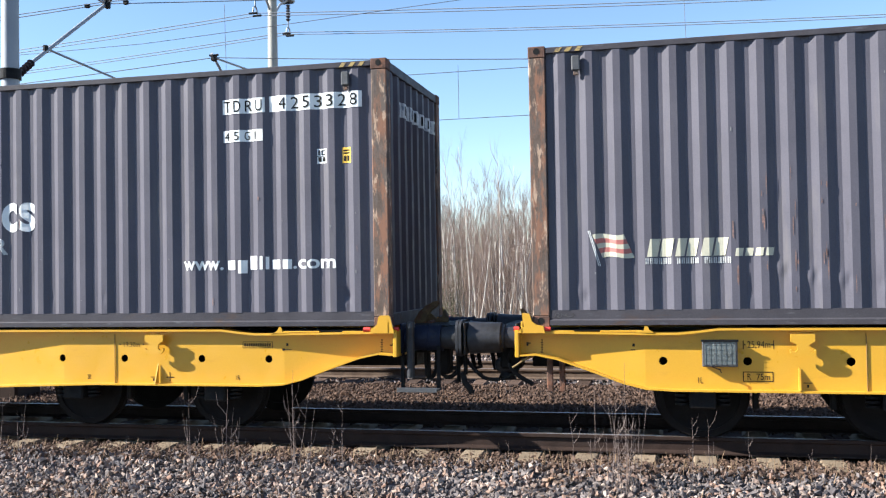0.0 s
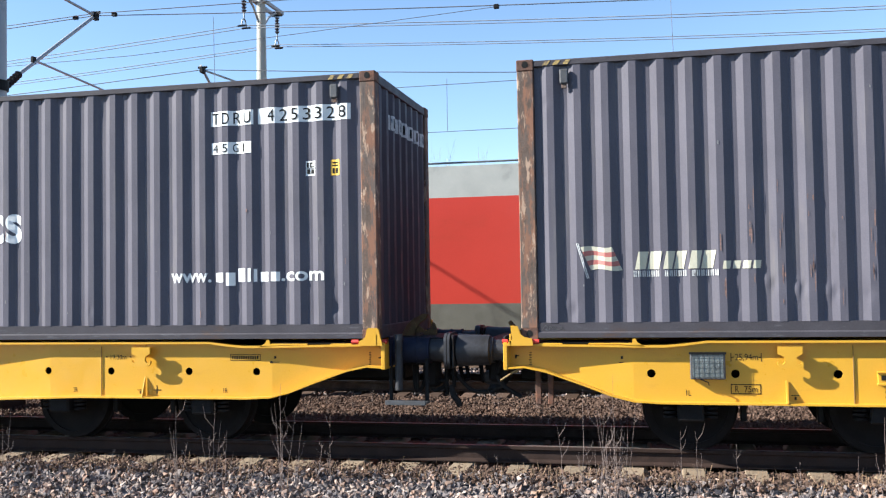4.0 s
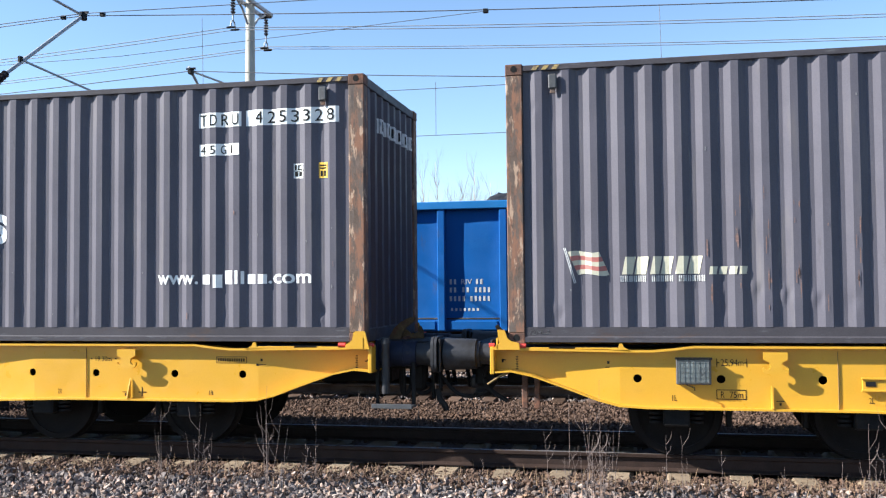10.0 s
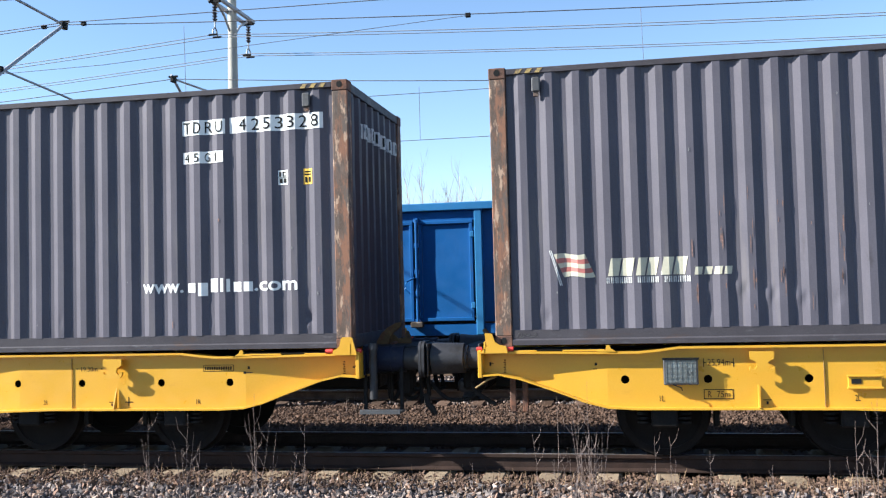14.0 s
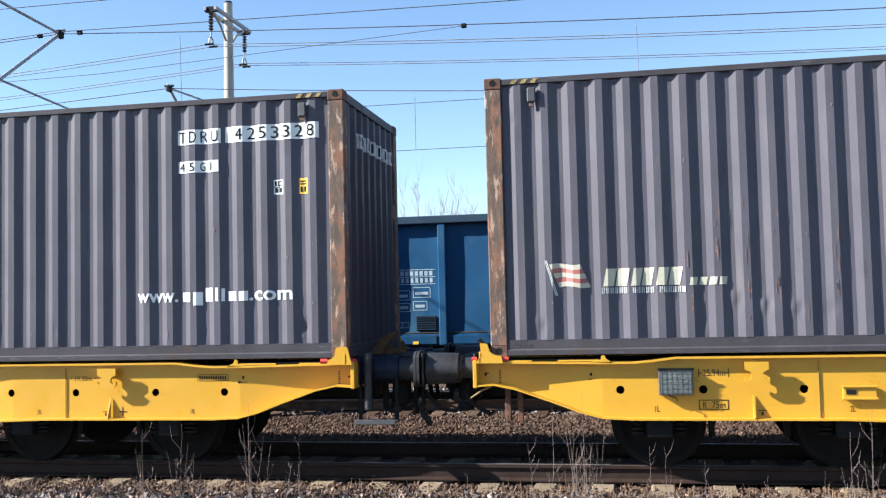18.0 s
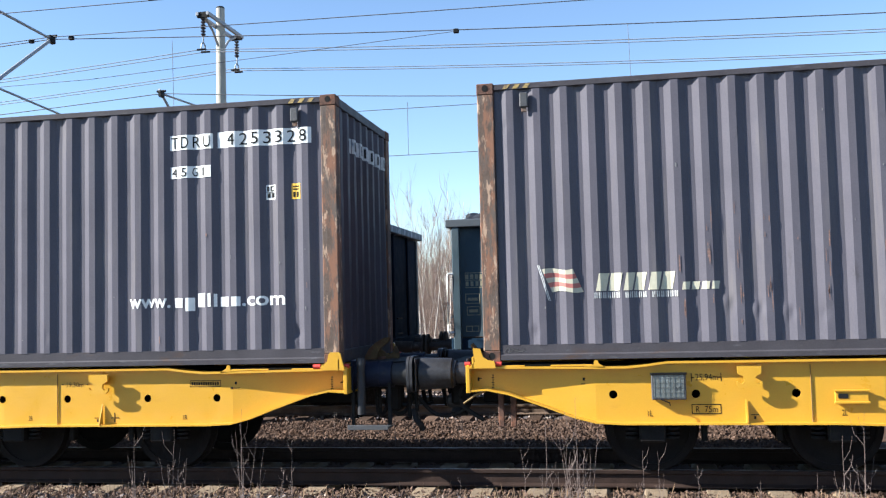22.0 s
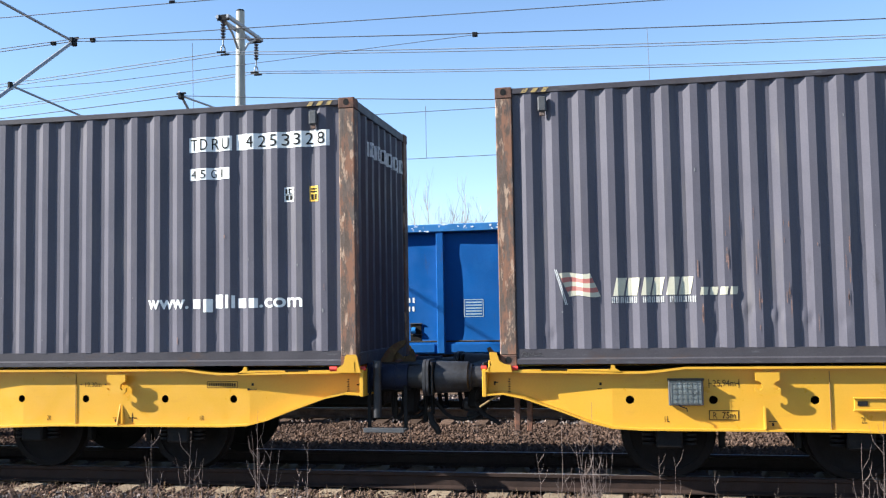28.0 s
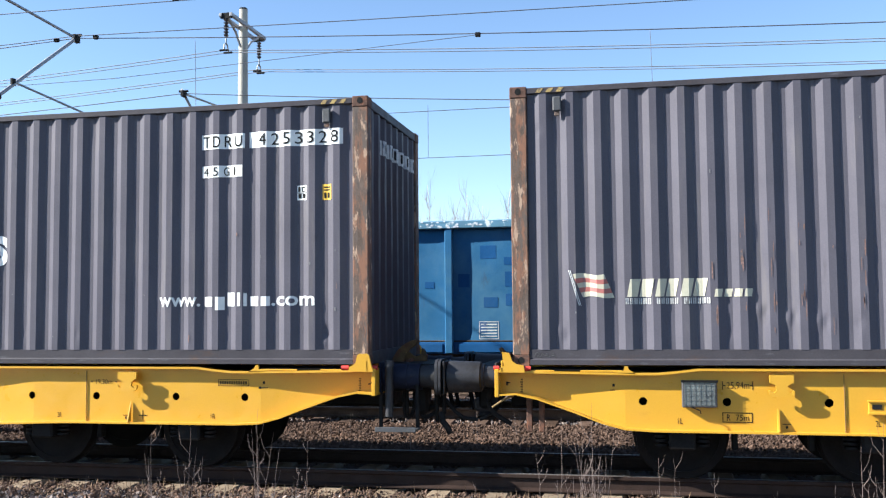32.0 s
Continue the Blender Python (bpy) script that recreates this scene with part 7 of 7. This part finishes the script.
scatter_stones("brown_stones", "brown dusty ballast stones beside the sleepers", ballast_brown, [(-9, 3.8, 9.55, 10.20, 6200), (-8, 3, 8.2, 9.0, 900)], 0.048, 42, 0.024)
scatter_stones("crib_stones", "dark brown ballast stones between the rails", ballast_brown, [(-9, 3.8, 10.35, 11.75, 5200)], 0.05, 43, -0.02)
scatter_stones("middle_stones", "brown ballast stones between the tracks", ballast_brown, [(-9.0, 2.6, 12.0, 16.6, 22000), (-14, -9.0, 12.0, 16.6, 7000)], 0.05, 44)
scatter_stones("far_stones", "pale ballast stones of the far tracks", ballast_grey, [(-9.5, 1.5, 16.6, 23.5, 15000), (-17, -9.5, 16.6, 23.5, 6000)], 0.06, 45, 0.01)

# ---- marks on the containers ----
def on_box(c, s, bm, x, z, mat, name, x0, proud=0.004, label=""):
    """Lays flat marks, their lower left corner at (x, z) in the place, onto the side wall of container c."""
    moved(bm, x - x0, 0, z - BASE)
    part(name, drape(bm, 0.18, 12.0, s, proud), mat, c, label)


LX, RX = LEFT_END - 12.192, RIGHT_END
# container number, two white bands with black characters
on_box(left_box, s_left, quads([(0, 0.515, 0, 0.165), (0.56, 1.64, 0, 0.175)]), -4.85, 3.540, white_paint, "number_band", LX, 0.004, "white painted band behind black characters")
x = -4.835
for ch, w in (("T", 0.085), ("D", 0.085), ("R", 0.085), ("U", 0.085)):
    on_box(left_box, s_left, lettering(ch, 0.125, w), x, 3.560, black_paint, "letter", LX, 0.007)
    x += 0.128
x = -4.17
for ch in "4253328":
    on_box(left_box, s_left, lettering(ch, 0.130, 0.085), x, 3.564, black_paint, "digit", LX, 0.007)
    x += 0.137
on_box(left_box, s_left, quads([(0, 0.485, 0, 0.13)]), -4.845, 3.226, white_paint, "number_band", LX)
x = -4.825
for ch in "45G1":
    on_box(left_box, s_left, lettering(ch, 0.095, 0.06 if ch != "1" else 0.022), x, 3.243, black_paint, "digit", LX, 0.007)
    x += 0.12
# small plates
on_box(left_box, s_left, quads([(0, 0.115, 0, 0.16)]), -3.735, 2.945, white_paint, "small_plate", LX)
on_box(left_box, s_left, quads([(0.012, 0.034, 0.09, 0.145), (0.05, 0.10, 0.09, 0.102), (0.05, 0.062, 0.09, 0.145), (0.05, 0.10, 0.133, 0.145), (0.015, 0.05, 0.02, 0.07), (0.065, 0.10, 0.02, 0.07), (0.0, 0.115, 0.076, 0.082)]), -3.735, 2.945, black_paint, "plate_print", LX, 0.007)
on_box(left_box, s_left, quads([(0, 0.105, 0, 0.17)]), -3.448, 2.940, sign_yellow, "warning_plate", LX)
on_box(left_box, s_left, quads([(0.015, 0.09, 0.10, 0.115), (0.015, 0.09, 0.13, 0.145), (0.02, 0.045, 0.02, 0.08), (0.06, 0.085, 0.02, 0.08)]), -3.448, 2.940, black_paint, "plate_print", LX, 0.007)
# web address: its plain words lettered, the name between them as plain blocks
on_box(left_box, s_left, lettering("www.", 0.105, 0.49, 0.02), -5.348, 1.802, white_paint, "address_word", LX)
on_box(left_box, s_left, lettering(".com", 0.105, 0.50, 0.02), -4.028, 1.802, white_paint, "address_word", LX)
x = 0.0
for w, lo, h in ((0.10, 0, 0.105), (0.10, -0.04, 0.145), (0.09, 0, 0.15), (0.035, 0, 0.15), (0.035, 0, 0.14), (0.10, 0, 0.105), (0.10, 0, 0.105)):
    on_box(left_box, s_left, quads([(x, x + w, lo, lo + h)]), -4.805, 1.802, white_paint, "address_block", LX)
    x += w + 0.034
# last letters of the name that runs on to the left
on_box(left_box, s_left, lettering("s", 0.345, 0.20, 0.03), -7.455, 2.295, white_paint, "letter", LX)
on_box(left_box, s_left, lettering("c", 0.345, 0.21, 0.03), -7.69, 2.295, white_paint, "letter", LX)
on_box(left_box, s_left, lettering("i", 0.46, 0.07, 0.03), -7.80, 2.295, white_paint, "letter", LX)
on_box(left_box, s_left, lettering("R", 0.19, 0.155, 0.03), -7.78, 2.03, dull_white, "letter", LX)
# flag and name blocks on the right container
fl = bmesh.new()
quads([(-0.86, -0.853, 0, 0.36), (-0.845, -0.838, 0, 0.36)], fl)
for v in fl.verts:
    v.co.x += (0.36 - v.co.z) * 0.29
on_box(right_box, s_right, fl, 0.04, 1.775, white_paint, "flag_pole", RX)
for k in range(5):
    bm = bmesh.new()
    n = 10
    for i in range(n):
        a, b = i / n, (i + 1) / n
        def at(f, z):
            return Vector((0.315 * f + 0.10 * (1 - z), 0, 0.235 * z + 0.012 * math.sin(f * 6.0)))
        z0, z1 = 1 - (k + 1) / 5, 1 - k / 5
        bm.faces.new([bm.verts.new(p) for p in (at(a, z0), at(b, z0), at(b, z1), at(a, z1))])
    on_box(right_box, s_right, bm, -0.775, 1.858, cream_paint if k % 2 == 0 else flag_red, "flag_stripe", RX)


def slanted(x0, x1, z0, z1, lean=0.16, bm=None):
    own = bmesh.new() if bm is None else bm
    own.faces.new([own.verts.new((x + lean * (z - z0), 0, z)) for x, z in ((x0, z0), (x1, z0), (x1, z1), (x0, z1))])
    return own


for a, w in ((0.0, 0.235), (0.275, 0.20), (0.52, 0.235)):
    on_box(right_box, s_right, slanted(a, a + w * 0.44, 0, 0.178, 0.2), -0.235, 1.858, cream_paint, "name_block", RX, 0.004, "bold cream slanted block painted on the wall")
    on_box(right_box, s_right, slanted(a + w * 0.52, a + w, 0, 0.178, 0.2), -0.235, 1.858, cream_paint, "name_block", RX)
for k in range(4):
    on_box(right_box, s_right, slanted(0.095 * k, 0.095 * k + 0.072, 0, 0.078), 0.612, 1.850, cream_paint, "name_block", RX)
for k in range(19):
    if k not in (6, 12):
        on_box(right_box, s_right, quads([(0.044 * k, 0.044 * k + 0.012, 0, 0.060)]), -0.251, 1.784, dull_white, "name_bar", RX)
        on_box(right_box, s_right, quads([(0.044 * k + 0.019, 0.044 * k + 0.031, 0, 0.060)]), -0.251, 1.784, dull_white, "name_bar", RX)
# rust streaks and scuffs on the ridges
rust_streak = surface("rust_streak", (0.20, 0.118, 0.098), 0.8, vary=0.3, scale=20, layers=[((0.11, 0.10, 0.11), 14, 0.52, 0.64, (1, 1, 1))], bump=0.2)
chalk_trace = surface("chalk_trace", (0.12, 0.12, 0.12), 0.8, vary=0.2, scale=20, bump=0)
pale_scuff = surface("pale_scuff", (0.19, 0.19, 0.19), 0.6, vary=0.2, scale=20, bump=0)
rnd = random.Random(61)
for c, s0, x0, xa, xb, n, mat in ((right_box, s_right, RX, 0.4, 3.2, 46, rust_streak), (right_box, s_right, RX, -1.2, 3.2, 9, pale_scuff), (left_box, s_left, LX, -8.0, -3.2, 10, pale_scuff), (left_box, s_left, LX, -8.0, -3.2, 6, rust_streak)):
    own = bmesh.new()
    for _ in range(n):
        k = rnd.randrange(int((xa - x0 - s0) / PITCH), int((xb - x0 - s0) / PITCH) + 1)
        x, z = s0 + k * PITCH + rnd.uniform(0.212, 0.272), rnd.uniform(0.25, 1.5) if mat is rust_streak else rnd.uniform(0.3, 2.6)
        w, h = rnd.uniform(0.003, 0.009), rnd.uniform(0.02, 0.13) if mat is rust_streak else rnd.uniform(0.006, 0.025)
        pts = [(x + w * math.cos(a) * rnd.uniform(0.6, 1.2), z + h * math.sin(a) * rnd.uniform(0.7, 1.1)) for a in [q * math.pi / 4 for q in range(8)]]
        own.faces.new([own.verts.new((p, 0, q)) for p, q in pts])
    for v in own.verts:
        v.co.y = 0.012 + corr(v.co.x - s0) - 0.005
    for f in own.faces:
        f.normal_update()
        if f.normal.y > 0:
            f.normal_flip()
    part("scuff_patch", own, mat, c)["kind"] = "stuff"
# warning stripes at the corners, door bars on the end wall
def stripes(c, x0, x, n, z, f):
    bm = bmesh.new()
    for k in range(n):
        a = x - x0 + k * 0.105
        bm.faces.new([bm.verts.new((p, 0.0025, q)) for p, q in ((a, z - BASE), (a + 0.052, z - BASE), (a + 0.052 + f, z - BASE + 0.045), (a + f, z - BASE + 0.045))])
    part("warning_stripe", bm, worn_yellow, c, "worn yellow warning stripes")


stripes(left_box, LX, -3.46, 3, 3.980, 0.035)
stripes(right_box, RX, -1.13, 3, 3.980, 0.035)
# number band on the left container's end wall
def end_mark(rect, z, proud, mat, name):
    bm = bmesh.new()
    y0, y1, z0, z1 = rect
    bm.faces.new([bm.verts.new(p) for p in ((0, y0, z0), (0, y1, z0), (0, y1, z1), (0, y0, z1))])
    for y in folds(0.162, 2.276, 0.30)[1:-1]:
        bmesh.ops.bisect_plane(bm, geom=bm.verts[:] + bm.edges[:] + bm.faces[:], plane_co=(0, y, 0), plane_no=(0, 1, 0))
    for v in bm.verts:
        v.co = Vector((12.192 - 0.024 - corr(v.co.y - 0.30) + proud, v.co.y, v.co.z + z))
    part(name, bm, mat, left_box)


for k in range(11):
    y = 0.60 + 0.148 * k + (0.05 if k > 3 else 0)
    end_mark((y, y + 0.138, 0, 0.17), 2.36, 0.005, dull_white, "number_block")
    end_mark((y + 0.045, y + 0.085, 0.03, 0.14), 2.36, 0.008, black_paint, "number_bar")
# scrawl on the right container's rail
bm = stroke([(0, 0.03), (0.03, 0.08), (0.06, 0.05), (0.02, 0.02), (0.08, 0.03), (0.07, 0.075), (0.12, 0.03), (0.14, 0.07), (0.10, 0.045), (0.18, 0.025), (0.21, 0.07), (0.17, 0.055), (0.22, 0.03)], 0.005)
part("chalk_scrawl", moved(bm, 0.22, 0.012, 0.075), chalk_trace, right_box)


# ---- what moves ----
def way(t):
    """Metres that the passing train has gone at t seconds, smoothly between the whole seconds."""
    k = min(31, int(t))
    p = [TRAVEL[max(0, min(32, k + d))] for d in (-1, 0, 1, 2)]
    f = t - k
    return 0.5 * (2 * p[1] + (p[2] - p[0]) * f + (2 * p[0] - 5 * p[1] + 4 * p[2] - p[3]) * f * f + (3 * p[1] - p[0] - 3 * p[2] + p[3]) * f ** 3)


def motions():
    # the passing train and its wheels
    for ob, x in RUN:
        walk(ob, [(t * 0.5, pose(x + way(t * 0.5), TRACK2, 0)) for t in range(65)])
    for ws in ROLL:
        x = ws.matrix_basis.translation.x
        walk(ws, [(t * 0.1, pose(x, 0, 0.46, 0, math.degrees(way(t * 0.1) / 0.46) % 360, 0)) for t in range(321)])
    # the container train sets off at the end
    start = ((0.0, 0.0), (30.0, 0.0), (30.5, 0.018), (31.0, 0.045), (31.5, 0.084), (32.0, 0.129))
    for ob in (left_box, right_box, left_wagon, right_wagon):
        x, y, z = ob.matrix_basis.translation
        walk(ob, [(t, pose(x + d, y, z)) for t, d in start])
    for ws in left_sets + right_sets:
        x = ws.matrix_basis.translation.x
        walk(ws, [(t, pose(x, 0, 0.46, 0, math.degrees(d / 0.46), 0)) for t, d in start])


motions()
